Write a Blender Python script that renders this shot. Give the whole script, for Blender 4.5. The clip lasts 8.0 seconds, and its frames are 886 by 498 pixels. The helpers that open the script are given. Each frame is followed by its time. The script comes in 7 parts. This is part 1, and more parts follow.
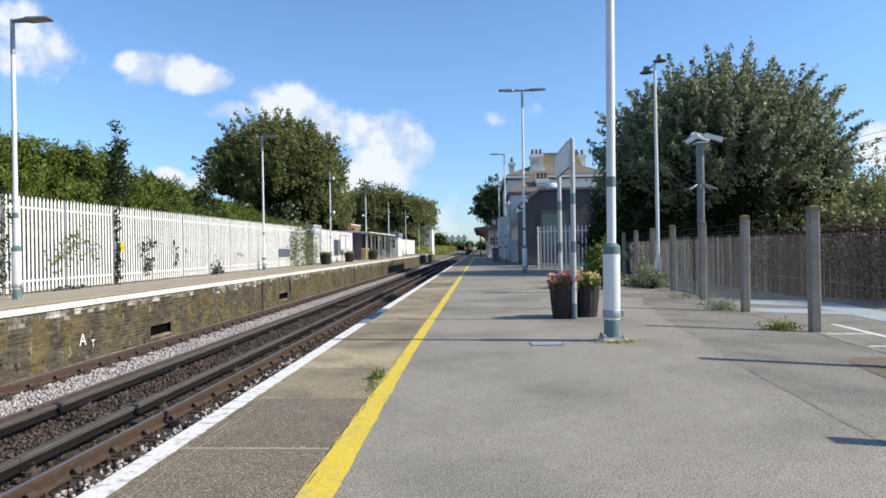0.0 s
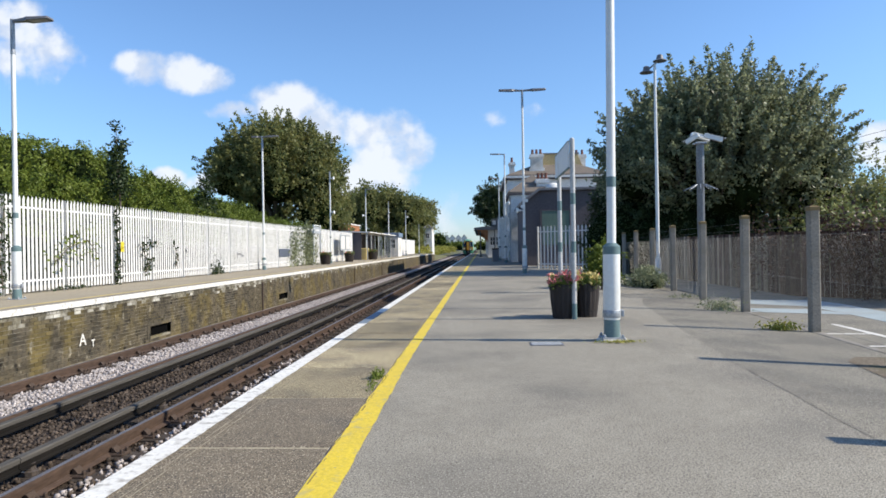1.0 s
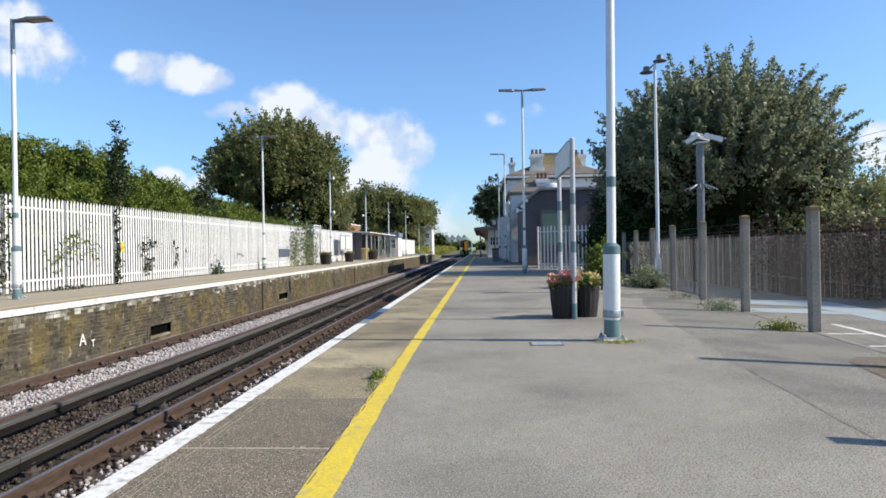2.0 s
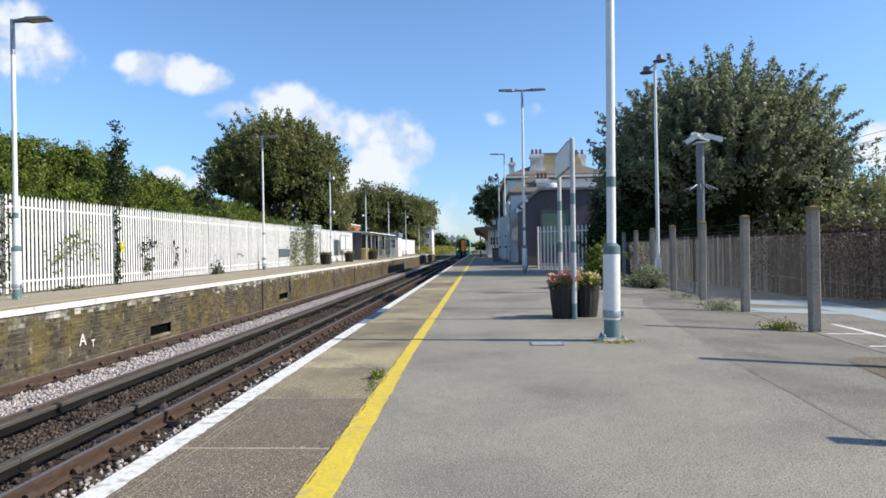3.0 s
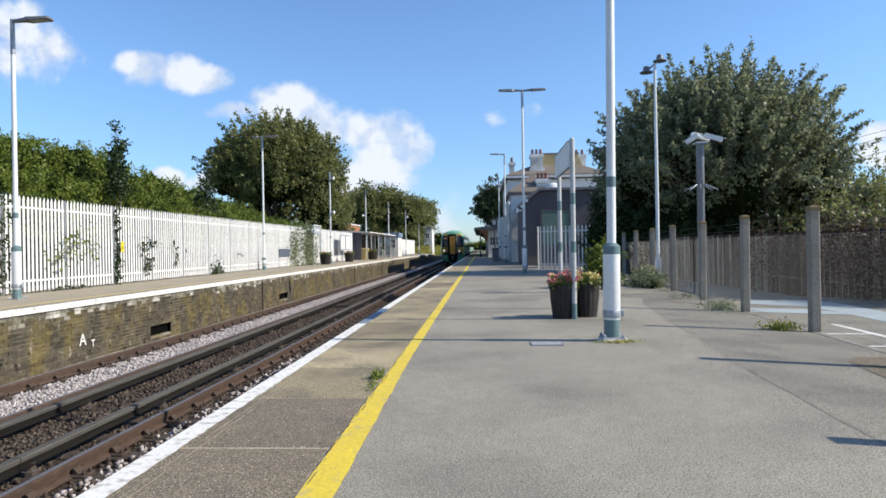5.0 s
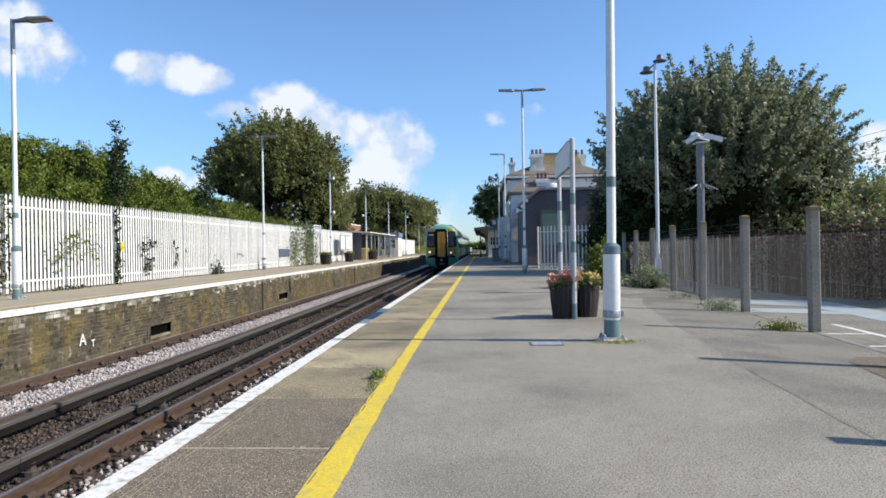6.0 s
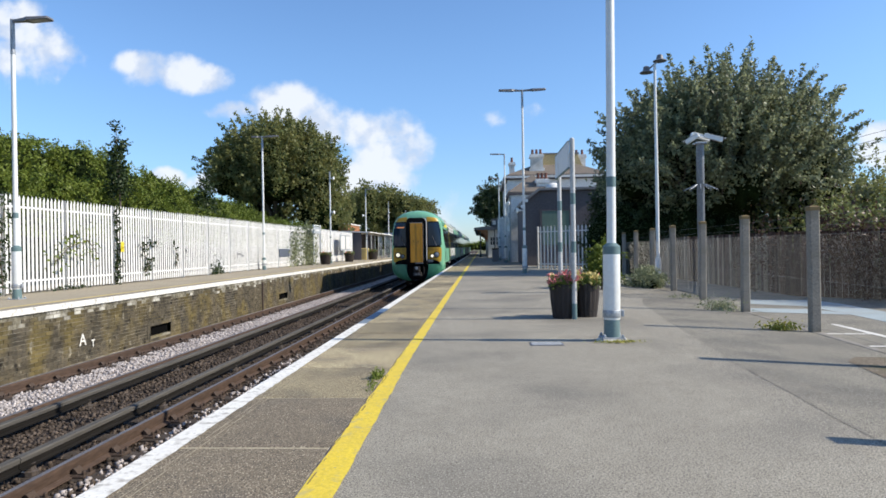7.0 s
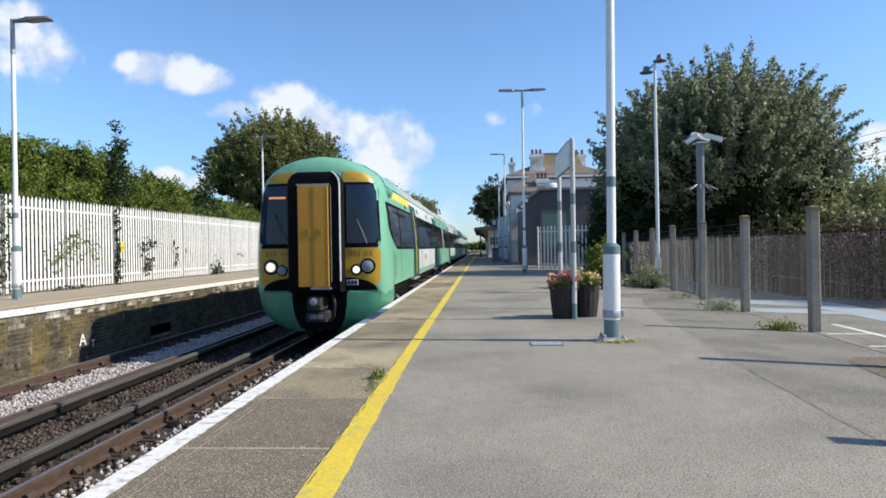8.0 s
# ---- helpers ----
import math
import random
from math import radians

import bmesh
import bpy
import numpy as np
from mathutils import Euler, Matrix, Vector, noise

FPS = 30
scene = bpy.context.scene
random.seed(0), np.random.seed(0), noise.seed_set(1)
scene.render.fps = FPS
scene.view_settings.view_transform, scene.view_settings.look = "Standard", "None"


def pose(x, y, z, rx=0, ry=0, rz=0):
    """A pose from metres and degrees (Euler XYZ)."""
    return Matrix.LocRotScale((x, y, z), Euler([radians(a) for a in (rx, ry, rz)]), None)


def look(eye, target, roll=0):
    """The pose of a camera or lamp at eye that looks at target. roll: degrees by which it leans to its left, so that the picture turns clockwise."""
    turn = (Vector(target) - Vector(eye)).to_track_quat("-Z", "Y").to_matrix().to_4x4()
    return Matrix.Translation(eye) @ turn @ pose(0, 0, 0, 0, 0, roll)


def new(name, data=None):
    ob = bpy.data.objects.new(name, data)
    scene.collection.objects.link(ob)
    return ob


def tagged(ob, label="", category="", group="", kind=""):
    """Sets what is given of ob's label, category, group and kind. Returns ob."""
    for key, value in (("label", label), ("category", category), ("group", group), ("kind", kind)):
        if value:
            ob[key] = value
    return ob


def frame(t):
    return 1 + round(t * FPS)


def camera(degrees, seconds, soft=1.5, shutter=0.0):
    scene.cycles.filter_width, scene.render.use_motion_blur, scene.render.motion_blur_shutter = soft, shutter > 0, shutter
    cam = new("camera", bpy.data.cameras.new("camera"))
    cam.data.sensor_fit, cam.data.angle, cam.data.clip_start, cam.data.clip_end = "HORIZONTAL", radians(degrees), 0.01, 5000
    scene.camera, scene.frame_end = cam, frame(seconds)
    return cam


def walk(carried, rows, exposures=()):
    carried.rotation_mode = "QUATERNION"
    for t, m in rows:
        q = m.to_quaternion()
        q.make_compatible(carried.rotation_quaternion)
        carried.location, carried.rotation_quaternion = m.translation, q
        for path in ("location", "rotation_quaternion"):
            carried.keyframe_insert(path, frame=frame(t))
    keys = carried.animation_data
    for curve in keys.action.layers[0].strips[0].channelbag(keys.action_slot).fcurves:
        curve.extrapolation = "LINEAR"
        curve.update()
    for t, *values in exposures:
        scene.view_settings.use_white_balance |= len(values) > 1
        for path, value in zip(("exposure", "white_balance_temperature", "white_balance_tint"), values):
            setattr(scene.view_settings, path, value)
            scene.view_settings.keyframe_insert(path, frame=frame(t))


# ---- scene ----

# ---------------------------------------------------------------- camera
cam = camera(67.2, 8.0, soft=1.65, shutter=0.08)
EYE = (0.0, 0.0, 1.127)
AIM = (EYE[0] - 5.7627, EYE[1] + 100.0, EYE[2] - 0.2064)
walk(cam, [(0.0, look(EYE, AIM, -0.9)), (8.0, look(EYE, AIM, -0.9))])

# ---------------------------------------------------------------- light
SUN_AZ, SUN_EL = radians(95.0), radians(36.6)
scene.view_settings.exposure = 0.35

world = bpy.data.worlds.new("world")
scene.world = world
world.use_nodes = True


def sky_nodes():
    """Clear Nishita sky with a few fair-weather cumulus clouds ahead."""
    nt = world.node_tree
    nt.nodes.clear()

    def node(kind):
        return nt.nodes.new(kind)

    def math_node(op, a, b=None, c=None, clamp=False):
        n = node("ShaderNodeMath")
        n.operation, n.use_clamp = op, clamp
        for i, v in enumerate((a, b, c)):
            if v is None:
                continue
            if isinstance(v, (int, float)):
                n.inputs[i].default_value = v
            else:
                nt.links.new(v, n.inputs[i])
        return n.outputs[0]

    out = node("ShaderNodeOutputWorld")
    bg = node("ShaderNodeBackground")
    sky = node("ShaderNodeTexSky")
    sky.sky_type, sky.sun_disc, sky.sun_elevation, sky.sun_rotation = "NISHITA", False, SUN_EL, SUN_AZ
    sky.altitude, sky.air_density, sky.dust_density, sky.ozone_density = 0.0, 1.0, 0.3, 5.0
    tc = node("ShaderNodeTexCoord")
    sep = node("ShaderNodeSeparateXYZ")
    nt.links.new(tc.outputs["Generated"], sep.inputs[0])
    ahead = math_node("MAXIMUM", sep.outputs[1], 0.02)
    u = math_node("DIVIDE", sep.outputs[0], ahead)
    v = math_node("DIVIDE", sep.outputs[2], ahead)
    # clouds: centre across, centre up, half width, half height
    clouds = ((-0.659, 0.307, 0.060, 0.044), (-0.717, 0.361, 0.056, 0.045), (-0.736, 0.305, 0.045, 0.042), (-0.514, 0.290, 0.044, 0.028), (-0.494, 0.280, 0.060, 0.034), (-0.690, 0.325, 0.060, 0.045),
              (-0.430, 0.262, 0.062, 0.027), (-0.470, 0.275, 0.055, 0.030), (-0.299, 0.222, 0.080, 0.036), (-0.369, 0.216, 0.060, 0.018),
              (-0.165, 0.178, 0.080, 0.036), (-0.136, 0.141, 0.070, 0.050), (-0.238, 0.186, 0.066, 0.044), (-0.179, 0.103, 0.115, 0.038),
              (-0.486, 0.115, 0.042, 0.018), (-0.400, 0.105, 0.060, 0.020), (0.022, 0.192, 0.040, 0.012), (0.054, 0.196, 0.026, 0.013),
              (0.580, 0.156, 0.050, 0.020), (0.585, 0.128, 0.055, 0.024), (-0.052, 0.054, 0.055, 0.035))
    best = None
    for cu, cv, a, b in clouds:
        du = math_node("DIVIDE", math_node("SUBTRACT", u, cu), a)
        dv = math_node("DIVIDE", math_node("SUBTRACT", v, cv), b)
        e = math_node("SUBTRACT", 1.0, math_node("ADD", math_node("MULTIPLY", du, du), math_node("MULTIPLY", dv, dv)))
        if b < 0.014 or abs(cu + 0.052) < 0.001:
            e = math_node("MULTIPLY", e, 0.16)
        best = e if best is None else math_node("MAXIMUM", best, e)
    comb = node("ShaderNodeCombineXYZ")
    nt.links.new(u, comb.inputs[0])
    nt.links.new(v, comb.inputs[1])
    puff = node("ShaderNodeTexNoise")
    puff.inputs["Scale"].default_value, puff.inputs["Detail"].default_value, puff.inputs["Roughness"].default_value = 15.0, 7.0, 0.52
    nt.links.new(comb.outputs[0], puff.inputs["Vector"])
    # the same puffs a little way towards the sun shade the cloud bodies
    lit = node("ShaderNodeVectorMath")
    lit.operation = "ADD"
    lit.inputs[1].default_value = (0.010, 0.016, 0.0)
    nt.links.new(comb.outputs[0], lit.inputs[0])
    puff2 = node("ShaderNodeTexNoise")
    puff2.inputs["Scale"].default_value, puff2.inputs["Detail"].default_value, puff2.inputs["Roughness"].default_value = 17.0, 5.0, 0.5
    nt.links.new(lit.outputs[0], puff2.inputs["Vector"])
    relief = node("ShaderNodeMapRange")
    relief.inputs["From Min"].default_value, relief.inputs["From Max"].default_value = -0.10, 0.06
    nt.links.new(math_node("SUBTRACT", puff.outputs[0], puff2.outputs[0]), relief.inputs["Value"])
    dens = math_node("ADD", best, math_node("MULTIPLY", math_node("SUBTRACT", puff.outputs[0], 0.5), 3.2))
    mask = node("ShaderNodeMapRange")
    mask.interpolation_type = "SMOOTHSTEP"
    mask.inputs["From Min"].default_value, mask.inputs["From Max"].default_value = 0.0, 0.95
    mask.inputs["To Max"].default_value = 0.92
    nt.links.new(dens, mask.inputs["Value"])
    thick = node("ShaderNodeMapRange")
    thick.inputs["From Min"].default_value, thick.inputs["From Max"].default_value = 0.2, 2.2
    nt.links.new(dens, thick.inputs["Value"])
    front = math_node("GREATER_THAN", sep.outputs[1], 0.05)
    mix, white = node("ShaderNodeMix"), node("ShaderNodeMix")
    mix.data_type = white.data_type = "RGBA"
    nt.links.new(math_node("MULTIPLY", math_node("ADD", thick.outputs[0], 0.6), relief.outputs[0]), white.inputs["Factor"])
    white.inputs["A"].default_value = (3.9, 4.4, 5.3, 1)
    white.inputs["B"].default_value = (5.35, 5.6, 6.0, 1)
    nt.links.new(math_node("MULTIPLY", mask.outputs[0], front), mix.inputs["Factor"])
    low = node("ShaderNodeMapRange")
    low.interpolation_type = "SMOOTHSTEP"
    low.inputs["From Min"].default_value, low.inputs["From Max"].default_value = -0.02, 0.30
    nt.links.new(sep.outputs[2], low.inputs["Value"])
    haze = node("ShaderNodeMix")
    haze.data_type = "RGBA"
    haze.inputs["A"].default_value, haze.inputs["B"].default_value = (0.76, 0.86, 1.03, 1), (0.97, 1.07, 1.155, 1)
    nt.links.new(low.outputs[0], haze.inputs["Factor"])
    tinted = node("ShaderNodeVectorMath")
    tinted.operation = "MULTIPLY"
    nt.links.new(sky.outputs[0], tinted.inputs[0])
    nt.links.new(haze.outputs["Result"], tinted.inputs[1])
    nt.links.new(tinted.outputs[0], mix.inputs["A"])
    nt.links.new(white.outputs["Result"], mix.inputs["B"])
    nt.links.new(mix.outputs["Result"], bg.inputs["Color"])
    bg.inputs["Strength"].default_value = 0.136
    nt.links.new(bg.outputs[0], out.inputs[0])


sky_nodes()
sun = new("sun", bpy.data.lights.new("sun", "SUN"))
sun.data.energy, sun.data.angle, sun.data.color = 4.7, radians(0.53), (1.0, 0.92, 0.79)
SUN_DIR = Vector((math.sin(SUN_AZ) * math.cos(SUN_EL), math.cos(SUN_AZ) * math.cos(SUN_EL), math.sin(SUN_EL)))
sun.matrix_world = look(SUN_DIR * 60, (0, 0, 0))


# ---------------------------------------------------------------- materials
def mat(name, a, b=None, rough=0.8, metal=0.0, scale=2.0, fine=60.0, bump=0.15, mixv=0.5, random_by=None, spread=0.12,
        stain=None, stain_scale=0.6, stain_amount=0.0, spec=0.5, dist=0.01, stretch=(1, 1, 1), speck=None, speck_scale=120.0, speck_at=0.6, grain_range=(0.3, 0.7), pepper=None, placed=False):
    """Procedural surface: two colours mixed at two scales, grain in the relief, optional stains, optional variation by piece."""
    m = bpy.data.materials.new(name)
    m.use_nodes = True
    nt = m.node_tree
    bs = nt.nodes["Principled BSDF"]
    b = b or tuple(c * 0.8 for c in a)
    tc = nt.nodes.new("ShaderNodeTexCoord")
    mp = nt.nodes.new("ShaderNodeMapping")
    mp.inputs["Scale"].default_value = stretch
    nt.links.new(nt.nodes.new("ShaderNodeNewGeometry").outputs["Position"] if placed else tc.outputs["Object"], mp.inputs[0])

    def noise_tex(s, detail):
        n = nt.nodes.new("ShaderNodeTexNoise")
        n.inputs["Scale"].default_value, n.inputs["Detail"].default_value = s, detail
        nt.links.new(mp.outputs[0], n.inputs["Vector"])
        return n.outputs[0]

    def ramp(src, lo, hi):
        r = nt.nodes.new("ShaderNodeMapRange")
        r.inputs["From Min"].default_value, r.inputs["From Max"].default_value = lo, hi
        nt.links.new(src, r.inputs["Value"])
        return r.outputs[0]

    def mixc(fac, ca, cb):
        x = nt.nodes.new("ShaderNodeMix")
        x.data_type = "RGBA"
        if isinstance(fac, float):
            x.inputs["Factor"].default_value = fac
        else:
            nt.links.new(fac, x.inputs["Factor"])
        for key, c in (("A", ca), ("B", cb)):
            if isinstance(c, tuple):
                x.inputs[key].default_value = (*c, 1)
            else:
                nt.links.new(c, x.inputs[key])
        return x.outputs["Result"]

    big, small = noise_tex(scale, 5), noise_tex(fine, 4)
    both = nt.nodes.new("ShaderNodeMath")
    both.operation = "MULTIPLY_ADD"
    nt.links.new(noise_tex(scale * 9, 6), both.inputs[0])
    both.inputs[1].default_value = 0.6
    half = nt.nodes.new("ShaderNodeMath")
    half.operation = "MULTIPLY_ADD"
    nt.links.new(big, half.inputs[0])
    half.inputs[1].default_value, half.inputs[2].default_value = 0.7, -0.15
    nt.links.new(half.outputs[0], both.inputs[2])
    col = mixc(ramp(both.outputs[0], 0.32, 0.68), a, b)
    grain = nt.nodes.new("ShaderNodeMath")
    grain.operation = "MULTIPLY_ADD"
    nt.links.new(ramp(small, *grain_range), grain.inputs[0])
    grain.inputs[1].default_value, grain.inputs[2].default_value = mixv, 1 - mixv / 2
    sc = nt.nodes.new("ShaderNodeVectorMath")
    sc.operation = "SCALE"
    nt.links.new(col, sc.inputs[0])
    nt.links.new(grain.outputs[0], sc.inputs["Scale"])
    col = sc.outputs[0]
    if stain:
        s = noise_tex(stain_scale, 7)
        col = mixc(ramp(s, 0.62 - 0.3 * stain_amount, 0.78 - 0.3 * stain_amount), col, stain)
    if speck:
        col = mixc(ramp(noise_tex(speck_scale, 2), speck_at, speck_at + 0.07), col, speck)
    if pepper:
        col = mixc(ramp(noise_tex(speck_scale * 0.77, 2), speck_at + 0.0, speck_at + 0.06), col, pepper)
    if random_by:
        if random_by == "island":
            src = nt.nodes.new("ShaderNodeNewGeometry").outputs["Random Per Island"]
        else:
            src = nt.nodes.new("ShaderNodeObjectInfo").outputs["Random"]
        r = nt.nodes.new("ShaderNodeMath")
        r.operation = "MULTIPLY_ADD"
        nt.links.new(src, r.inputs[0])
        r.inputs[1].default_value, r.inputs[2].default_value = 2 * spread, 1 - spread
        s2 = nt.nodes.new("ShaderNodeVectorMath")
        s2.operation = "SCALE"
        nt.links.new(col, s2.inputs[0])
        nt.links.new(r.outputs[0], s2.inputs["Scale"])
        col = s2.outputs[0]
    nt.links.new(col, bs.inputs["Base Color"])
    bs.inputs["Roughness"].default_value, bs.inputs["Metallic"].default_value = rough, metal
    bs.inputs["Specular IOR Level"].default_value = spec
    if bump:
        bp = nt.nodes.new("ShaderNodeBump")
        bp.inputs["Strength"].default_value, bp.inputs["Distance"].default_value = bump, dist
        nt.links.new(small, bp.inputs["Height"])
        nt.links.new(bp.outputs[0], bs.inputs["Normal"])
    return m


def leaf_mat(name, a, b, spread=0.5, trans=0.25, spec=0.3):
    """Leaf: colour varies from leaf to leaf, some light passes through."""
    m = bpy.data.materials.new(name)
    m.use_nodes = True
    nt = m.node_tree
    bs = nt.nodes["Principled BSDF"]
    out = nt.nodes["Material Output"]
    geo = nt.nodes.new("ShaderNodeNewGeometry")
    tc = nt.nodes.new("ShaderNodeTexCoord")
    n = nt.nodes.new("ShaderNodeTexNoise")
    n.inputs["Scale"].default_value, n.inputs["Detail"].default_value = 0.55, 3
    nt.links.new(tc.outputs["Object"], n.inputs["Vector"])
    add = nt.nodes.new("ShaderNodeMath")
    add.operation = "MULTIPLY_ADD"
    nt.links.new(geo.outputs["Random Per Island"], add.inputs[0])
    add.inputs[1].default_value = spread
    nt.links.new(n.outputs[0], add.inputs[2])
    r = nt.nodes.new("ShaderNodeMapRange")
    r.inputs["From Min"].default_value, r.inputs["From Max"].default_value = 0.4, 0.65 + spread
    nt.links.new(add.outputs[0], r.inputs["Value"])
    x = nt.nodes.new("ShaderNodeMix")
    x.data_type = "RGBA"
    nt.links.new(r.outputs[0], x.inputs["Factor"])
    x.inputs["A"].default_value, x.inputs["B"].default_value = (*a, 1), (*b, 1)
    nt.links.new(x.outputs["Result"], bs.inputs["Base Color"])
    bs.inputs["Roughness"].default_value = 0.5
    bs.inputs["Specular IOR Level"].default_value = spec
    tr = nt.nodes.new("ShaderNodeBsdfTranslucent")
    nt.links.new(x.outputs["Result"], tr.inputs["Color"])
    mx = nt.nodes.new("ShaderNodeMixShader")
    mx.inputs[0].default_value = trans
    nt.links.new(bs.outputs[0], mx.inputs[1])
    nt.links.new(tr.outputs[0], mx.inputs[2])
    nt.links.new(mx.outputs[0], out.inputs["Surface"])
    return m


def glass_mat(name, tint, rough=0.05):
    m = bpy.data.materials.new(name)
    m.use_nodes = True
    bs = m.node_tree.nodes["Principled BSDF"]
    bs.inputs["Base Color"].default_value = (*tint, 1)
    bs.inputs["Roughness"].default_value = rough
    bs.inputs["Specular IOR Level"].default_value = 0.32
    return m


def glow_mat(name, colour, strength):
    m = bpy.data.materials.new(name)
    m.use_nodes = True
    bs = m.node_tree.nodes["Principled BSDF"]
    bs.inputs["Base Color"].default_value = (*colour, 1)
    bs.inputs["Emission Color"].default_value = (*colour, 1)
    bs.inputs["Emission Strength"].default_value = strength
    return m


ASPHALT = mat("asphalt", (0.232, 0.208, 0.160), (0.300, 0.272, 0.212), 0.92, scale=0.7, fine=140, bump=0.16, mixv=1.15, stain=(0.165, 0.150, 0.120), stain_scale=0.55, stain_amount=0.48, dist=0.003, speck=(0.44, 0.405, 0.335), speck_scale=100, speck_at=0.575, grain_range=(0.36, 0.64), pepper=(0.115, 0.10, 0.08))
ASPHALT_OLD = mat("old_asphalt", (0.188, 0.170, 0.130), (0.240, 0.217, 0.168), 0.93, scale=0.8, fine=140, bump=0.16, mixv=1.15, stain=(0.135, 0.122, 0.098), stain_scale=0.9, stain_amount=0.5, dist=0.003, speck=(0.38, 0.35, 0.285), speck_scale=100, speck_at=0.58, grain_range=(0.36, 0.64), pepper=(0.10, 0.09, 0.073))
SLAB = mat("slab_concrete", (0.235, 0.185, 0.105), (0.32, 0.26, 0.152), 0.93, scale=1.2, fine=170, bump=0.15, mixv=1.1, random_by="object", spread=0.27, stain=(0.15, 0.12, 0.08), stain_scale=1.3, stain_amount=0.48, dist=0.004, speck=(0.62, 0.545, 0.34), speck_scale=95, speck_at=0.565, grain_range=(0.42, 0.58), pepper=(0.07, 0.055, 0.036), placed=True)
SLAB_GREY = mat("grey_slab_concrete", (0.125, 0.098, 0.065), (0.175, 0.139, 0.093), 0.93, scale=1.2, fine=170, bump=0.15, mixv=1.1, random_by="object", spread=0.12, stain=(0.10, 0.083, 0.062), stain_scale=1.3, stain_amount=0.36, dist=0.004, speck=(0.50, 0.43, 0.30), speck_scale=105, speck_at=0.585, grain_range=(0.42, 0.58), pepper=(0.055, 0.044, 0.032), placed=True)
DIRT = mat("roadside_dirt", (0.160, 0.132, 0.098), (0.205, 0.172, 0.130), 0.98, scale=4, fine=60, bump=0.5, mixv=1.0, stain=(0.11, 0.105, 0.058), stain_scale=3, stain_amount=0.42, spec=0.1)
JOINT = mat("joint_mortar", (0.45, 0.39, 0.27), (0.28, 0.235, 0.16), 0.95, scale=5, fine=60)
SLAB_FAR = mat("far_paving", (0.295, 0.25, 0.175), (0.345, 0.295, 0.21), 0.9, scale=0.7, fine=40, bump=0.2)
WHITE_LINE = mat("white_paint_line", (0.80, 0.775, 0.705), (0.70, 0.675, 0.61), 0.75, scale=3, fine=35, bump=0.3, mixv=0.12, stain=(0.36, 0.33, 0.28), stain_scale=13, stain_amount=0.30, speck=(0.5, 0.47, 0.42), speck_scale=40, speck_at=0.63)
YELLOW_LINE = mat("yellow_paint_line", (0.71, 0.525, 0.038), (0.62, 0.46, 0.05), 0.75, scale=2, fine=45, bump=0.3, mixv=0.3, stain=(0.44, 0.37, 0.15), stain_scale=9, stain_amount=0.16, speck=(0.40, 0.33, 0.13), speck_scale=45, speck_at=0.64)
YELLOW_WORN = mat("worn_yellow_line", (0.60, 0.46, 0.17), (0.46, 0.37, 0.18), 0.8, scale=2)
BLUE_LINE = mat("blue_grey_edge_paint", (0.14, 0.18, 0.22), (0.18, 0.22, 0.26), 0.7, scale=4, fine=35)
BRICK = mat("lichen_brick", (0.056, 0.050, 0.040), (0.112, 0.092, 0.060), 0.95, scale=1.1, fine=35, bump=0.4, mixv=0.8, random_by="object", spread=0.32, spec=0.12, stain=(0.128, 0.100, 0.042), stain_scale=1.5, stain_amount=0.42, stretch=(1, 1, 0.6), speck=(0.24, 0.215, 0.16), speck_scale=7, speck_at=0.64, pepper=(0.022, 0.020, 0.017), placed=True)
BRICK_FIELD = mat("lichen_brick_field", (0.056, 0.050, 0.040), (0.112, 0.092, 0.060), 0.95, scale=1.1, fine=35, bump=0.4, mixv=0.8, random_by="island", spread=0.32, spec=0.12, stain=(0.128, 0.100, 0.042), stain_scale=1.5, stain_amount=0.42, stretch=(1, 1, 0.6), speck=(0.24, 0.215, 0.16), speck_scale=7, speck_at=0.64, pepper=(0.022, 0.020, 0.017), placed=True)
BRICK_LIME = mat("lime_stained_brick", (0.06, 0.053, 0.038), (0.24, 0.22, 0.165), 0.95, scale=0.9, fine=30, bump=0.4, mixv=0.7, random_by="island", spread=0.2, spec=0.12, stain=(0.50, 0.48, 0.42), stain_scale=2.2, stain_amount=0.45, placed=True)
MORTAR = mat("sooty_mortar", (0.06, 0.053, 0.040), (0.34, 0.31, 0.24), 0.95, scale=0.9, fine=30, mixv=0.7, spec=0.12, stain=(0.14, 0.11, 0.035), stain_scale=1.15, stain_amount=0.4, placed=True)
RECESS_SHADE = mat("recess_shade", (0.006, 0.006, 0.006), None, 1.0, spec=0.0, bump=0.0)
COPING = mat("coping_concrete", (0.31, 0.265, 0.205), (0.25, 0.215, 0.165), 0.9, scale=2.5, fine=30, stain=(0.17, 0.145, 0.10), stain_scale=1.8, stain_amount=0.35)
PALE_CONCRETE = mat("pale_concrete", (0.58, 0.55, 0.48), (0.46, 0.43, 0.35), 0.9, scale=2.5, fine=30, stain=(0.25, 0.21, 0.12), stain_scale=6, stain_amount=0.35)
RUST = mat("rusty_rail_side", (0.062, 0.043, 0.034), (0.098, 0.064, 0.046), 0.85, scale=4, fine=50, bump=0.25, stretch=(1, 0.15, 1), spec=0.2)
RAIL_TOP = mat("worn_rail_head", (0.175, 0.170, 0.180), (0.130, 0.122, 0.125), 0.5, metal=0.35, scale=6, fine=80, bump=0.05, stretch=(1, 0.05, 1), spec=0.3)
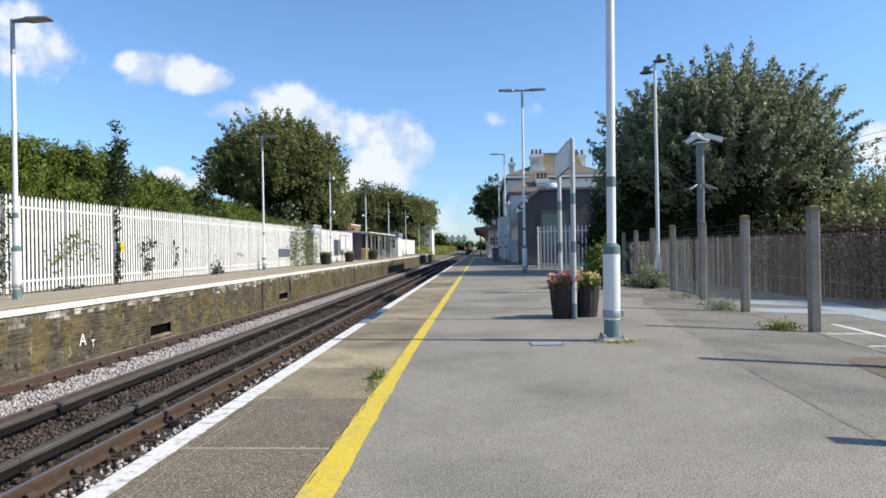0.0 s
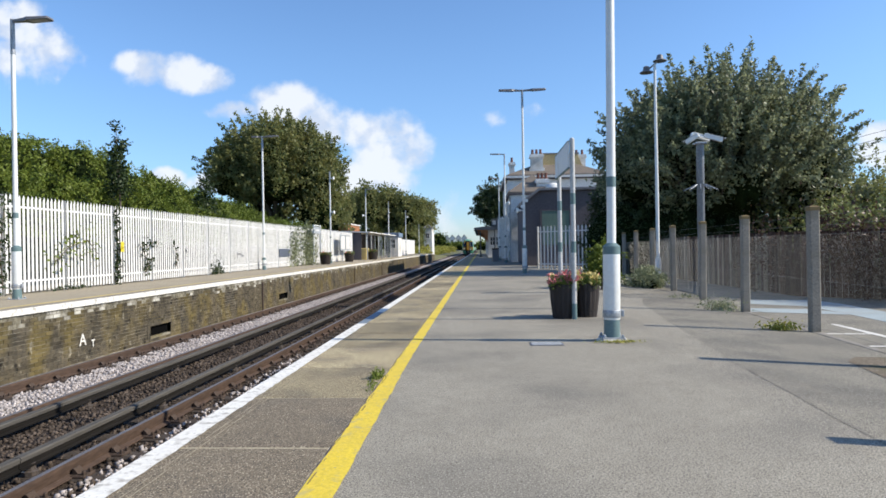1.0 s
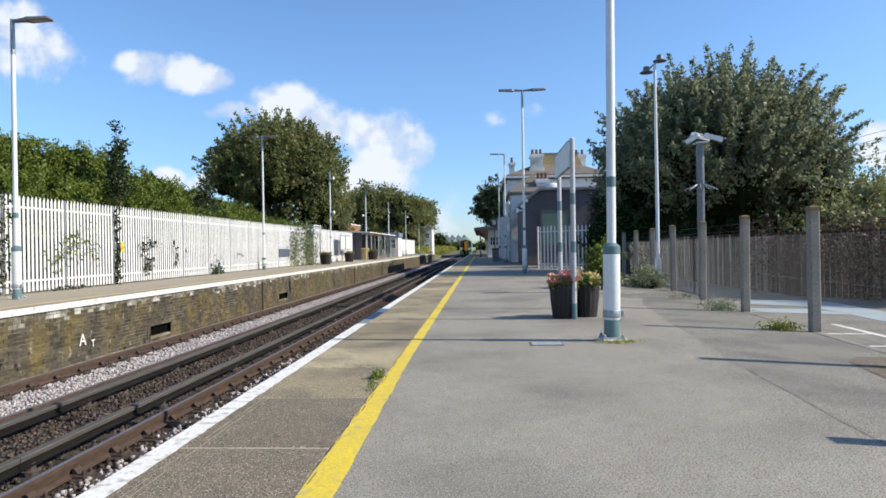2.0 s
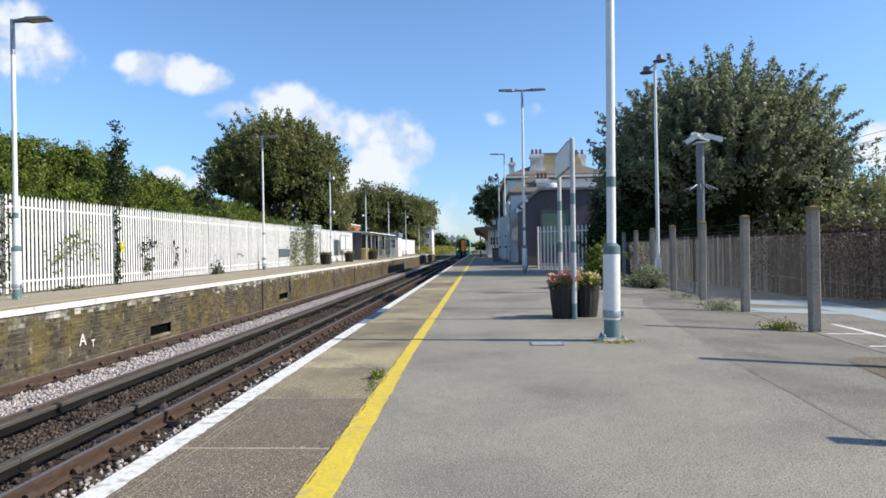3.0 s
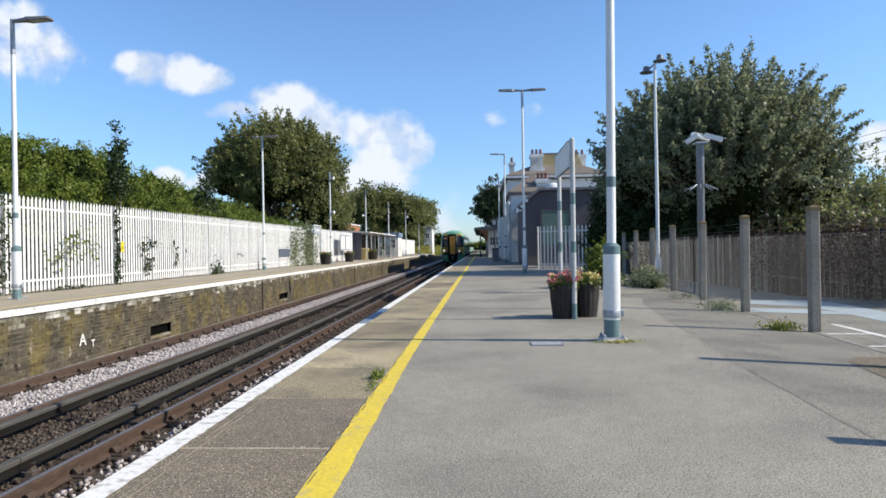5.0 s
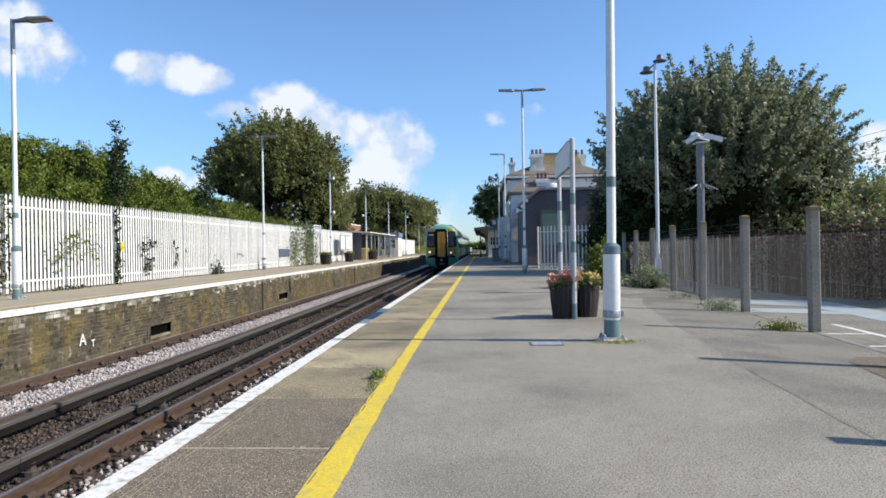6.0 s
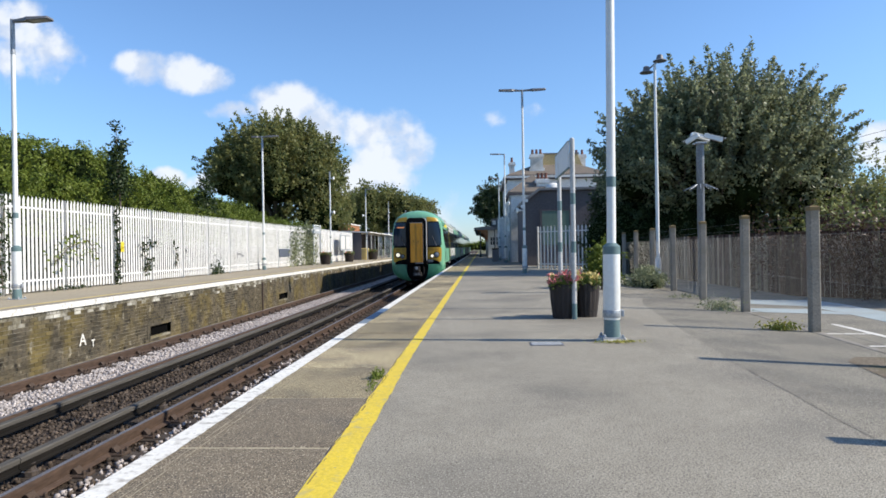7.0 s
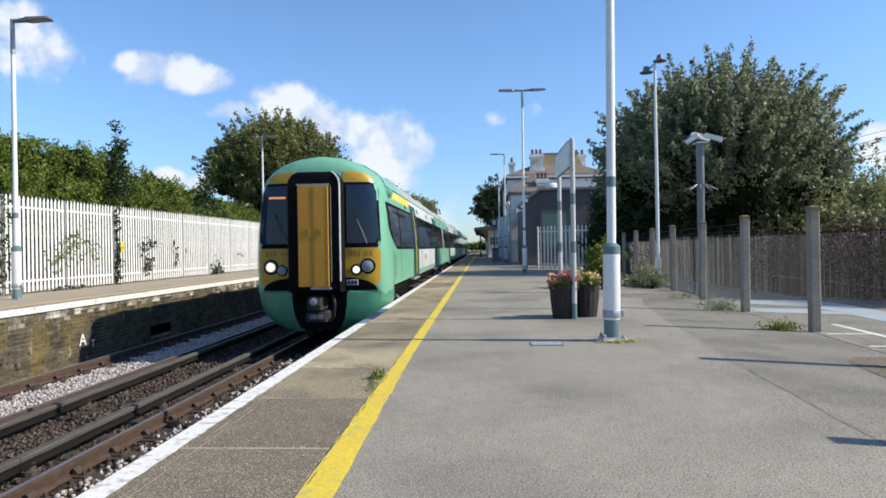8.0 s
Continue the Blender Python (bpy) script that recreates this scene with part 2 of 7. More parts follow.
CONDUCTOR = mat("conductor_rail_steel", (0.078, 0.072, 0.064), (0.105, 0.098, 0.087), 0.85, metal=0.0, spec=0.2, scale=4, fine=40, bump=0.1, stretch=(1, 0.06, 1))
CONDUCTOR_WEB = mat("black_conductor_web", (0.012, 0.011, 0.010), (0.022, 0.020, 0.018), 0.95, spec=0.05, scale=4, fine=40, bump=0.1, stretch=(1, 0.06, 1))
CHAIR = mat("cast_iron_chair", (0.052, 0.038, 0.030), (0.08, 0.056, 0.042), 0.85, scale=9, fine=60, spec=0.2)
SLEEPER = mat("oily_sleeper", (0.045, 0.036, 0.029), (0.078, 0.063, 0.052), 0.92, scale=3, fine=50, random_by="object", stretch=(0.3, 1, 1), spec=0.15)
CERAMIC = mat("insulator_ceramic", (0.09, 0.075, 0.065), None, 0.4)
STONE_PINK = mat("clean_ballast", (0.43, 0.385, 0.36), (0.35, 0.315, 0.30), 0.9, scale=2, fine=40, random_by="island", spread=0.32)
STONE_DARK = mat("oily_ballast", (0.058, 0.045, 0.036), (0.10, 0.078, 0.062), 0.9, scale=2, fine=40, random_by="island", spread=0.5, spec=0.15)
BED_DARK = mat("ballast_bed", (0.04, 0.031, 0.025), (0.07, 0.054, 0.044), 0.95, scale=4, fine=24, bump=0.9, dist=0.03, mixv=0.9, spec=0.1)
BED_PINK = mat("clean_ballast_bed", (0.35, 0.31, 0.29), (0.275, 0.245, 0.23), 0.95, scale=4, fine=24, bump=0.9, dist=0.03, mixv=0.9)
WHITE_STEEL = mat("white_painted_steel", (0.74, 0.755, 0.74), (0.68, 0.69, 0.67), 0.5, scale=1.5, fine=25, bump=0.04, mixv=0.08, stain=(0.52, 0.49, 0.43), stain_scale=2.5, stain_amount=0.08)
PALE_WHITE = mat("white_palisade_paint", (0.72, 0.715, 0.695), (0.64, 0.635, 0.615), 0.55, scale=1.2, fine=25, bump=0.05, mixv=0.12, random_by="object", spread=0.06)
PALE_FIELD = mat("white_palisade_field", (0.72, 0.715, 0.695), (0.64, 0.635, 0.615), 0.55, scale=1.2, fine=25, bump=0.05, mixv=0.12, random_by="island", spread=0.06)
POST_GREY = mat("grey_fence_post", (0.42, 0.42, 0.41), (0.50, 0.50, 0.49), 0.6)
GREEN_BAND = mat("grey_green_band_paint", (0.135, 0.205, 0.205), (0.105, 0.165, 0.17), 0.5, scale=5, fine=40, mixv=0.15, bump=0.05)
GALV_DARK = mat("dull_grey_steel", (0.20, 0.215, 0.235), (0.16, 0.175, 0.19), 0.55, metal=0.3, scale=5, fine=30, bump=0.05)
GALV = mat("galvanised_steel", (0.36, 0.38, 0.40), (0.28, 0.30, 0.32), 0.5, metal=0.4, scale=5, fine=30, bump=0.05)
LAMP_DARK = mat("lamp_housing", (0.12, 0.12, 0.13), (0.16, 0.16, 0.17), 0.5, scale=6)
LENS = glass_mat("lamp_lens", (0.35, 0.36, 0.38), 0.2)
CONCRETE_POST = mat("weathered_concrete_post", (0.30, 0.27, 0.225), (0.21, 0.19, 0.16), 0.95, scale=3, fine=45, bump=0.5, mixv=0.5, stain=(0.17, 0.15, 0.11), stain_scale=2.2, stain_amount=0.3)
LICHEN = mat("orange_lichen", (0.21, 0.14, 0.055), (0.16, 0.12, 0.06), 0.95, scale=12, fine=60)
WIRE = mat("galvanised_wire", (0.36, 0.35, 0.32), None, 0.6, metal=0.2)
BOARD = mat("weathered_board", (0.34, 0.29, 0.22), (0.17, 0.13, 0.10), 0.9, scale=1.1, fine=25, bump=0.3, mixv=0.6, random_by="object", spread=0.5, stain=(0.085, 0.045, 0.034), stain_scale=0.8, stain_amount=0.30, stretch=(1, 1, 0.2), spec=0.15, placed=True)
BOARD_DARK = mat("dark_stained_board", (0.095, 0.056, 0.044), (0.052, 0.036, 0.029), 0.9, scale=1.1, fine=25, bump=0.3, mixv=0.6, random_by="object", spread=0.5, stain=(0.05, 0.03, 0.025), stain_scale=0.8, stain_amount=0.35, stretch=(1, 1, 0.2), spec=0.12, placed=True)
TUB = mat("dark_wooden_tub", (0.014, 0.011, 0.011), (0.026, 0.019, 0.016), 0.7, scale=6, fine=40, stretch=(1, 1, 0.2))
SOIL = mat("soil", (0.13, 0.095, 0.07), (0.19, 0.145, 0.10), 0.98, scale=3, fine=35, bump=0.8, mixv=0.8, dist=0.02)
GRASS_GROUND = mat("rough_grass_ground", (0.09, 0.10, 0.045), (0.14, 0.13, 0.06), 0.98, scale=0.3, fine=9, bump=0.6, mixv=0.7, dist=0.05)
BARK = mat("bark", (0.10, 0.08, 0.06), (0.15, 0.12, 0.09), 0.95, scale=5, fine=30, bump=0.8, stretch=(1, 1, 0.3))
# near-black filler colour: the shade deep inside foliage, put in as solid masses
SHADE_CORE = mat("foliage_shade", (0.008, 0.013, 0.005), (0.016, 0.024, 0.008), 1.0, scale=2, fine=8, bump=0.6, dist=0.1, spec=0.0)
LEAF_TREE = leaf_mat("tree_leaf", (0.085, 0.108, 0.066), (0.40, 0.43, 0.24), spread=0.4, trans=0.42, spec=0.4)
LEAF_HEDGE = leaf_mat("hedge_leaf", (0.095, 0.135, 0.02), (0.20, 0.24, 0.045), trans=0.3, spec=0.2)
LEAF_AUTUMN = leaf_mat("maple_leaf", (0.100, 0.135, 0.048), (0.29, 0.275, 0.10), trans=0.45)
LEAF_SHRUB = leaf_mat("shrub_leaf", (0.12, 0.15, 0.05), (0.36, 0.37, 0.14), trans=0.35)
LEAF_YELLOW = leaf_mat("yellow_weed_leaf", (0.25, 0.26, 0.05), (0.44, 0.40, 0.08))
LEAF_DRY = leaf_mat("dry_leaf", (0.05, 0.028, 0.018), (0.14, 0.075, 0.045), trans=0.15)
LEAF_DARK = leaf_mat("ivy_leaf", (0.022, 0.040, 0.014), (0.05, 0.075, 0.024))
LEAF_BRIGHT = leaf_mat("weed_leaf", (0.09, 0.14, 0.03), (0.19, 0.23, 0.05))
PETAL_RED = leaf_mat("pink_red_petal", (0.50, 0.10, 0.12), (0.78, 0.42, 0.38))
PETAL_YELLOW = leaf_mat("yellow_cream_petal", (0.62, 0.48, 0.13), (0.78, 0.70, 0.42))


# ---------------------------------------------------------------- mesh tools
class Shape:
    """Collects corners and faces of one mesh."""

    def __init__(self):
        self.v, self.f = [], []

    def add(self, verts, faces):
        n = len(self.v)
        self.v += [tuple(p) for p in verts]
        self.f += [tuple(i + n for i in q) for q in faces]
        return self

    def box(self, x0, y0, z0, x1, y1, z1, bevel=0.0):
        """Box; with bevel the upright edges and the top edge are chamfered."""
        b = bevel
        if not b:
            v = [(x, y, z) for z in (z0, z1) for x, y in ((x0, y0), (x1, y0), (x1, y1), (x0, y1))]
            return self.add(v, [(3, 2, 1, 0), (4, 5, 6, 7), (0, 1, 5, 4), (1, 2, 6, 5), (2, 3, 7, 6), (3, 0, 4, 7)])
        ring = lambda e, z: [(x0 + e, y0, z), (x1 - e, y0, z), (x1, y0 + e, z), (x1, y1 - e, z), (x1 - e, y1, z), (x0 + e, y1, z), (x0, y1 - e, z), (x0, y0 + e, z)]
        inner = [(x0 + b, y0 + b, z1), (x1 - b, y0 + b, z1), (x1 - b, y0 + b, z1), (x1 - b, y1 - b, z1), (x1 - b, y1 - b, z1), (x0 + b, y1 - b, z1), (x0 + b, y1 - b, z1), (x0 + b, y0 + b, z1)]
        v = ring(b, z0) + ring(b, z1 - b) + [inner[0], inner[1], inner[3], inner[5]]
        f = [tuple(range(7, -1, -1))] + [(i, (i + 1) % 8, 8 + (i + 1) % 8, 8 + i) for i in range(8)]
        f += [(8, 9, 17, 16), (9, 10, 17), (10, 11, 18, 17), (11, 12, 18), (12, 13, 19, 18), (13, 14, 19), (14, 15, 16, 19), (15, 8, 16), (16, 17, 18, 19)]
        return self.add(v, f)

    def tube(self, rings, seg=12, cap=True):
        """Rings of (centre, radius) joined to a tube, upright or along the way between them."""
        n0, v, f = len(rings), [], []
        for i, (c, r) in enumerate(rings):
            a, b = Vector(rings[max(i - 1, 0)][0]), Vector(rings[min(i + 1, n0 - 1)][0])
            d = (b - a)
            d = d.normalized() if d.length > 1e-6 else Vector((0, 0, 1))
            s = d.cross(Vector((0, 1, 0)) if abs(d.y) < 0.9 else Vector((1, 0, 0))).normalized()
            t = d.cross(s)
            v += [Vector(c) + r * (math.cos(k * math.tau / seg) * s + math.sin(k * math.tau / seg) * t) for k in range(seg)]
        for i in range(n0 - 1):
            f += [(i * seg + k, i * seg + (k + 1) % seg, (i + 1) * seg + (k + 1) % seg, (i + 1) * seg + k) for k in range(seg)]
        if cap:
            f += [tuple(range(seg - 1, -1, -1)), tuple(range((n0 - 1) * seg, n0 * seg))]
        return self.add(v, f)

    def prism(self, profile, y0, y1, axis="y"):
        """A closed outline swept along an axis: (x, z) along y, (y, z) along x, (x, y) along z."""
        put = {"y": lambda p, w: (p[0], w, p[1]), "x": lambda p, w: (w, p[0], p[1]), "z": lambda p, w: (p[0], p[1], w)}[axis]
        n = len(profile)
        v = [put(p, y0) for p in profile] + [put(p, y1) for p in profile]
        return self.add(v, [tuple(range(n - 1, -1, -1)), tuple(range(n, 2 * n))] + [(i, (i + 1) % n, n + (i + 1) % n, n + i) for i in range(n)])

    def loft(self, rings, cap=True):
        """Closed rings with equal numbers of corners, joined."""
        n, v, f = len(rings[0]), [], []
        for r in rings:
            v += list(r)
        for i in range(len(rings) - 1):
            f += [(i * n + k, i * n + (k + 1) % n, (i + 1) * n + (k + 1) % n, (i + 1) * n + k) for k in range(n)]
        if cap:
            f += [tuple(range(n - 1, -1, -1)), tuple(range((len(rings) - 1) * n, len(rings) * n))]
        return self.add(v, f)

    def mesh(self, name, material, smooth=False):
        me = bpy.data.meshes.new(name)
        me.from_pydata(self.v, [], self.f)
        bm = bmesh.new()
        bm.from_mesh(me)
        bmesh.ops.recalc_face_normals(bm, faces=bm.faces)
        bm.to_mesh(me)
        bm.free()
        me.materials.append(material)
        if smooth:
            me.shade_smooth()
            me.set_sharp_from_angle(angle=radians(38))
        return me


def thing(name, at, label, category, group="", kind=""):
    """An Empty at the base of a thing made of parts."""
    ob = new(name)
    ob.empty_display_size = 0.2
    ob.matrix_basis = at if isinstance(at, Matrix) else Matrix.Translation(at)
    return tagged(ob, label, category, group, kind)


def part(name, shape, material, parent, label="", smooth=False, at=None):
    me = shape if isinstance(shape, bpy.types.Mesh) else shape.mesh(name, material, smooth)
    ob = new(name, me)
    ob.parent = parent
    if at is not None:
        ob.matrix_basis = at if isinstance(at, Matrix) else Matrix.Translation(at)
    if label:
        ob["label"] = label
    return ob


def solo(name, shape, material, label, category, group="", kind="", smooth=False):
    ob = new(name, shape if isinstance(shape, bpy.types.Mesh) else shape.mesh(name, material, smooth))
    return tagged(ob, label, category, group, kind)


def quad_mesh(name, corners, material):
    """A mesh of many loose four-cornered leaves, corners as an array n x 4 x 3."""
    n = len(corners)
    me = bpy.data.meshes.new(name)
    me.vertices.add(4 * n)
    me.vertices.foreach_set("co", np.asarray(corners, dtype=np.float32).ravel())
    me.loops.add(4 * n)
    me.loops.foreach_set("vertex_index", np.arange(4 * n, dtype=np.int32))
    me.polygons.add(n)
    me.polygons.foreach_set("loop_start", np.arange(0, 4 * n, 4, dtype=np.int32))
    me.update(calc_edges=True)
    me.materials.append(material)
    return me


def leaves(centres, size, rng, lean=None, slim=0.55):
    """Leaf corners round the centres: folded diamonds turned at random, leaning along lean where given."""
    n = len(centres)
    d = rng.normal(size=(n, 3))
    if lean is not None:
        d = d + lean
    d /= np.linalg.norm(d, axis=1)[:, None] + 1e-9
    e = np.cross(d, rng.normal(size=(n, 3)))
    e /= np.linalg.norm(e, axis=1)[:, None] + 1e-9
    s = size * rng.uniform(0.6, 1.3, size=(n, 1))
    c = np.asarray(centres)
    nn = np.cross(d, e)
    return np.stack([c - d * s * 0.5, c + e * s * slim * 0.5 + nn * s * 0.12, c + d * s * 0.5, c - e * s * slim * 0.5 + nn * s * 0.12], axis=1)


def stones(name, n, area, zf, size, material, rng):
    """Many loose angular stones in an area (x0, x1, y0, y1), lying at height zf(x)."""
    base = np.array([(1, 0, 0), (-1, 0, 0), (0, 1, 0), (0, -1, 0), (0, 0, 1), (0, 0, -1)], float)
    tri = np.array([(0, 2, 4), (2, 1, 4), (1, 3, 4), (3, 0, 4), (2, 0, 5), (1, 2, 5), (3, 1, 5), (0, 3, 5)])
    x0, x1, y0, y1 = area
    # closer together near the camera's end
    y = y0 + (y1 - y0) * rng.uniform(size=n) ** 1.7
    x = rng.uniform(x0, x1, n)
    s = size * rng.uniform(0.55, 1.25, (n, 1, 1))
    v = base[None] * s * rng.uniform(0.6, 1.15, (n, 6, 1))
    q = rng.normal(size=(n, 3, 3))
    q, _ = np.linalg.qr(q)
    v = np.einsum("nij,nkj->nki", q, v)
    v += np.stack([x, y, zf(x) + rng.uniform(-0.012, 0.02, n)], 1)[:, None]
    f = (tri[None] + (np.arange(n) * 6)[:, None, None]).reshape(-1, 3)
    me = bpy.data.meshes.new(name)
    me.vertices.add(6 * n)
    me.vertices.foreach_set("co", v.astype(np.float32).ravel())
    me.loops.add(len(f) * 3)
    me.loops.foreach_set("vertex_index", f.astype(np.int32).ravel())
    me.polygons.add(len(f))
    me.polygons.foreach_set("loop_start", np.arange(0, len(f) * 3, 3, dtype=np.int32))
    me.update(calc_edges=True)
    me.materials.append(material)
    return me


# ---------------------------------------------------------------- heights and lines of the place
RAIL_Z = -0.953           # top of the running rails
FAR_Z = 0.14              # top of the far platform
EDGE = -1.88              # edge of the near platform
FAR_EDGE = -8.25
FENCE_X = -11.3
END_Y = 118.0             # end of the platforms
SIDE_X = lambda y: 3.90 + 0.060 * min(y, 30.0)   # fence line beside the near platform
SIDE_Z = -0.10            # the platform falls away towards the fence
FALL_X = 2.0              # from here on


def fall(x, y):
    """Height of the near platform surface."""
    return SIDE_Z * max(0.0, min(1.0, (x - FALL_X) / (SIDE_X(y) - FALL_X)))


def ground():
    g = Shape()
    # one sheet: rough grass beyond, a shallow trench for the tracks in the middle
    xs = [-1500, -300, -60, -14.0, -13.9, -8.55, -8.5, -1.75, -1.7, 3.0, 12, 60, 300, 1500]
    zs = [0, 0, 0, -0.1, -0.1, -0.14, RAIL_Z - 0.36, RAIL_Z - 0.36, -0.4, -0.4, -0.25, -0.25, 0, 0]
    ys = [-300, -20, 0, 60, 118, 200, 400, 2500]
    for j, y in enumerate(ys):
        for x, z in zip(xs, zs):
            far = max(0.0, min(1.0, (y - 118) / 82))
            g.v.append((x, y, z * (1 - far) + (RAIL_Z - 0.36) * far if abs(x) < 20 else z))
    n = len(xs)
    g.f = [(j * n + i, j * n + i + 1, (j + 1) * n + i + 1, (j + 1) * n + i) for j in range(len(ys) - 1) for i in range(n - 1)]
    solo("ground", g, GRASS_GROUND, "rough grassy ground reaching to the horizon", "ground", kind="structure")


def near_platform():
    p = Shape()
    p.prism([(EDGE + 0.06, -1.3), (EDGE + 0.06, -0.09), (-0.86, -0.09), (-0.86, -0.005), (1.9, -0.005), (1.9, -1.3)], -12, END_Y)
    solo("platform_near", p, MORTAR, "brick and concrete body of the near platform", "platform", kind="structure")
    a = Shape()
    ys = [float(y) for y in range(-12, 31)] + [END_Y]
    m = len(ys) - 1
    a.add([(x, y, z) for y in ys for x, z in ((-0.875, -0.15), (-0.875, 0), (FALL_X, 0), (SIDE_X(y), SIDE_Z), (SIDE_X(y), -0.35))],
          [(5 * j + i, 5 * j + i + 1, 5 * j + i + 6, 5 * j + i + 5) for j in range(m) for i in range(4)] + [(0, 1, 2, 3, 4), tuple(5 * m + k for k in (4, 3, 2, 1, 0))])
    solo("platform_surface", a, ASPHALT, "grey worn asphalt surface of the near platform", "platform", kind="structure")
    # older strip of asphalt towards the fence
    s = Shape()
    pts = [(2.22, 2.6), (2.24, 3.9), (2.25, 4.35), (2.30, 5.0), (2.39, 6.5), (2.49, 7.35), (2.78, 10.2), (3.15, 13.3), (3.9, 16.6), (SIDE_X(18.5) - 0.05, 18.5)]
    fine = [(x0 + (x1 - x0) * k / 8, y0 + (y1 - y0) * k / 8) for (x0, y0), (x1, y1) in zip(pts, pts[1:]) for k in range(8)] + [pts[-1]]
    n = len(fine)
    s.add([(x, y, fall(x, y) + 0.002) for x, y in fine] + [(SIDE_X(y) - 0.02, y, SIDE_Z + 0.002) for x, y in fine], [(i, n + i, n + i + 1, i + 1) for i in range(n - 1)])
    solo("asphalt_patch", s, ASPHALT_OLD, "older darker asphalt strip along the fence", "asphalt", kind="structure")
    d = Shape()
    d.add([(x, y, fall(x, y) + 0.006) for x, y in ((3.62, 6.85), (3.42, 5.7), (3.3, 3.5), (SIDE_X(3.5) - 0.02, 3.5), (SIDE_X(5.2) - 0.02, 5.2), (SIDE_X(7.2) - 0.02, 7.2), (3.85, 7.15))], [(0, 1, 2, 3, 4, 5, 6)])
    solo("bare_soil", d, DIRT, "bare brown soil patch beside the fence", "soil", kind="structure")
    k = thing("kerb", (0, 0, 0), "low concrete kerb under the chain-link fence", "kerb", kind="structure")
    for j in range(-3, 11):
        y0 = 2.82 * j + 0.88
        s = Shape()
        s.add([(SIDE_X(y) + dx, y, z) for y in (y0 + 0.01, y0 + 2.81) for dx, z in ((0.0, -0.4), (0.0, SIDE_Z + 0.003), (0.012, SIDE_Z + 0.007), (0.10, SIDE_Z + 0.007), (0.112, SIDE_Z + 0.003), (0.112, -0.4))],
              [(0, 1, 2, 3, 4, 5), (11, 10, 9, 8, 7, 6)] + [(i, (i + 1) % 6, 6 + (i + 1) % 6, 6 + i) for i in range(6)])
        part("kerb_stone", s, CONCRETE_POST, k)
    # coping slabs with a painted edge
    cop = thing("platform_edge", (0, 0, 0), "brown concrete edge slabs with worn painted margin", "platform edge", kind="structure")
    slab = Shape().box(0.012, 0.015, -0.10, 1.0, 1.255, 0.0, 0.006).mesh("slab", SLAB)
    ys = np.arange(-4.0 * 1.27 + 1.21, END_Y, 1.27)
    rng = np.random.default_rng(8)
    slab_grey = Shape().box(0.012, 0.014, -0.10, 1.0, 1.256, 0.0, 0.006).mesh("slab", SLAB_GREY)
    for y in ys[:92]:
        part("slab", slab_grey if y < 4.5 else slab, SLAB, cop, at=pose(EDGE, float(y), float(rng.uniform(-0.004, 0.001)), ry=float(rng.uniform(-0.12, 0.12))))
    j = Shape().box(EDGE + 0.03, -6, -0.09, -0.87, END_Y, -0.006)
    part("joint_filling", j, JOINT, cop, "pale mortar in the joints")
    return cop


def line_strip(x0, x1, y0, y1, z, step, ragged, rng):
    s = Shape()
    ys = np.arange(y0, y1 + step * 0.5, step)
    v = []
    for y in ys:
        right = x1(y) if callable(x1) else x1
        v += [(x0 + rng.uniform(-ragged, ragged), y, z), (right + rng.uniform(-ragged, ragged), y, z)]
    s.add(v, [(2 * i, 2 * i + 1, 2 * i + 3, 2 * i + 2) for i in range(len(ys) - 1)])
    return s


def painted_lines():
    rng = np.random.default_rng(5)
    # front lip of the white margin is turned down over the slab edge
    w = Shape()
    for y0, y1 in ((-6, 9.95), (11.75, END_Y)):
        w.prism([(EDGE - 0.004, -0.06), (EDGE - 0.004, 0.004), (EDGE + 0.13, 0.004), (EDGE + 0.13, 0.0005), (EDGE - 0.001, 0.0005), (EDGE - 0.001, -0.06)], y0, y1)
    for y0, y1 in ((-6, 9.95), (11.75, 60)):
        strip = line_strip(EDGE + 0.10, EDGE + 0.140, y0, y1, 0.0046, 0.07, 0.007, rng)
        w.add(strip.v, strip.f)
    solo("white_edge_line", w, WHITE_LINE, "white painted line along the platform edge", "painted line", kind="structure")
    b = Shape().prism([(EDGE - 0.004, -0.06), (EDGE - 0.004, 0.004), (EDGE + 0.13, 0.004), (EDGE + 0.13, 0.0005), (EDGE - 0.001, 0.0005), (EDGE - 0.001, -0.06)], 9.955, 11.745)
    solo("blue_edge_line", b, BLUE_LINE, "blue-grey painted stretch of the platform edge", "painted line", kind="structure")
    solo("yellow_line", line_strip(-0.865, lambda y: -0.685 - 0.015 * max(0.0, min(3.5, y - 3.0)), -6, END_Y, 0.005, 0.12, 0.006, rng), YELLOW_LINE, "yellow painted safety line on the platform", "painted line", kind="structure")
    cr = Shape()
    y = 2.0
    while y < 8.0:
        ln, o, w = rng.uniform(0.02, 0.22), rng.uniform(-0.01, 0.012), rng.uniform(0.002, 0.007)
        cr.add([(-0.858 + o, y, 0.008), (-0.858 + o + w, y, 0.008), (-0.856 + o + w, y + ln, 0.008), (-0.857 + o, y + ln, 0.008)], [(0, 1, 2, 3)])
        y += ln + rng.uniform(0.0, 0.09) * (1 if y < 5.5 else 3)
    groove = line_strip(EDGE + 0.205, EDGE + 0.211, 2.6, 9.5, 0.004, 0.1, 0.003, rng)
    second = line_strip(EDGE + 0.245, EDGE + 0.250, 2.6, 12, 0.004, 0.1, 0.003, rng)
    groove.add(second.v, second.f)
    solo("scratch_line", groove, JOINT, "thin pale scored lines beside the white margin", "scored line", kind="structure")
    solo("paint_crack", cr, SOIL, "dark crack along the yellow safety line", "crack", kind="structure")


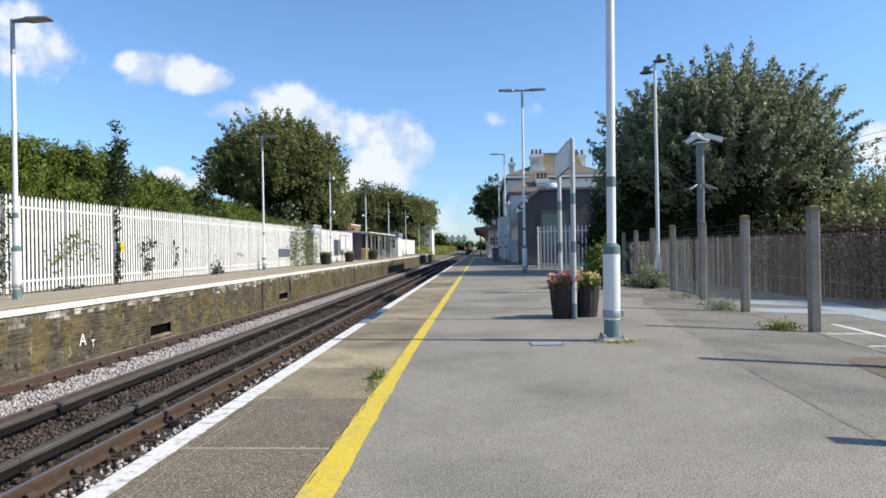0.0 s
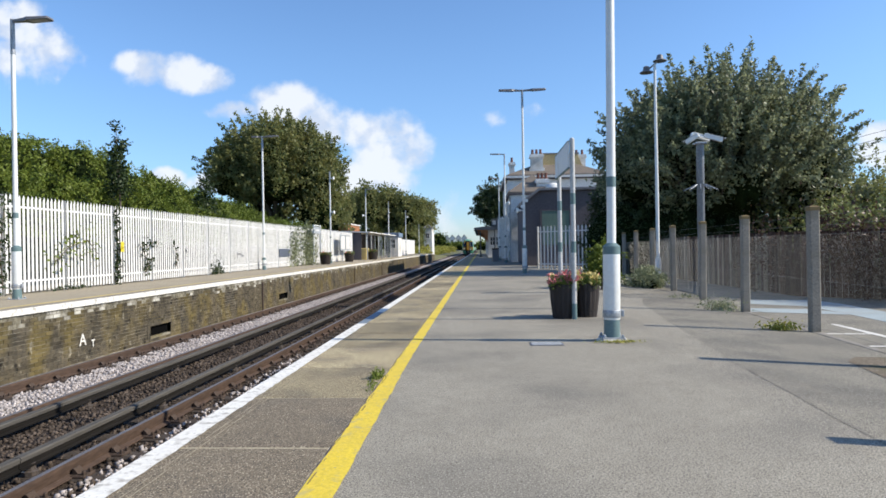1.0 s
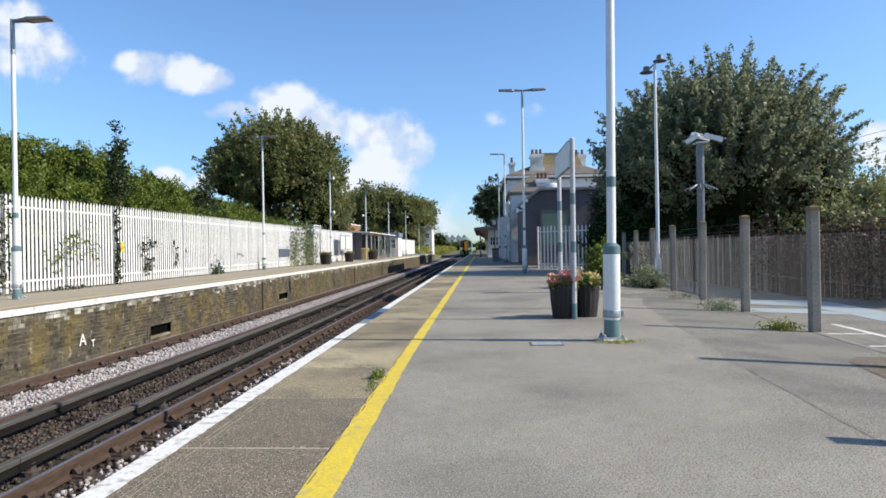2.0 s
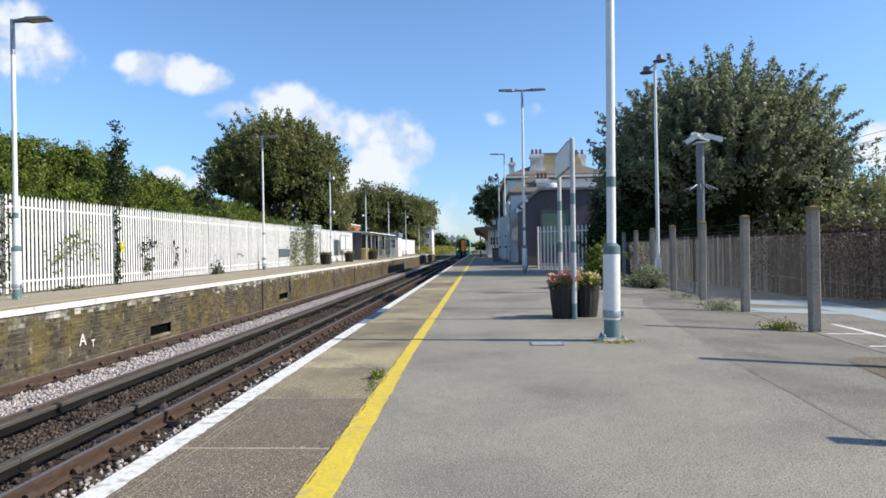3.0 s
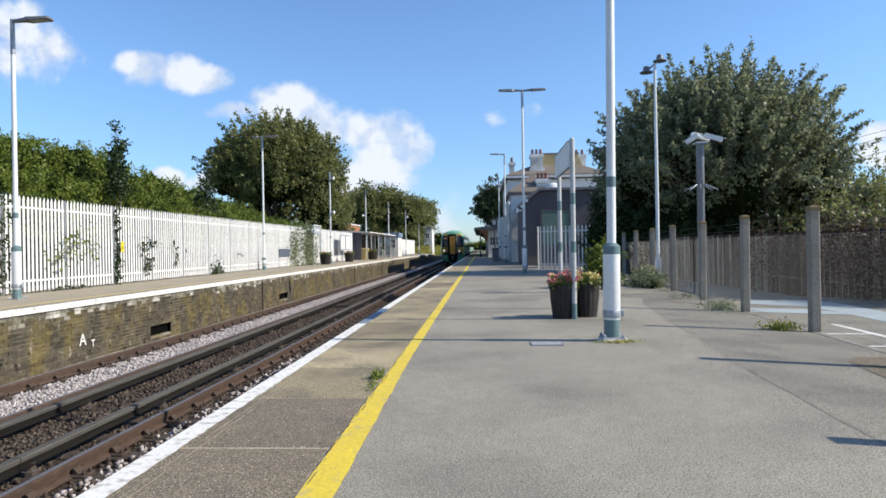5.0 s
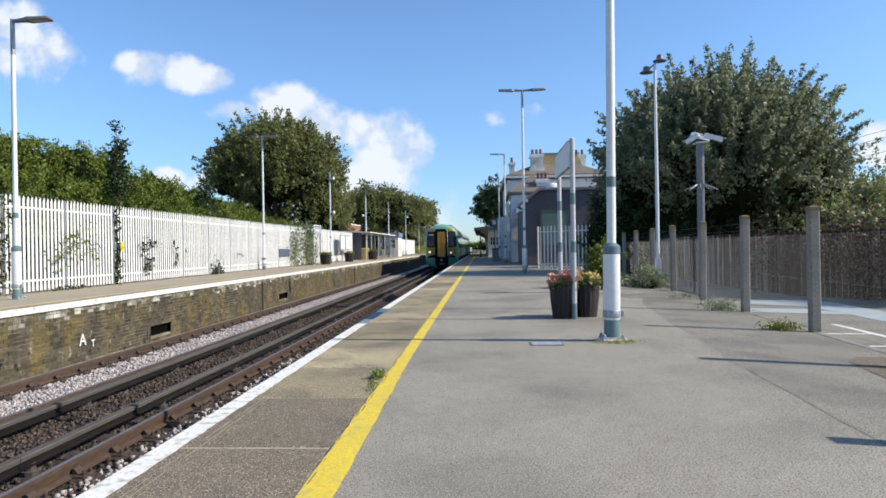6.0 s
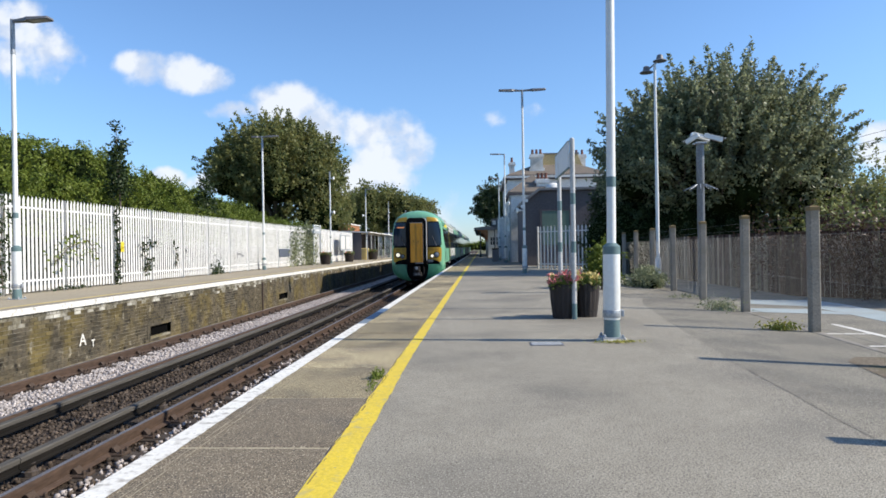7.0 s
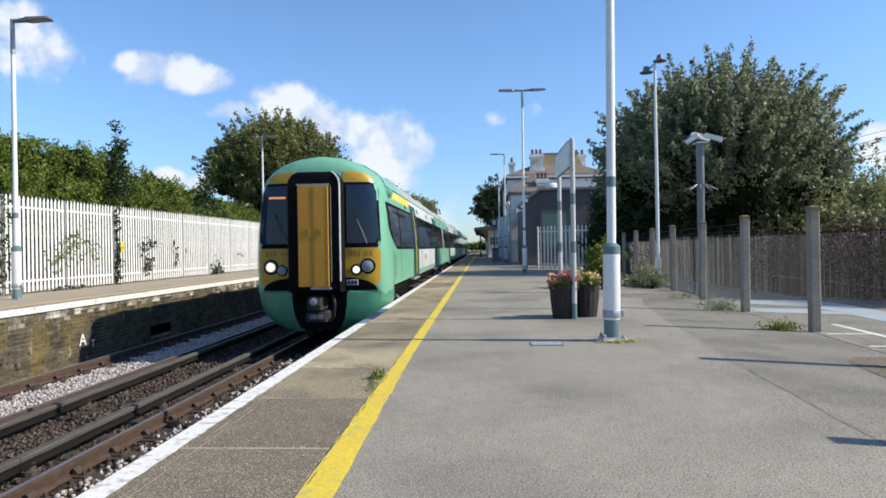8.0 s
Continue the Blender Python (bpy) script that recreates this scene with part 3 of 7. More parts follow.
def far_platform():
    p = Shape()
    p.prism([(FAR_EDGE - 0.15, FAR_Z - 0.09), (FAR_EDGE - 0.15, -1.35), (-14, -1.35), (-14, FAR_Z - 0.09)], -12, END_Y)
    solo("platform_far", p, MORTAR, "sooty mortar core of the far platform wall", "platform", kind="structure")
    s = Shape().prism([(FAR_EDGE + 0.05 - 0.42, FAR_Z - 0.088), (-13.95, FAR_Z - 0.088), (-13.95, FAR_Z), (FAR_EDGE - 0.37, FAR_Z)], -12, END_Y)
    solo("far_platform_surface", s, SLAB_FAR, "pale buff paving of the far platform", "platform", kind="structure")
    c = thing("far_platform_edge", (0, 0, 0), "buff concrete coping with a white painted nosing", "platform edge", kind="structure")
    st = Shape().box(FAR_EDGE - 0.368, 0.006, FAR_Z - 0.11, FAR_EDGE, 0.904, FAR_Z + 0.001, 0.012).mesh("coping_stone", COPING)
    for i in range(130):
        part("coping_stone", st, COPING, c, at=(0, -2 + i * 0.91, 0))
    rng = np.random.default_rng(6)
    lip = Shape().prism([(FAR_EDGE, FAR_Z - 0.105), (FAR_EDGE + 0.004, FAR_Z - 0.105), (FAR_EDGE + 0.004, FAR_Z + 0.006), (FAR_EDGE - 0.02, FAR_Z + 0.006), (FAR_EDGE - 0.02, FAR_Z + 0.002), (FAR_EDGE, FAR_Z + 0.002)], -6, END_Y)
    solo("far_edge_paint", lip, WHITE_LINE, "white paint on the nosing of the far platform", "painted line", kind="structure")
    solo("far_white_line", line_strip(FAR_EDGE - 0.075, FAR_EDGE - 0.012, -6, END_Y, FAR_Z + 0.005, 0.3, 0.004, rng), WHITE_LINE, "white painted line along the far platform edge", "painted line", kind="structure")
    solo("far_yellow_line", line_strip(-8.84, -8.65, -6, END_Y, FAR_Z + 0.005, 0.3, 0.008, rng), YELLOW_WORN, "faded yellow line on the far platform", "painted line", kind="structure")


def far_wall():
    """Brick face of the far platform: the stretch the camera sees nearest in single bricks, the rest joined."""
    w = thing("platform_wall", (0, 0, 0), "mossy brown brick wall of the far platform", "wall", kind="structure")
    bx = FAR_EDGE - 0.15
    bl, bh = 0.225, 0.0765
    unit = Shape().box(-0.01, 0.003, 0.005, 0.10, bl - 0.003, bh - 0.005, 0.004).mesh("brick", BRICK)
    field, limed = Shape(), Shape()
    rng = np.random.default_rng(11)
    holes = ((16.2, 17.3, -0.99, -0.73), (26.8, 28.0, -0.92, -0.66))
    n = 0
    top = FAR_Z - 0.11
    for r in range(15):
        z = top - (r + 1) * bh
        for k in range(0, 400):
            y = 8.5 + k * bl + (r % 2) * bl / 2
            if y > 62 or any(a - 0.225 < y < b - 0.0 and c - 0.06 < z < d - 0.01 for a, b, c, d in holes):
                continue
            dx = float(rng.uniform(-0.004, 0.006))
            if r == 0 or (r == 1 and rng.uniform() < 0.55) or (r == 2 and rng.uniform() < 0.2):
                limed.box(bx, y + 0.006, z + 0.006, bx + 0.11 + dx, y + bl - 0.006, z + bh - 0.006)
            elif 11.3 < y < 16.0 and n < 300:
                part("brick", unit, BRICK, w, at=(bx + 0.01 + dx, y, z))
                n += 1
            else:
                field.box(bx, y + 0.003, z + 0.005, bx + 0.11 + dx, y + bl - 0.003, z + bh - 0.005)
    f = part("brickwork", field, BRICK_FIELD, w)
    f["kind"] = "stuff"
    lm = part("limed_bricks", limed, BRICK_LIME, w, "pale lime-stained top courses")
    lm["kind"] = "stuff"
    bed = Shape()
    ya = 8.5
    for a, b, c, d in holes:
        bed.box(bx, ya, -1.3, bx + 0.103, a, top).box(bx, a, -1.3, bx + 0.103, b, c).box(bx, a, d, bx + 0.103, b, top)
        fr = Shape().box(bx + 0.02, a - 0.15, c - 0.05, bx + 0.118, a, d + 0.07).box(bx + 0.02, b, c - 0.05, bx + 0.118, b + 0.15, d + 0.07).box(bx + 0.02, a, d, bx + 0.118, b, d + 0.07)
        part("opening_frame", fr, BRICK_FIELD, w, "rough brick frame of the drain opening")
        ya = b
    bed.box(bx, ya, -1.3, bx + 0.103, 62.2, top)
    part("mortar_bed", bed, MORTAR, w, "pale weathered mortar joints")
    rest = Shape().box(bx, 62.2, -1.3, bx + 0.11, END_Y, top)
    part("brickwork", rest, BRICK_FIELD, w)
    for y in (24.7, 43.0, 55.0, 70):
        part("pilaster", Shape().box(bx + 0.10, y, -1.3, bx + 0.15, y + 0.12, top - 0.1, 0.01), CHAIR, w, "dark iron drain strip")
    # black sheets close the shallow openings and stand for their inner shade
    for a, b, c, d in holes:
        part("recess", Shape().box(bx - 0.0, a, c, bx + 0.02, b, d), RECESS_SHADE, w, "black sheet standing for shade inside the drain opening")
    for i, (body, size, y, z) in enumerate((("A", 0.36, 13.24, -0.78), ("T", 0.22, 13.66, -0.86))):
        cu = bpy.data.curves.new("painted_letter", "FONT")
        cu.body, cu.size, cu.extrude, cu.offset = body, size, 0.004, 0.002
        t = new("painted_letter", cu)
        t.parent = w
        t.matrix_basis = pose(bx + 0.124, y, z, 90, 0, 90)
        cu.materials.append(WHITE_LINE)
        t["label"] = "white hand-painted letter " + body + " on the bricks"


RAIL_PROFILE = [(-0.070, -0.159), (0.070, -0.159), (0.070, -0.148), (0.012, -0.128), (0.010, -0.145), (0.035, -0.034), (0.035, -0.004), (0.028, 0.0), (-0.028, 0.0), (-0.035, -0.004), (-0.035, -0.034), (-0.010, -0.145), (-0.012, -0.128), (-0.070, -0.148)]


def track(name, rails, conductor, label, shown):
    """Track: two running rails, conductor rail on insulators, sleepers and chairs. rails: x of both; shown: rails with chairs built."""
    t = thing(name, (0, 0, 0), label, "railway track", kind="structure")
    mid = sum(rails) / 2
    for x in rails:
        part("rail", Shape().prism([(x + a, RAIL_Z + b) for a, b in RAIL_PROFILE], -12, 420), RUST, t, "rusty steel running rail")
        part("rail_head", Shape().box(x - 0.026, -12, RAIL_Z - 0.002, x + 0.026, 420, RAIL_Z + 0.0025), RAIL_TOP, t, "dull worn rail head")
    z = RAIL_Z + 0.076
    prof = [(-0.046, -0.05), (0.046, -0.05), (0.050, -0.012), (0.042, 0.0), (-0.042, 0.0), (-0.050, -0.012)]
    # web and foot, coloured almost black against the grey head
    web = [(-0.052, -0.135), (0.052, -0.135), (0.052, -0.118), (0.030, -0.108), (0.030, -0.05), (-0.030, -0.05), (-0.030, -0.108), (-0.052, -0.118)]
    y = -12.0
    while y < 300:
        part("conductor_rail", Shape().prism([(conductor + a, z + b) for a, b in prof], y, y + 18.29), CONDUCTOR, t, "grey steel conductor rail")
        part("conductor_web", Shape().prism([(conductor + a, z + b) for a, b in web], y, y + 18.29), CONDUCTOR_WEB, t, "black web of the conductor rail")
        y += 18.30
    ins = Shape().tube([((0, 0, -0.235), 0.075), ((0, 0, -0.19), 0.08), ((0, 0, -0.18), 0.055), ((0, 0, -0.11), 0.05)], 8).mesh("insulator", CERAMIC, True)
    sl = Shape().box(-1.3, -0.125, -0.29, 1.3, 0.125, -0.162, 0.02).mesh("sleeper", SLEEPER)
    ch = Shape()
    ch.box(-0.20, -0.10, -0.165, 0.20, 0.10, -0.135, 0.012)
    for sgn in (1, -1):
        ch.prism([(sgn * 0.075, -0.14), (sgn * 0.115, -0.14), (sgn * 0.06, -0.075), (sgn * 0.045, -0.075), (sgn * 0.045, -0.12)], -0.055, 0.055)
        for yy in (-0.055, 0.055):
            ch.tube([((sgn * 0.165, yy, -0.14), 0.024), ((sgn * 0.165, yy, -0.105), 0.022), ((sgn * 0.165, yy, -0.095), 0.012)], 6)
    ch = ch.mesh("chair", CHAIR)
    for i in range(110):
        y = 3.0 + i * 0.70
        part("sleeper", sl, SLEEPER, t, at=(mid, y, RAIL_Z))
        if i < 90:
            for x in shown:
                part("chair", ch, CHAIR, t, at=(x, y, RAIL_Z))
        if i % 4 == 1:
            part("insulator", ins, CERAMIC, t, at=(conductor, y, RAIL_Z + 0.076))
    for x, y in ((rails[1] if rails[1] > rails[0] else rails[0], 8.6), (rails[0], 26.0)):
        fp = Shape()
        for s in (1, -1):
            fp.box(x + s * 0.036 - 0.012, y - 0.3, RAIL_Z - 0.125, x + s * 0.036 + 0.012, y + 0.3, RAIL_Z - 0.045)
        part("fishplate", fp, CHAIR, t, "bolted iron joint plate")
    return t


def ballast():
    b = Shape()
    zc = RAIL_Z - 0.20
    b.add([(x, y, z) for y in (-12, 430) for x, z in ((-1.80, zc), (-4.55, zc), (-5.15, zc + 0.045), (-5.95, zc + 0.045))], [(i, i + 1, 5 + i, 4 + i) for i in range(3)])
    solo("ballast_bed", b, BED_DARK, "dark oily ballast bed under the near track", "ballast", kind="structure")
    c = Shape()
    c.add([(x, y, z) for y in (-12, 430) for x, z in ((-5.95, zc + 0.045), (-6.2, zc + 0.03), (-6.9, zc + 0.05), (-7.6, zc), (-8.4, zc + 0.02))], [(i, i + 1, 6 + i, 5 + i) for i in range(4)])
    solo("clean_ballast_bed", c, BED_PINK, "pale pinkish ballast bed under the far track", "ballast", kind="structure")
    rng = np.random.default_rng(21)
    for name, n, area, zf, size, m, lab in (
            ("ballast", 12000, (-5.95, -4.3, 4.2, 40), lambda x: zc + 0.005 + 0.045 * np.clip((-4.55 - x) / 0.6, 0, 1), 0.034, STONE_DARK, "dark brown oily ballast stones"),
            ("ballast", 4500, (-4.1, -2.6, 3.0, 26), lambda x: zc + 0.01 + 0 * x, 0.036, STONE_DARK, "dark brown ballast stones beside the platform"),
            ("ballast", 15000, (-7.53, -6.13, 7.5, 62), lambda x: zc + 0.06 - 0.09 * np.abs(x + 6.83), 0.034, STONE_PINK, "clean pale pink ballast stones"),
            ("ballast", 1200, (-3.95, -3.1, 3.2, 14), lambda x: zc + 0.04 + 0 * x, 0.034, STONE_PINK, "pale ballast stones between sleeper ends")):
        solo(name, stones(name, n, area, zf, size, m, rng), m, lab, "ballast", kind="stuff")


# ---------------------------------------------------------------- posts, fences and lamps
def palisade(name, origin, yaw, bays, bay, height, label, singles, z_off=0.05, pitch=0.157):
    """Palisade fence along its own y: posts, two rails and pointed pales; the first `singles` pales are single parts."""
    f = thing(name, pose(*origin, rz=yaw), label, "fence")
    post = Shape().prism([(-0.04, -0.028), (0.04, -0.028), (0.04, -0.018), (0.006, -0.018), (0.006, 0.018), (0.04, 0.018), (0.04, 0.028), (-0.04, 0.028), (-0.04, 0.018), (-0.006, 0.018), (-0.006, -0.018), (-0.04, -0.018)], 0.0, height - 0.03, "z").mesh("post", POST_GREY)
    for i in range(bays + 1):
        part("post", post, POST_GREY, f, "grey steel fence post", at=(-0.035, i * bay, 0))
    w = 0.043
    prof = [(0.0, -w), (0.012, -w * 0.55), (0.002, 0.0), (0.012, w * 0.55), (0.0, w), (-0.004, w), (0.006, w * 0.55), (-0.004, 0.0), (0.006, -w * 0.55), (-0.004, -w)]
    def pale_into(s, y0):
        lift = [0.0, 0.05, 0.10, 0.05, 0.0, 0.0, 0.05, 0.10, 0.05, 0.0]
        n = 10
        v = [(x, y + y0, z_off) for x, y in prof] + [(x, y + y0, height - 0.10 + l) for (x, y), l in zip(prof, lift)]
        s.add(v, [tuple(range(n - 1, -1, -1)), tuple(range(n, 2 * n))] + [(i, (i + 1) % n, n + (i + 1) % n, n + i) for i in range(n)])
    one = Shape()
    pale_into(one, 0)
    one = one.mesh("pale", PALE_WHITE)
    rest, k = Shape(), 0
    per = max(2, round(bay / pitch))
    rng = np.random.default_rng(bays)
    for i in range(bays):
        for j in range(per):
            y = i * bay + 0.035 + (j + 0.5) * (bay - 0.07) / per
            if k < singles:
                part("pale", one, PALE_WHITE, f, at=pose(0, y, float(rng.uniform(-0.008, 0.008)), rx=float(rng.uniform(-0.25, 0.25))))
            else:
                pale_into(rest, y)
            k += 1
        for z in (0.32, height - 0.30):
            part("rail", Shape().prism([(-0.05, z - 0.025), (-0.006, z - 0.025), (-0.006, z + 0.025), (-0.012, z + 0.025), (-0.012, z - 0.019), (-0.05, z - 0.019)], i * bay + 0.042, (i + 1) * bay - 0.042), PALE_FIELD, f)
    if rest.v:
        r = part("pales", rest, PALE_FIELD, f)
        r["kind"] = "stuff"
    return f


def lamp_head(parent, x, y, z, length, sgn, tilt=3.0):
    """Flat LED lantern on its arm, reaching sideways."""
    h = part("lantern", Shape().loft([[(0.0, -0.045, -0.02), (0.0, 0.045, -0.02), (0.0, 0.045, 0.03), (0.0, -0.045, 0.03)],
                                       [(length * 0.3, -0.06, -0.025), (length * 0.3, 0.06, -0.025), (length * 0.3, 0.05, 0.05), (length * 0.3, -0.05, 0.05)],
                                       [(length * 0.42, -0.13, -0.03), (length * 0.42, 0.13, -0.03), (length * 0.42, 0.11, 0.045), (length * 0.42, -0.11, 0.045)],
                                       [(length * 0.95, -0.13, -0.03), (length * 0.95, 0.13, -0.03), (length * 0.95, 0.10, 0.025), (length * 0.95, -0.10, 0.025)],
                                       [(length, -0.10, -0.028), (length, 0.10, -0.028), (length, 0.08, 0.01), (length, -0.08, 0.01)]]), LAMP_DARK, parent, "dark grey flat lantern",
             at=pose(x, y, z, rz=0 if sgn > 0 else 180) @ pose(0, 0, 0, ry=-tilt))
    part("lens", Shape().box(length * 0.46, -0.10, -0.036, length * 0.92, 0.10, -0.029), LENS, h, "pale lamp lens")


def lamp_post(at, height, heads, label, sleeve=1.15, boxes=(), group="platform lamps", lean=0.0):
    """Hinged platform lamp: wide white sleeve with grey-green bands, slim white mast, lanterns (side, length)."""
    p = thing("lamp_post", Matrix.Translation(at) @ pose(0, 0, 0, ry=lean), label, "lamp post", group)
    part("base_plate", Shape().box(-0.135, -0.135, 0.0, 0.135, 0.135, 0.018, 0.006), GALV, p, "steel base plate")
    for sx in (-0.105, 0.105):
        for sy in (-0.105, 0.105):
            part("bolt", Shape().tube([((sx, sy, 0.018), 0.018), ((sx, sy, 0.04), 0.018), ((sx, sy, 0.055), 0.009)], 6), GALV, p)
    part("base_band", Shape().tube([((0, 0, 0.018), 0.094), ((0, 0, 0.22), 0.092)], 24), GREEN_BAND, p, "grey-green painted foot band", True)
    part("sleeve", Shape().tube([((0, 0, 0.22), 0.0915), ((0, 0, 0.24), 0.099), ((0, 0, sleeve - 0.1), 0.099)], 24), WHITE_STEEL, p, "white painted base sleeve", True)
    part("collar", Shape().tube([((0, 0, 0.245), 0.1015), ((0, 0, 0.255), 0.107), ((0, 0, 0.325), 0.107), ((0, 0, 0.335), 0.1015)], 24), GALV, p, "dull metal hinge collar", True)
    part("hinge_lug", Shape().box(0.10, -0.035, 0.255, 0.14, 0.035, 0.335, 0.008), GALV, p)
    part("top_band", Shape().tube([((0, 0, sleeve - 0.1), 0.1015), ((0, 0, sleeve - 0.01), 0.1015), ((0, 0, sleeve), 0.09), ((0, 0, sleeve + 0.03), 0.055)], 24), GREEN_BAND, p, "grey-green band at the sleeve top", True)
    part("mast", Shape().tube([((0, 0, sleeve + 0.02), 0.054), ((0, 0, height * 0.6), 0.049), ((0, 0, height), 0.042)], 20), WHITE_STEEL, p, "slim white mast", True)
    part("mast_band", Shape().tube([((0, 0, 1.78), 0.0565), ((0, 0, 1.90), 0.056)], 20), GREEN_BAND, p, "grey-green mast band", True)
    part("mast_cap", Shape().tube([((0, 0, height - 0.75), 0.050), ((0, 0, height + 0.02), 0.046)], 16), GALV, p, "bare grey mast top", True)
    for sgn, length in heads:
        lamp_head(p, 0.03 * sgn, 0, height - 0.03, length, sgn)
    for kind, z, sx in boxes:
        if kind == "speaker":
            part("loudspeaker", Shape().tube([((sx * 0.06, 0, z), 0.03), ((sx * 0.18, -0.02, z), 0.05), ((sx * 0.30, -0.05, z), 0.12), ((sx * 0.31, -0.052, z), 0.105)], 14), WHITE_STEEL, p, "pale horn loudspeaker", True)
        else:
            part("camera_box", Shape().box(sx * 0.06 - 0.06, -0.14, z - 0.06, sx * 0.06 + 0.10, 0.12, z + 0.06, 0.015), WHITE_STEEL, p, "small white equipment box")
    return p


def lamps():
    near = lamp_post((1.52, 7.96, 0), 7.4, ((1, 0.95), (-1, 0.95)), "tall white platform lamp post with grey-green bands", sleeve=1.09, lean=0.5)
    r = Shape()
    r.loft([[(x * s, y * s, z) for x, y in ((-0.22, -0.26), (-0.05, -0.31), (0.2, -0.24), (0.3, -0.05), (0.24, 0.22), (0.0, 0.28), (-0.24, 0.2), (-0.30, 0.0))] for s, z in ((0.64, 0.0), (0.60, 0.02), (0.52, 0.035))])
    r = solo("footing", r, PALE_CONCRETE, "rough pale concrete footing round the lamp post", "concrete footing")
    r.location = (1.52, 7.96, 0.0)
    near.location.z = 0.03
    leafy_weed((1.56, 7.76, 0.006), 260, (0.13, 0.05, 0.008), 0.026, LEAF_YELLOW, 69, "dry yellow grass round the post footing")
    lamp_post((1.76, 27.45, 0), 7.52, ((1, 0.93), (-1, 0.93)), "white twin-headed platform lamp post", boxes=(("box", 3.0, 1), ("box", 2.75, -1), ("speaker", 2.6, -1)))
    lamp_post((1.66, 45.8, 0), 7.46, ((-1, 0.95),), "white platform lamp post with single lantern", boxes=(("speaker", 4.1, 1),))
    lamp_post((1.46, 53.4, 0), 6.6, ((-1, 0.8),), "white platform lamp post with single lantern", boxes=(("speaker", 3.4, 1),))
    lamp_post((-10.19, 14.07, FAR_Z), 6.12, ((1, 0.85),), "white far platform lamp post with flat lantern")
    for x, y, h, heads, bx in ((-11.0, 33.2, 6.75, ((1, 0.8), (-1, 0.5)), ()), (-10.6, 46.5, 6.45, (), (("speaker", 3.6, 1), ("speaker", 6.0, 1))), (-10.4, 59.9, 6.4, ((1, 0.6),), (("speaker", 4.0, -1),)),
                               (-10.3, 74.0, 6.2, (), (("box", 5.0, 1),)), (-10.2, 90.0, 6.1, (), (("speaker", 5.2, 1),)), (-10.1, 108.0, 4.8, (), ())):
        lamp_post((x, y, FAR_Z), h, heads, "white lamp post on the far platform", boxes=bx, sleeve=0.6)


def twin_flood():
    """Floodlight mast by the car park with two bell-shaped lanterns."""
    p = thing("floodlight_mast", (6.34, 24.4, -0.15), "slim pale floodlight mast with two dark lanterns", "lamp post")
    part("base", Shape().tube([((0, 0, 0), 0.11), ((0, 0, 0.75), 0.10), ((0, 0, 0.8), 0.07)], 16), WHITE_STEEL, p, "", True)
    part("mast", Shape().tube([((0, 0, 0.78), 0.065), ((0, 0, 3.2), 0.062), ((-0.02, 0, 7.75), 0.045)], 16), WHITE_STEEL, p, "slim pale mast", True)
    part("cross_arm", Shape().tube([((-0.28, 0.15, 7.56), 0.03), ((0.14, -0.1, 7.88), 0.03)], 8), GALV, p, "slanting cross arm")
    for x, y, z in ((-0.28, 0.15, 7.56), (0.14, -0.1, 7.90)):
        part("lantern", Shape().tube([((x, y, z + 0.18), 0.03), ((x, y, z + 0.14), 0.10), ((x, y, z), 0.13), ((x, y, z - 0.05), 0.24), ((x, y, z - 0.08), 0.24)], 14), LAMP_DARK, p, "dark bell-shaped lantern", True)


def cctv_mast():
    p = thing("camera_mast", Matrix.Translation((5.15, 15.95, -0.24)) @ Matrix.Diagonal((1.1, 1.1, 1.1, 1)), "grey steel mast carrying three white surveillance cameras", "camera mast")
    part("mast", Shape().tube([((0, 0, 0), 0.076), ((0, 0, 2.55), 0.076), ((0, 0, 2.56), 0.08), ((0, 0, 3.36), 0.078)], 16), GALV_DARK, p, "grey steel mast", True)
    sp = Shape()
    for k in range(10):
        a = k * math.tau / 10
        sp.tube([((0.1 * math.cos(a), 0.1 * math.sin(a), 2.50), 0.012), ((0.36 * math.cos(a), 0.36 * math.sin(a), 2.38), 0.005)], 5)
    part("spikes", sp, GALV, p, "ring of anti-climb spikes")
    part("head_plate", Shape().box(-0.12, -0.12, 3.36, 0.12, 0.12, 3.40, 0.01), GALV, p)
    for x, y, z, yaw, pitch, l in ((-0.17, -0.05, 3.47, 150, 28, 0.30), (0.04, 0.10, 3.53, 10, 16, 0.42), (0.26, -0.06, 3.48, -5, 18, 0.38)):
        c = part("camera", Shape().box(-l / 2, -0.045, -0.042, l / 2, 0.045, 0.042, 0.01), WHITE_STEEL, p, "white surveillance camera housing", at=pose(x, y, z, 0, pitch, yaw))
        part("hood", Shape().box(-l / 2 + 0.03, -0.052, 0.045, l / 2 + 0.05, 0.052, 0.053, 0.003), WHITE_STEEL, c)
        part("glass", Shape().box(l / 2 + 0.001, -0.04, -0.038, l / 2 + 0.004, 0.04, 0.038), LENS, c, "dark glass front")


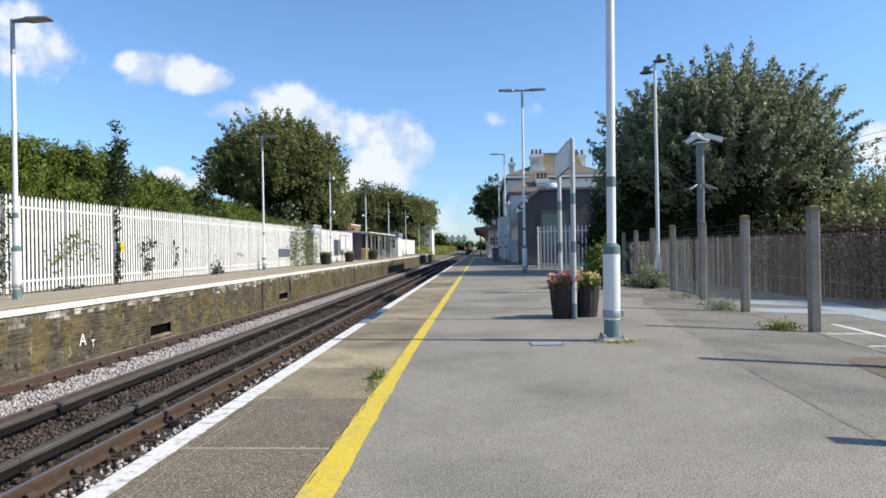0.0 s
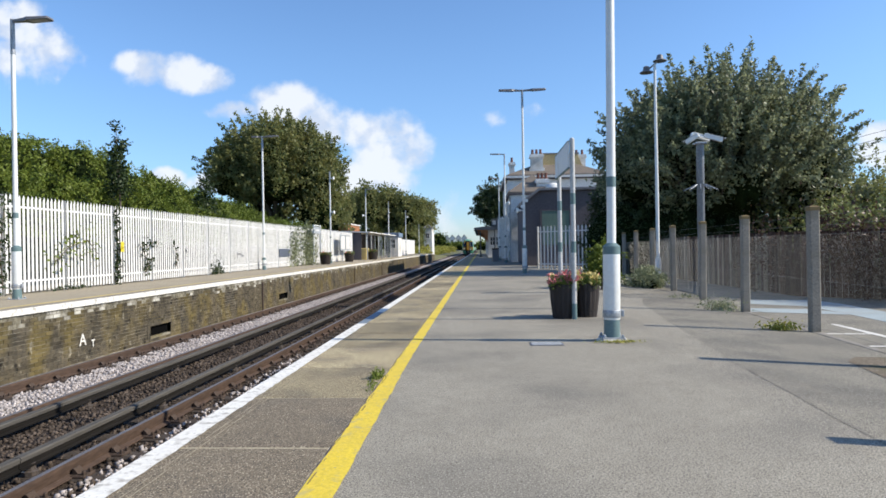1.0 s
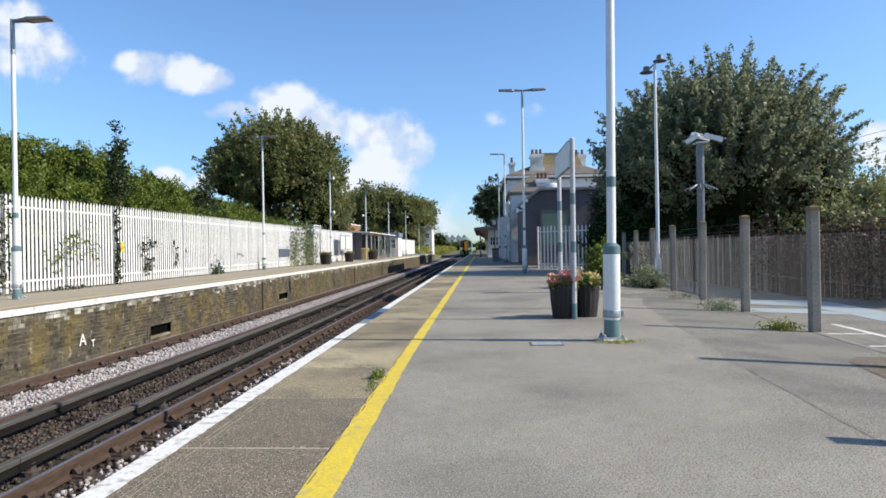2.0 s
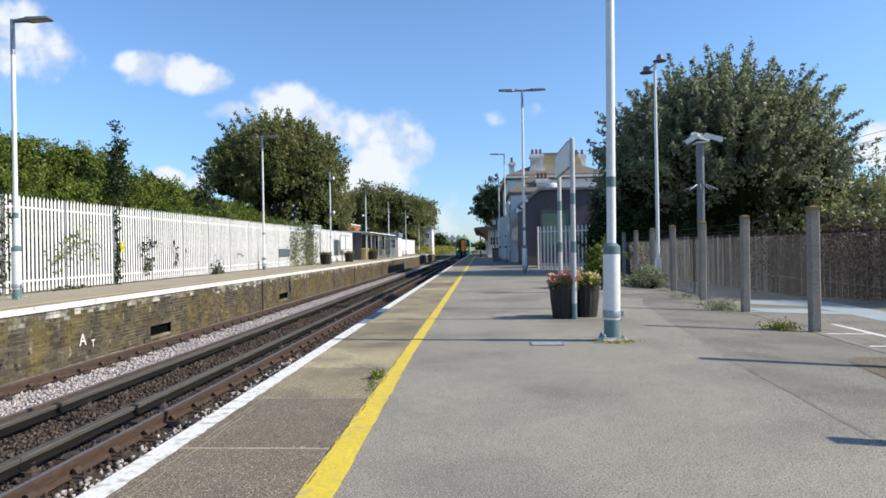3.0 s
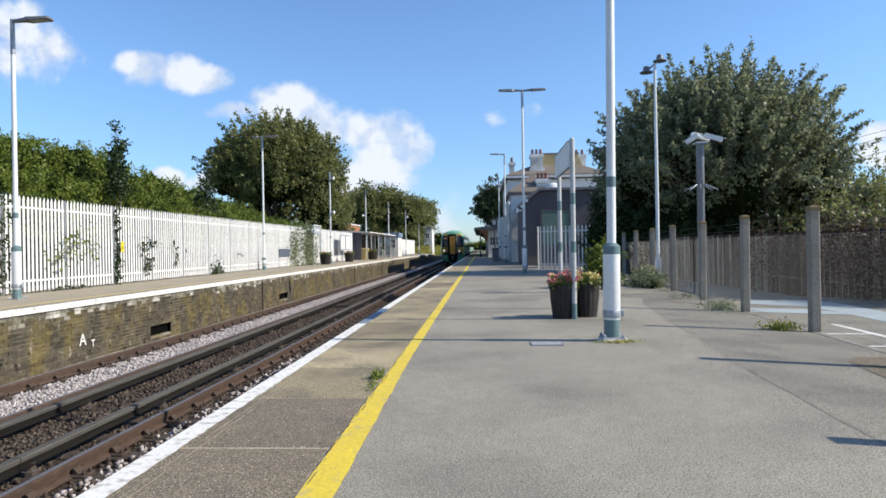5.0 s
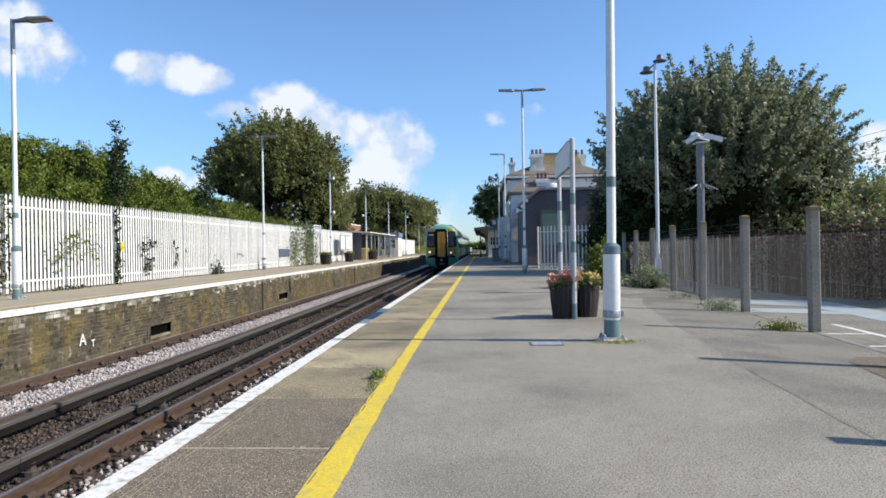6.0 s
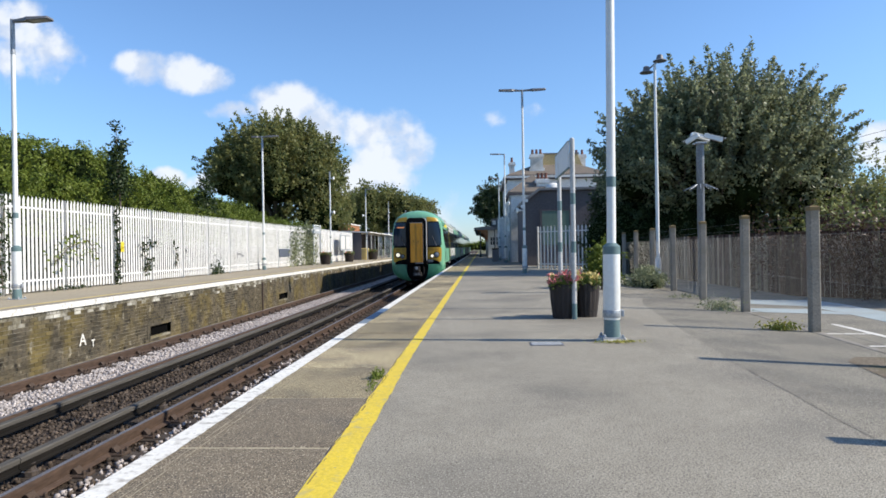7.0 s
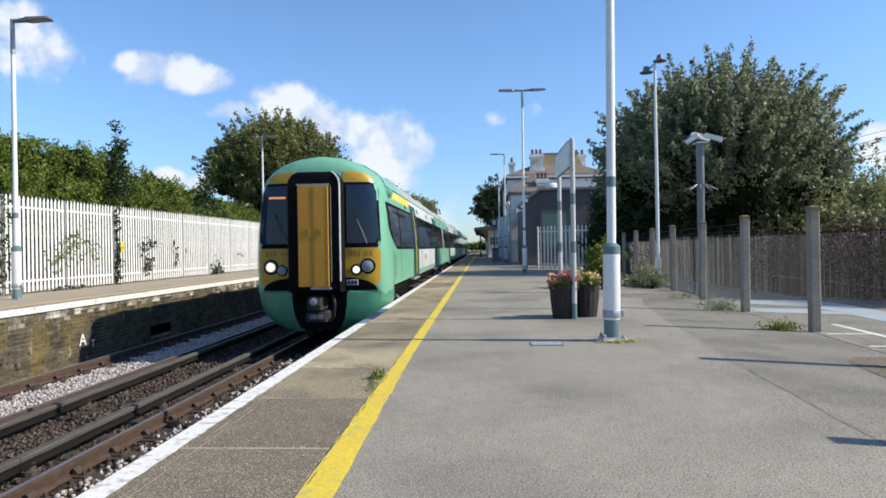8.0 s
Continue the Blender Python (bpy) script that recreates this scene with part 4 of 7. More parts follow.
def chain_fence():
    f = thing("chain_link_fence", (0, 0, SIDE_Z), "chain-link fence on weathered concrete posts beside the platform", "fence")
    rng = np.random.default_rng(17)
    w, h = 0.066, 1.70
    for j in range(-2, 10):
        y = 9.34 + 2.82 * (j - 2)
        s = Shape().loft([[(x * k, yy * k, z) for x, yy in ((-w, -w + 0.015), (-w + 0.015, -w), (w - 0.015, -w), (w, -w + 0.015), (w, w - 0.015), (w - 0.015, w), (-w + 0.015, w), (-w, w - 0.015))] for k, z in ((1, -0.4), (1, h - 0.03), (0.9, h), (0.5, h + 0.012))])
        p = part("post", s, CONCRETE_POST, f, "weathered square concrete post", at=pose(SIDE_X(y) + 0.05, y, 0, rx=float(rng.uniform(-0.6, 0.6)), ry=float(rng.uniform(-0.5, 0.7))))
        part("lichen_cap", Shape().loft([[(x, yy, z) for x, yy in ((-w * k, -w * k), (w * k, -w * k), (w * k, w * k), (-w * k, w * k))] for k, z in ((1.02, h - 0.05), (1.03, h), (0.6, h + 0.018))]), LICHEN, p, "orange lichen on the post top")
    # wires and mesh
    wire = Shape()
    y0, y1 = -1.9, 29.0
    top = 1.33
    pt = lambda y, z: (SIDE_X(y) + 0.115, y, z)
    for z in (0.06, 0.70, top, 1.45, 1.58):
        wire.tube([(pt(y0, z), 0.0013), (pt(y1, z), 0.0013)], 4, False)
    part("line_wire", wire, WIRE, f)
    m = Shape()
    d = 0.065
    n = int((y1 - 3.0) / d)
    for i in range(n):
        y = 3.0 + i * d
        for s in (1, -1):
            a, b = pt(y, 0.05), pt(y + s * (top - 0.05), top)
            r = 0.0009
            m.add([(a[0] - r, a[1] - r, a[2]), (a[0] + r, a[1] + r, a[2]), (b[0] + r, b[1] + r, b[2]), (b[0] - r, b[1] - r, b[2])], [(0, 1, 2, 3)])
    me = m.mesh("mesh_wire", WIRE)
    o = part("mesh_wire", me, WIRE, f, "diamond wire mesh")
    o["kind"] = "stuff"


def board_fence():
    """Weathered boards behind the car park."""
    f = thing("board_fence", (0, 0, 0), "weathered brown vertical board fence behind the car park", "fence")
    rng = np.random.default_rng(4)
    pale = Shape().box(-0.01, 0.004, 0, 0.012, 0.116, 1.52, 0.004).mesh("board", BOARD)
    dark = Shape().box(-0.01, 0.004, 0, 0.012, 0.116, 1.54, 0.004).mesh("board", BOARD_DARK)
    line = [(10.3, 13.6), (7.4, 16.2), (6.9, 34.0)]
    k = 0
    for (xa, ya), (xb, yb) in zip(line, line[1:]):
        n = int(math.hypot(xb - xa, yb - ya) / 0.12)
        yaw = math.degrees(math.atan2(-(xb - xa), yb - ya))
        for i in range(n):
            t = i / n
            stained = ya + (yb - ya) * t < 21.5 and rng.uniform() < 0.74
            part("board", dark if stained else pale, BOARD, f, at=pose(xa + (xb - xa) * t, ya + (yb - ya) * t, -0.16 + float(rng.uniform(-0.02, 0.02)), ry=float(rng.uniform(-0.8, 0.8)), rz=yaw))
        part("rail", Shape().box(0.013, 0, 0.3, 0.06, math.hypot(xb - xa, yb - ya), 0.38), BOARD, f, at=pose(xa, ya, -0.16, rz=yaw))
        part("rail", Shape().box(0.013, 0, 1.15, 0.06, math.hypot(xb - xa, yb - ya), 1.23), BOARD, f, at=pose(xa, ya, -0.16, rz=yaw))


def car_park():
    g = Shape().add([(SIDE_X(-12) + 0.11, -12, -0.15), (40, -12, -0.15), (40, 60, -0.15), (SIDE_X(60) + 0.11, 60, -0.15), (SIDE_X(30) + 0.11, 30, -0.15)], [(0, 1, 2, 3, 4)])
    solo("car_park", g, ASPHALT_OLD, "worn grey car park surface beyond the fence", "car park", kind="structure")
    s = Shape()
    s.add([(x, y, -0.145) for x, y in ((5.9, 15.3), (7.2, 15.0), (7.3, 14.0), (7.1, 10.6), (6.3, 10.6), (6.4, 12.5), (6.4, 13.6), (5.5, 14.3))], [(0, 1, 6, 7), (1, 2, 5, 6), (2, 3, 4, 5)])
    s.add([(x, y, -0.145) for x, y in ((5.0, 13.35), (6.15, 13.05), (6.4, 12.4), (6.4, 11.9), (6.05, 12.1), (4.9, 12.6))], [(0, 1, 4, 5), (1, 2, 3, 4)])
    solo("blue_walkway", s, mat("pale_blue_paint", (0.37, 0.43, 0.44), (0.30, 0.355, 0.365), 0.8, scale=2, stain=(0.36, 0.35, 0.31), stain_scale=2.5, stain_amount=0.25), "faded pale blue painted walkway strip", "painted line", kind="structure")
    l = Shape()
    for a, b, w in (((5.4, 10.6), (5.3, 8.2), 0.05), ((4.42, 8.35), (6.4, 8.25), 0.04), ((4.62, 9.5), (5.3, 9.45), 0.04)):
        dx, dy = (w, 0) if abs(a[0] - b[0]) < 0.6 else (0, w)
        l.add([(a[0] - dx, a[1] - dy, -0.145), (a[0] + dx, a[1] + dy, -0.145), (b[0] + dx, b[1] + dy, -0.145), (b[0] - dx, b[1] - dy, -0.145)], [(0, 1, 2, 3)])
    solo("bay_lines", l, WHITE_LINE, "thin worn white parking bay lines", "painted line", kind="structure")


def name_board():
    """Station name board side-on to the platform, on two banded posts."""
    b = thing("name_board", (1.41, 10.32, 0), "white station name board on two banded posts", "sign")
    for y in (0.0, 1.75):
        part("post", Shape().tube([((0, y, 0), 0.038), ((0, y, 2.76), 0.038), ((0, y, 2.78), 0.02)], 14), POST_GREY, b, "pale grey round post", True)
        for z in (1.02, 1.76):
            part("band", Shape().tube([((0, y, z), 0.0395), ((0, y, z + 0.17), 0.0395)], 14), GREEN_BAND, b, "grey-green band", True)
        part("foot_band", Shape().tube([((0, y, 0.0), 0.0395), ((0, y, 0.24), 0.0395)], 14), GREEN_BAND, b, "", True)
    part("panel", Shape().box(-0.065, 0.0, 2.33, -0.04, 1.76, 2.72, 0.004), WHITE_STEEL, b, "white enamel panel")
    part("frame", Shape().box(-0.07, -0.01, 2.721, -0.035, 1.77, 2.735).box(-0.07, -0.01, 2.315, -0.035, 1.77, 2.329), GREEN_BAND, b, "grey-green panel edging")

def planter(at, seed, flower, label, size=1.0):
    rng = np.random.default_rng(seed)
    p = thing("planter", Matrix.Translation(at), label, "planter", "flower tubs")
    rt, rb, h = 0.215 * size, 0.165 * size, 0.53 * size
    n = 16
    for k in range(n):
        a0, a1 = k * math.tau / n + 0.012, (k + 1) * math.tau / n - 0.012
        s = Shape().loft([[((r - d) * math.cos(a), (r - d) * math.sin(a), z) for a, d in ((a0, 0), ((a0 + a1) / 2, -0.006), (a1, 0), (a1, 0.022), (a0, 0.022))] for z, r in ((0.0, rb), (h * 0.5, (rb + rt) / 2 + 0.008), (h, rt))])
        part("stave", s, TUB, p)
    for z in (0.10, 0.42):
        r = rb + (rt - rb) * z / 0.53 + 0.012
        part("hoop", Shape().tube([((0, 0, z * size), r), ((0, 0, z * size + 0.03), r + 0.003)], 28, False), TUB, p, "dark iron hoop", True)
    part("soil", Shape().tube([((0, 0, h - 0.08), rt - 0.03), ((0, 0, h - 0.04), rt - 0.05)], 16), SOIL, p)
    c = np.clip(rng.normal(size=(1100, 3)), -1.7, 1.7) * (0.12 * size, 0.12 * size, 0.06 * size) + (0, 0, h + 0.03)
    part("foliage", quad_mesh("foliage", leaves(c, 0.06, rng), LEAF_BRIGHT), LEAF_BRIGHT, p, "green bedding foliage")
    for m, cnt in flower:
        c = np.clip(rng.normal(size=(cnt, 3)), -1.7, 1.7) * (0.125 * size, 0.125 * size, 0.045 * size) + (0, 0, h + 0.085)
        cc = np.repeat(c, 8, axis=0) + rng.normal(size=(cnt * 8, 3)) * 0.022
        part("blossom", quad_mesh("blossom", leaves(cc, 0.058, rng, slim=0.8), m), m, p, "clusters of open blossom")
    return p


# ---------------------------------------------------------------- plants
def shoots(rng, n, centre, radii, per, length, size, up=0.45, low=-0.35, inner=0.72):
    """Leaf centres along shoots that stand out of an ellipsoid crown."""
    d = rng.normal(size=(n, 3))
    d /= np.linalg.norm(d, axis=1)[:, None]
    d = d[d[:, 2] > low]
    n = len(d)
    lump = 0.84 + 0.26 * np.sin(d[:, 0] * 5.1 + 1) * np.cos(d[:, 2] * 4.3 + d[:, 1] * 3.7) + rng.uniform(-0.08, 0.08, n)
    start = np.asarray(centre) + d * np.asarray(radii) * (inner + (1 - inner) * rng.uniform(size=(n, 1)) ** 0.7) * lump[:, None]
    way = d * 0.8 + np.array((0, 0, up)) + rng.normal(size=(n, 3)) * 0.4
    way /= np.linalg.norm(way, axis=1)[:, None]
    ln = length * rng.uniform(0.4, 1.25, n)
    t = rng.uniform(size=(n, per))
    c = start[:, None] + way[:, None] * (t * ln[:, None])[:, :, None] + rng.normal(size=(n, per, 3)) * size * 0.75 * (1.15 - 0.6 * t[:, :, None])
    return c.reshape(-1, 3), np.repeat(way, per, axis=0)


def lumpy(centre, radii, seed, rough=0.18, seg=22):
    """An uneven closed mass that fills a crown; coloured near black for the shade inside."""
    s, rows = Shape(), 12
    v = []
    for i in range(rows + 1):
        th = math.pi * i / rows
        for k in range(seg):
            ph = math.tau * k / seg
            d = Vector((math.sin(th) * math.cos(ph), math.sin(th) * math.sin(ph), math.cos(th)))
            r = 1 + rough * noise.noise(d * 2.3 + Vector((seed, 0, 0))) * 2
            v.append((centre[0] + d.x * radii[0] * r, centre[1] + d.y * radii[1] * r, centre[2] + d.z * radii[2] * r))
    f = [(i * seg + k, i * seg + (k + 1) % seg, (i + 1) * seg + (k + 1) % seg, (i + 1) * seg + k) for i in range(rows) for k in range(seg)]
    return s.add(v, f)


def lobes(centre, radii, n, seed, size=0.40):
    """Masses of a lobed crown: a middle and n rounded lobes standing out of it."""
    rng = np.random.default_rng(seed)
    out = [(*centre, *[r * 0.74 for r in radii])]
    for i in range(n):
        z = -0.45 + 1.4 * (i + 0.5) / n
        a = i * 2.4 + rng.uniform(-0.3, 0.3)
        h = math.sqrt(max(0.05, 1 - min(1.0, abs(z)) ** 2))
        k = rng.uniform(0.56, 0.72)
        out.append((centre[0] + math.cos(a) * h * k * radii[0], centre[1] + math.sin(a) * h * k * radii[1], centre[2] + z * k * radii[2],
                    *[r * size * rng.uniform(0.8, 1.2) for r in radii]))
    return tuple(out)


def tree(at, masses, material, seed, label, trunk_r=0.25, trunk_h=3.0, leaf=0.17, count=1700, per=22, length=1.2, up=0.45, core=0.62, name="tree", low=-0.55, sprigs=0, reach=1.7, plume=46, foot_at=(1.05, 1.28)):
    """Tapered trunk, limbs, and a crown of leafy shoots in several masses (x, y, z, rx, ry, rz) given from the tree's foot."""
    rng = np.random.default_rng(seed)
    t = thing(name, Matrix.Translation(at), label, "tree")
    tr = Shape().tube([((0, 0, -0.3), trunk_r * 1.4), ((0.03, 0, 0.4), trunk_r), ((0.1, 0.05, trunk_h * 0.6), trunk_r * 0.85), ((0.05, 0, trunk_h), trunk_r * 0.65)], 10)
    part("trunk", tr, BARK, t, "rough brown trunk", True)
    for x, y, z, rx, ry, rz in masses:
        part("limb", Shape().tube([((0.05, 0, trunk_h * 0.8), trunk_r * 0.5), ((x * 0.5, y * 0.5, (trunk_h + z) * 0.52), trunk_r * 0.36), ((x, y, z + rz * 0.3), trunk_r * 0.12)], 7), BARK, t, "", True)
    total = sum(m[3] * m[5] for m in masses)
    cs, ws = [], []
    for m in masses:
        c, w = shoots(rng, int(count * m[3] * m[5] / total), m[:3], m[3:], per, length, leaf, up, low)
        cs.append(c)
        ws.append(w)
    if sprigs:
        # long leafy shoots that break the outline of the crown
        d = rng.normal(size=(sprigs, 3))
        d[:, 2] = np.abs(d[:, 2]) * 1.1 - 0.2
        d /= np.linalg.norm(d, axis=1)[:, None]
        m = masses[0]
        foot = np.array(m[:3]) + d * np.array(m[3:]) * rng.uniform(*foot_at, (sprigs, 1))
        way = d * 0.9 + np.array((0, 0, 0.55)) + rng.normal(size=(sprigs, 3)) * 0.25
        way /= np.linalg.norm(way, axis=1)[:, None]
        ln = reach * rng.uniform(0.45, 1.15, sprigs)
        q = rng.uniform(size=(sprigs, plume)) ** 0.9
        cs.append((foot[:, None] + way[:, None] * (q * ln[:, None])[:, :, None] + rng.normal(size=(sprigs, plume, 3)) * leaf * 0.72 * (1.45 - 1.1 * q[:, :, None])).reshape(-1, 3))
        ws.append(np.repeat(way, plume, axis=0))
        twigs = Shape()
        for f0, w0, l0 in zip(foot, way, ln):
            twigs.tube([(tuple(f0 - w0 * 0.8), 0.018), (tuple(f0 + w0 * l0 * 0.95), 0.006)], 4, False)
        tw = part("outer_branchwork", twigs, BARK, t, "thin outer branchwork")
        tw["kind"] = "stuff"
    c, w = np.concatenate(cs), np.concatenate(ws)
    part("crown", quad_mesh("crown", leaves(c, leaf, rng, w * 0.6), material), material, t, "crown of many small leaves")
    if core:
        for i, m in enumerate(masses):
            part("inner_crown", lumpy(m[:3], [r * core for r in m[3:]], seed + i), SHADE_CORE, t, "near-black filler mass standing for shade inside the foliage")
    return t


def hedge_bank():
    """Overgrown bank behind the far fence, its top falling away along the line."""
    rng = np.random.default_rng(31)
    h = tagged(new("hedge"), "overgrown green hedge bank behind the palisade fence", "hedge", kind="stuff")
    cs, ws = [], []
    y = 6.0
    i = 0
    while y < 62:
        top = 5.0 - 0.005 * y if y < 28 else max(3.2, 4.86 - (y - 28) * 0.075)
        top += 0.12 * math.sin(y * 1.3) + rng.uniform(-0.12, 0.12) + (0.35 if y < 28 else 0.1)
        for x, k in ((-15.6, 1.0), (-14.2, 0.72)):
            x += rng.uniform(-0.3, 0.3)
            r = (1.4, 1.5, top * k * 0.52)
            ctr = (x, y, top * k * 0.5)
            part("inner_hedge", lumpy(ctr, (r[0] * 0.7, r[1] * 0.9, r[2] * 0.80), i), SHADE_CORE, h, "near-black filler mass standing for shade inside the foliage")
            c, w = shoots(rng, 330, ctr, r, 18, 0.30, 0.13, 0.6, -0.2, 0.8)
            cs.append(c)
            ws.append(w)
            i += 1
        y += 0.95
    c, w = np.concatenate(cs), np.concatenate(ws)
    part("hedge_leaves", quad_mesh("hedge_leaves", leaves(c, 0.125, rng, w * 0.5), LEAF_HEDGE), LEAF_HEDGE, h, "sunlit green leaves")


def far_woods():
    """Low woodland and scrub closing the view along the line."""
    rng = np.random.default_rng(77)
    w = tagged(new("far_woods"), "distant low green woodland at the end of the line", "woodland", kind="stuff")
    cs, ws = [], []
    for i in range(46):
        x = -70 + i * 3.1 + rng.uniform(-1, 1)
        y = 300 + rng.uniform(-20, 20)
        h = rng.uniform(6.8, 8.0) if x < -17 else rng.uniform(2.6, 3.6) if x < 6 else rng.uniform(5, 7)
        if -8 < x < 1:
            y += 60
        part("inner_wood", lumpy((x, y, h * 0.4), (2.6, 2.4, h * 0.5), i), SHADE_CORE, w)
        c, d = shoots(rng, 80, (x, y, h * 0.45), (3.2, 3.0, h * 0.55), 8, 0.8, 0.7)
        cs.append(c)
        ws.append(d)
    c, d = np.concatenate(cs), np.concatenate(ws)
    part("wood_leaves", quad_mesh("wood_leaves", leaves(c, 0.9, rng, d * 0.4), LEAF_HEDGE), LEAF_HEDGE, w)
    b = tagged(new("lineside_scrub"), "bright green scrub on the bank beside the line", "scrub", kind="stuff")
    cs, ws = [], []
    for i in range(34):
        y = 124 + i * 4.0
        c, d = shoots(rng, 60, (-12.5 + rng.uniform(-1.5, 1.5) + 0.012 * (y - 124), y, -0.2), (1.6, 2.6, 1.5 + rng.uniform(-0.3, 0.4)), 10, 0.5, 0.3, low=-0.1)
        cs.append(c)
        ws.append(d)
    c, d = np.concatenate(cs), np.concatenate(ws)
    part("scrub_leaves", quad_mesh("scrub_leaves", leaves(c, 0.4, rng, d * 0.4), LEAF_YELLOW), LEAF_YELLOW, b)


def creeper(name, pts, n, spread, size, material, label, seed, category="climber"):
    """Loose leafy growth along a line of points, on a thin stem."""
    rng = np.random.default_rng(seed)
    t = thing(name, pts[0], label, category)
    o = Vector(pts[0])
    loc = [Vector(p) - o for p in pts]
    part("stem", Shape().tube([(p, 0.018 * (1 - 0.7 * i / len(loc))) for i, p in enumerate(loc)], 6), BARK, t)
    seg = rng.integers(0, len(loc) - 1, n)
    tt = rng.uniform(size=n)
    arr = np.array([tuple(p) for p in loc])
    c = arr[seg] * (1 - tt[:, None]) + arr[seg + 1] * tt[:, None] + rng.normal(size=(n, 3)) * np.asarray(spread)
    part("leaves", quad_mesh("leaves", leaves(c, size, rng), material), material, t, "small leaves")


def leafy_weed(at, n, spread, size, material, seed, label):
    rng = np.random.default_rng(seed)
    c = np.abs(rng.normal(size=(n, 3))) * (0, 0, spread[2]) + rng.normal(size=(n, 3)) * (spread[0], spread[1], 0) + (0, 0, size * 0.3)
    ob = solo("weeds", quad_mesh("weeds", leaves(c, size, rng, np.array((0, 0, 0.8))), material), material, label, "weeds", kind="stuff")
    ob.location = at


def weeds(at, n, radius, height, seed, material=LEAF_BRIGHT, label="low green weeds in a crack of the asphalt"):
    rng = np.random.default_rng(seed)
    a, r = rng.uniform(0, math.tau, n), radius * rng.uniform(size=n) ** 0.6
    foot = np.stack([r * np.cos(a), r * np.sin(a) * 0.7, np.zeros(n)], 1)
    lean = rng.normal(size=(n, 3)) * (0.5, 0.5, 0.2) + (0, 0, 1)
    lean /= np.linalg.norm(lean, axis=1)[:, None]
    hh = height * rng.uniform(0.4, 1.2, (n, 1)) * (1.2 - r[:, None] / radius)
    side = np.cross(lean, rng.normal(size=(n, 3)))
    side /= np.linalg.norm(side, axis=1)[:, None]
    w = hh * 0.09
    q = np.stack([foot - side * w * 0.5, foot + lean * hh * 0.55 - side * w, foot + lean * hh, foot + lean * hh * 0.55 + side * w], 1)
    ob = solo("weeds", quad_mesh("weeds", q, material), material, label, "weeds", kind="stuff")
    ob.location = at


# ---------------------------------------------------------------- buildings
STUCCO = mat("pale_stucco", (0.72, 0.71, 0.68), (0.64, 0.63, 0.60), 0.9, scale=0.6, fine=15, stain=(0.40, 0.38, 0.33), stain_scale=0.5, stain_amount=0.2)
ANNEX = mat("purple_grey_render", (0.115, 0.102, 0.110), (0.095, 0.085, 0.091), 0.9, scale=0.8, fine=18, mixv=0.3)
ROOF_TILE = mat("buff_roof_tiles", (0.19, 0.155, 0.12), (0.135, 0.115, 0.098), 0.9, scale=0.9, fine=10, mixv=0.4, stretch=(1, 1, 4))
# yellow buff that carries the sunlight on the roof face in its colour
SUNLIT_BUFF = mat("sunlit_buff", (0.52, 0.40, 0.20), (0.44, 0.34, 0.18), 0.9, scale=0.8, fine=15)
SLATE = mat("slate_roof", (0.16, 0.16, 0.17), (0.21, 0.20, 0.20), 0.7, scale=1.0, fine=10)
TERRACOTTA = mat("terracotta", (0.17, 0.07, 0.05), None, 0.8)
ORANGE_ROOF = mat("orange_tile_roof", (0.36, 0.15, 0.06), (0.28, 0.12, 0.05), 0.85, scale=1.5, fine=10)
# grey darkened for the canopy's shaded front; sign post and panel share it
CANOPY_DARK = mat("shade_darkened_grey", (0.10, 0.115, 0.125), (0.075, 0.085, 0.095), 0.7, scale=1.5, fine=15)
GREEN_BOARD = mat("green_boarding", (0.13, 0.20, 0.16), (0.10, 0.16, 0.13), 0.7)
GREY_FRAME = mat("grey_painted_frame", (0.30, 0.33, 0.35), (0.36, 0.39, 0.41), 0.5)
DARK_GLASS = glass_mat("dark_glass", (0.025, 0.03, 0.035), 0.06)
WHITE_TRIM = mat("white_trim", (0.74, 0.73, 0.70), None, 0.6, fine=20, mixv=0.1)


def window(parent, x, y, z, w, h, face="-y"):
    """Framed window set in a wall that faces -y or -x."""
    f = Shape()
    t = 0.07
    if face == "-y":
        for a, b, c, d in ((x, z, x + w, z + t), (x, z + h - t, x + w, z + h), (x, z + t, x + t, z + h - t), (x + w - t, z + t, x + w, z + h - t), (x + w / 2 - 0.03, z + t, x + w / 2 + 0.03, z + h - t), (x + t, z + h / 2 - 0.03, x + w / 2 - 0.03, z + h / 2 + 0.03), (x + w / 2 + 0.03, z + h / 2 - 0.03, x + w - t, z + h / 2 + 0.03)):
            f.box(a, y - 0.06, b, c, y + 0.02, d)
        g = Shape().box(x + t, y - 0.02, z + t, x + w - t, y + 0.01, z + h - t)
        sl = Shape().box(x - 0.08, y - 0.16, z - 0.08, x + w + 0.08, y + 0.02, z - 0.003)
    else:
        for a, b, c, d in ((y, z, y + w, z + t), (y, z + h - t, y + w, z + h), (y, z + t, y + t, z + h - t), (y + w - t, z + t, y + w, z + h - t), (y + w / 2 - 0.03, z + t, y + w / 2 + 0.03, z + h - t)):
            f.box(x - 0.06, a, b, x + 0.02, c, d)
        g = Shape().box(x - 0.02, y + t, z + t, x + 0.01, y + w - t, z + h - t)
        sl = Shape().box(x - 0.16, y - 0.08, z - 0.08, x + 0.02, y + w + 0.08, z - 0.003)
    o = part("window", f, WHITE_TRIM, parent, "white-framed window")
    part("pane", g, DARK_GLASS, o, "dark pane")
    part("sill", sl, WHITE_TRIM, o)


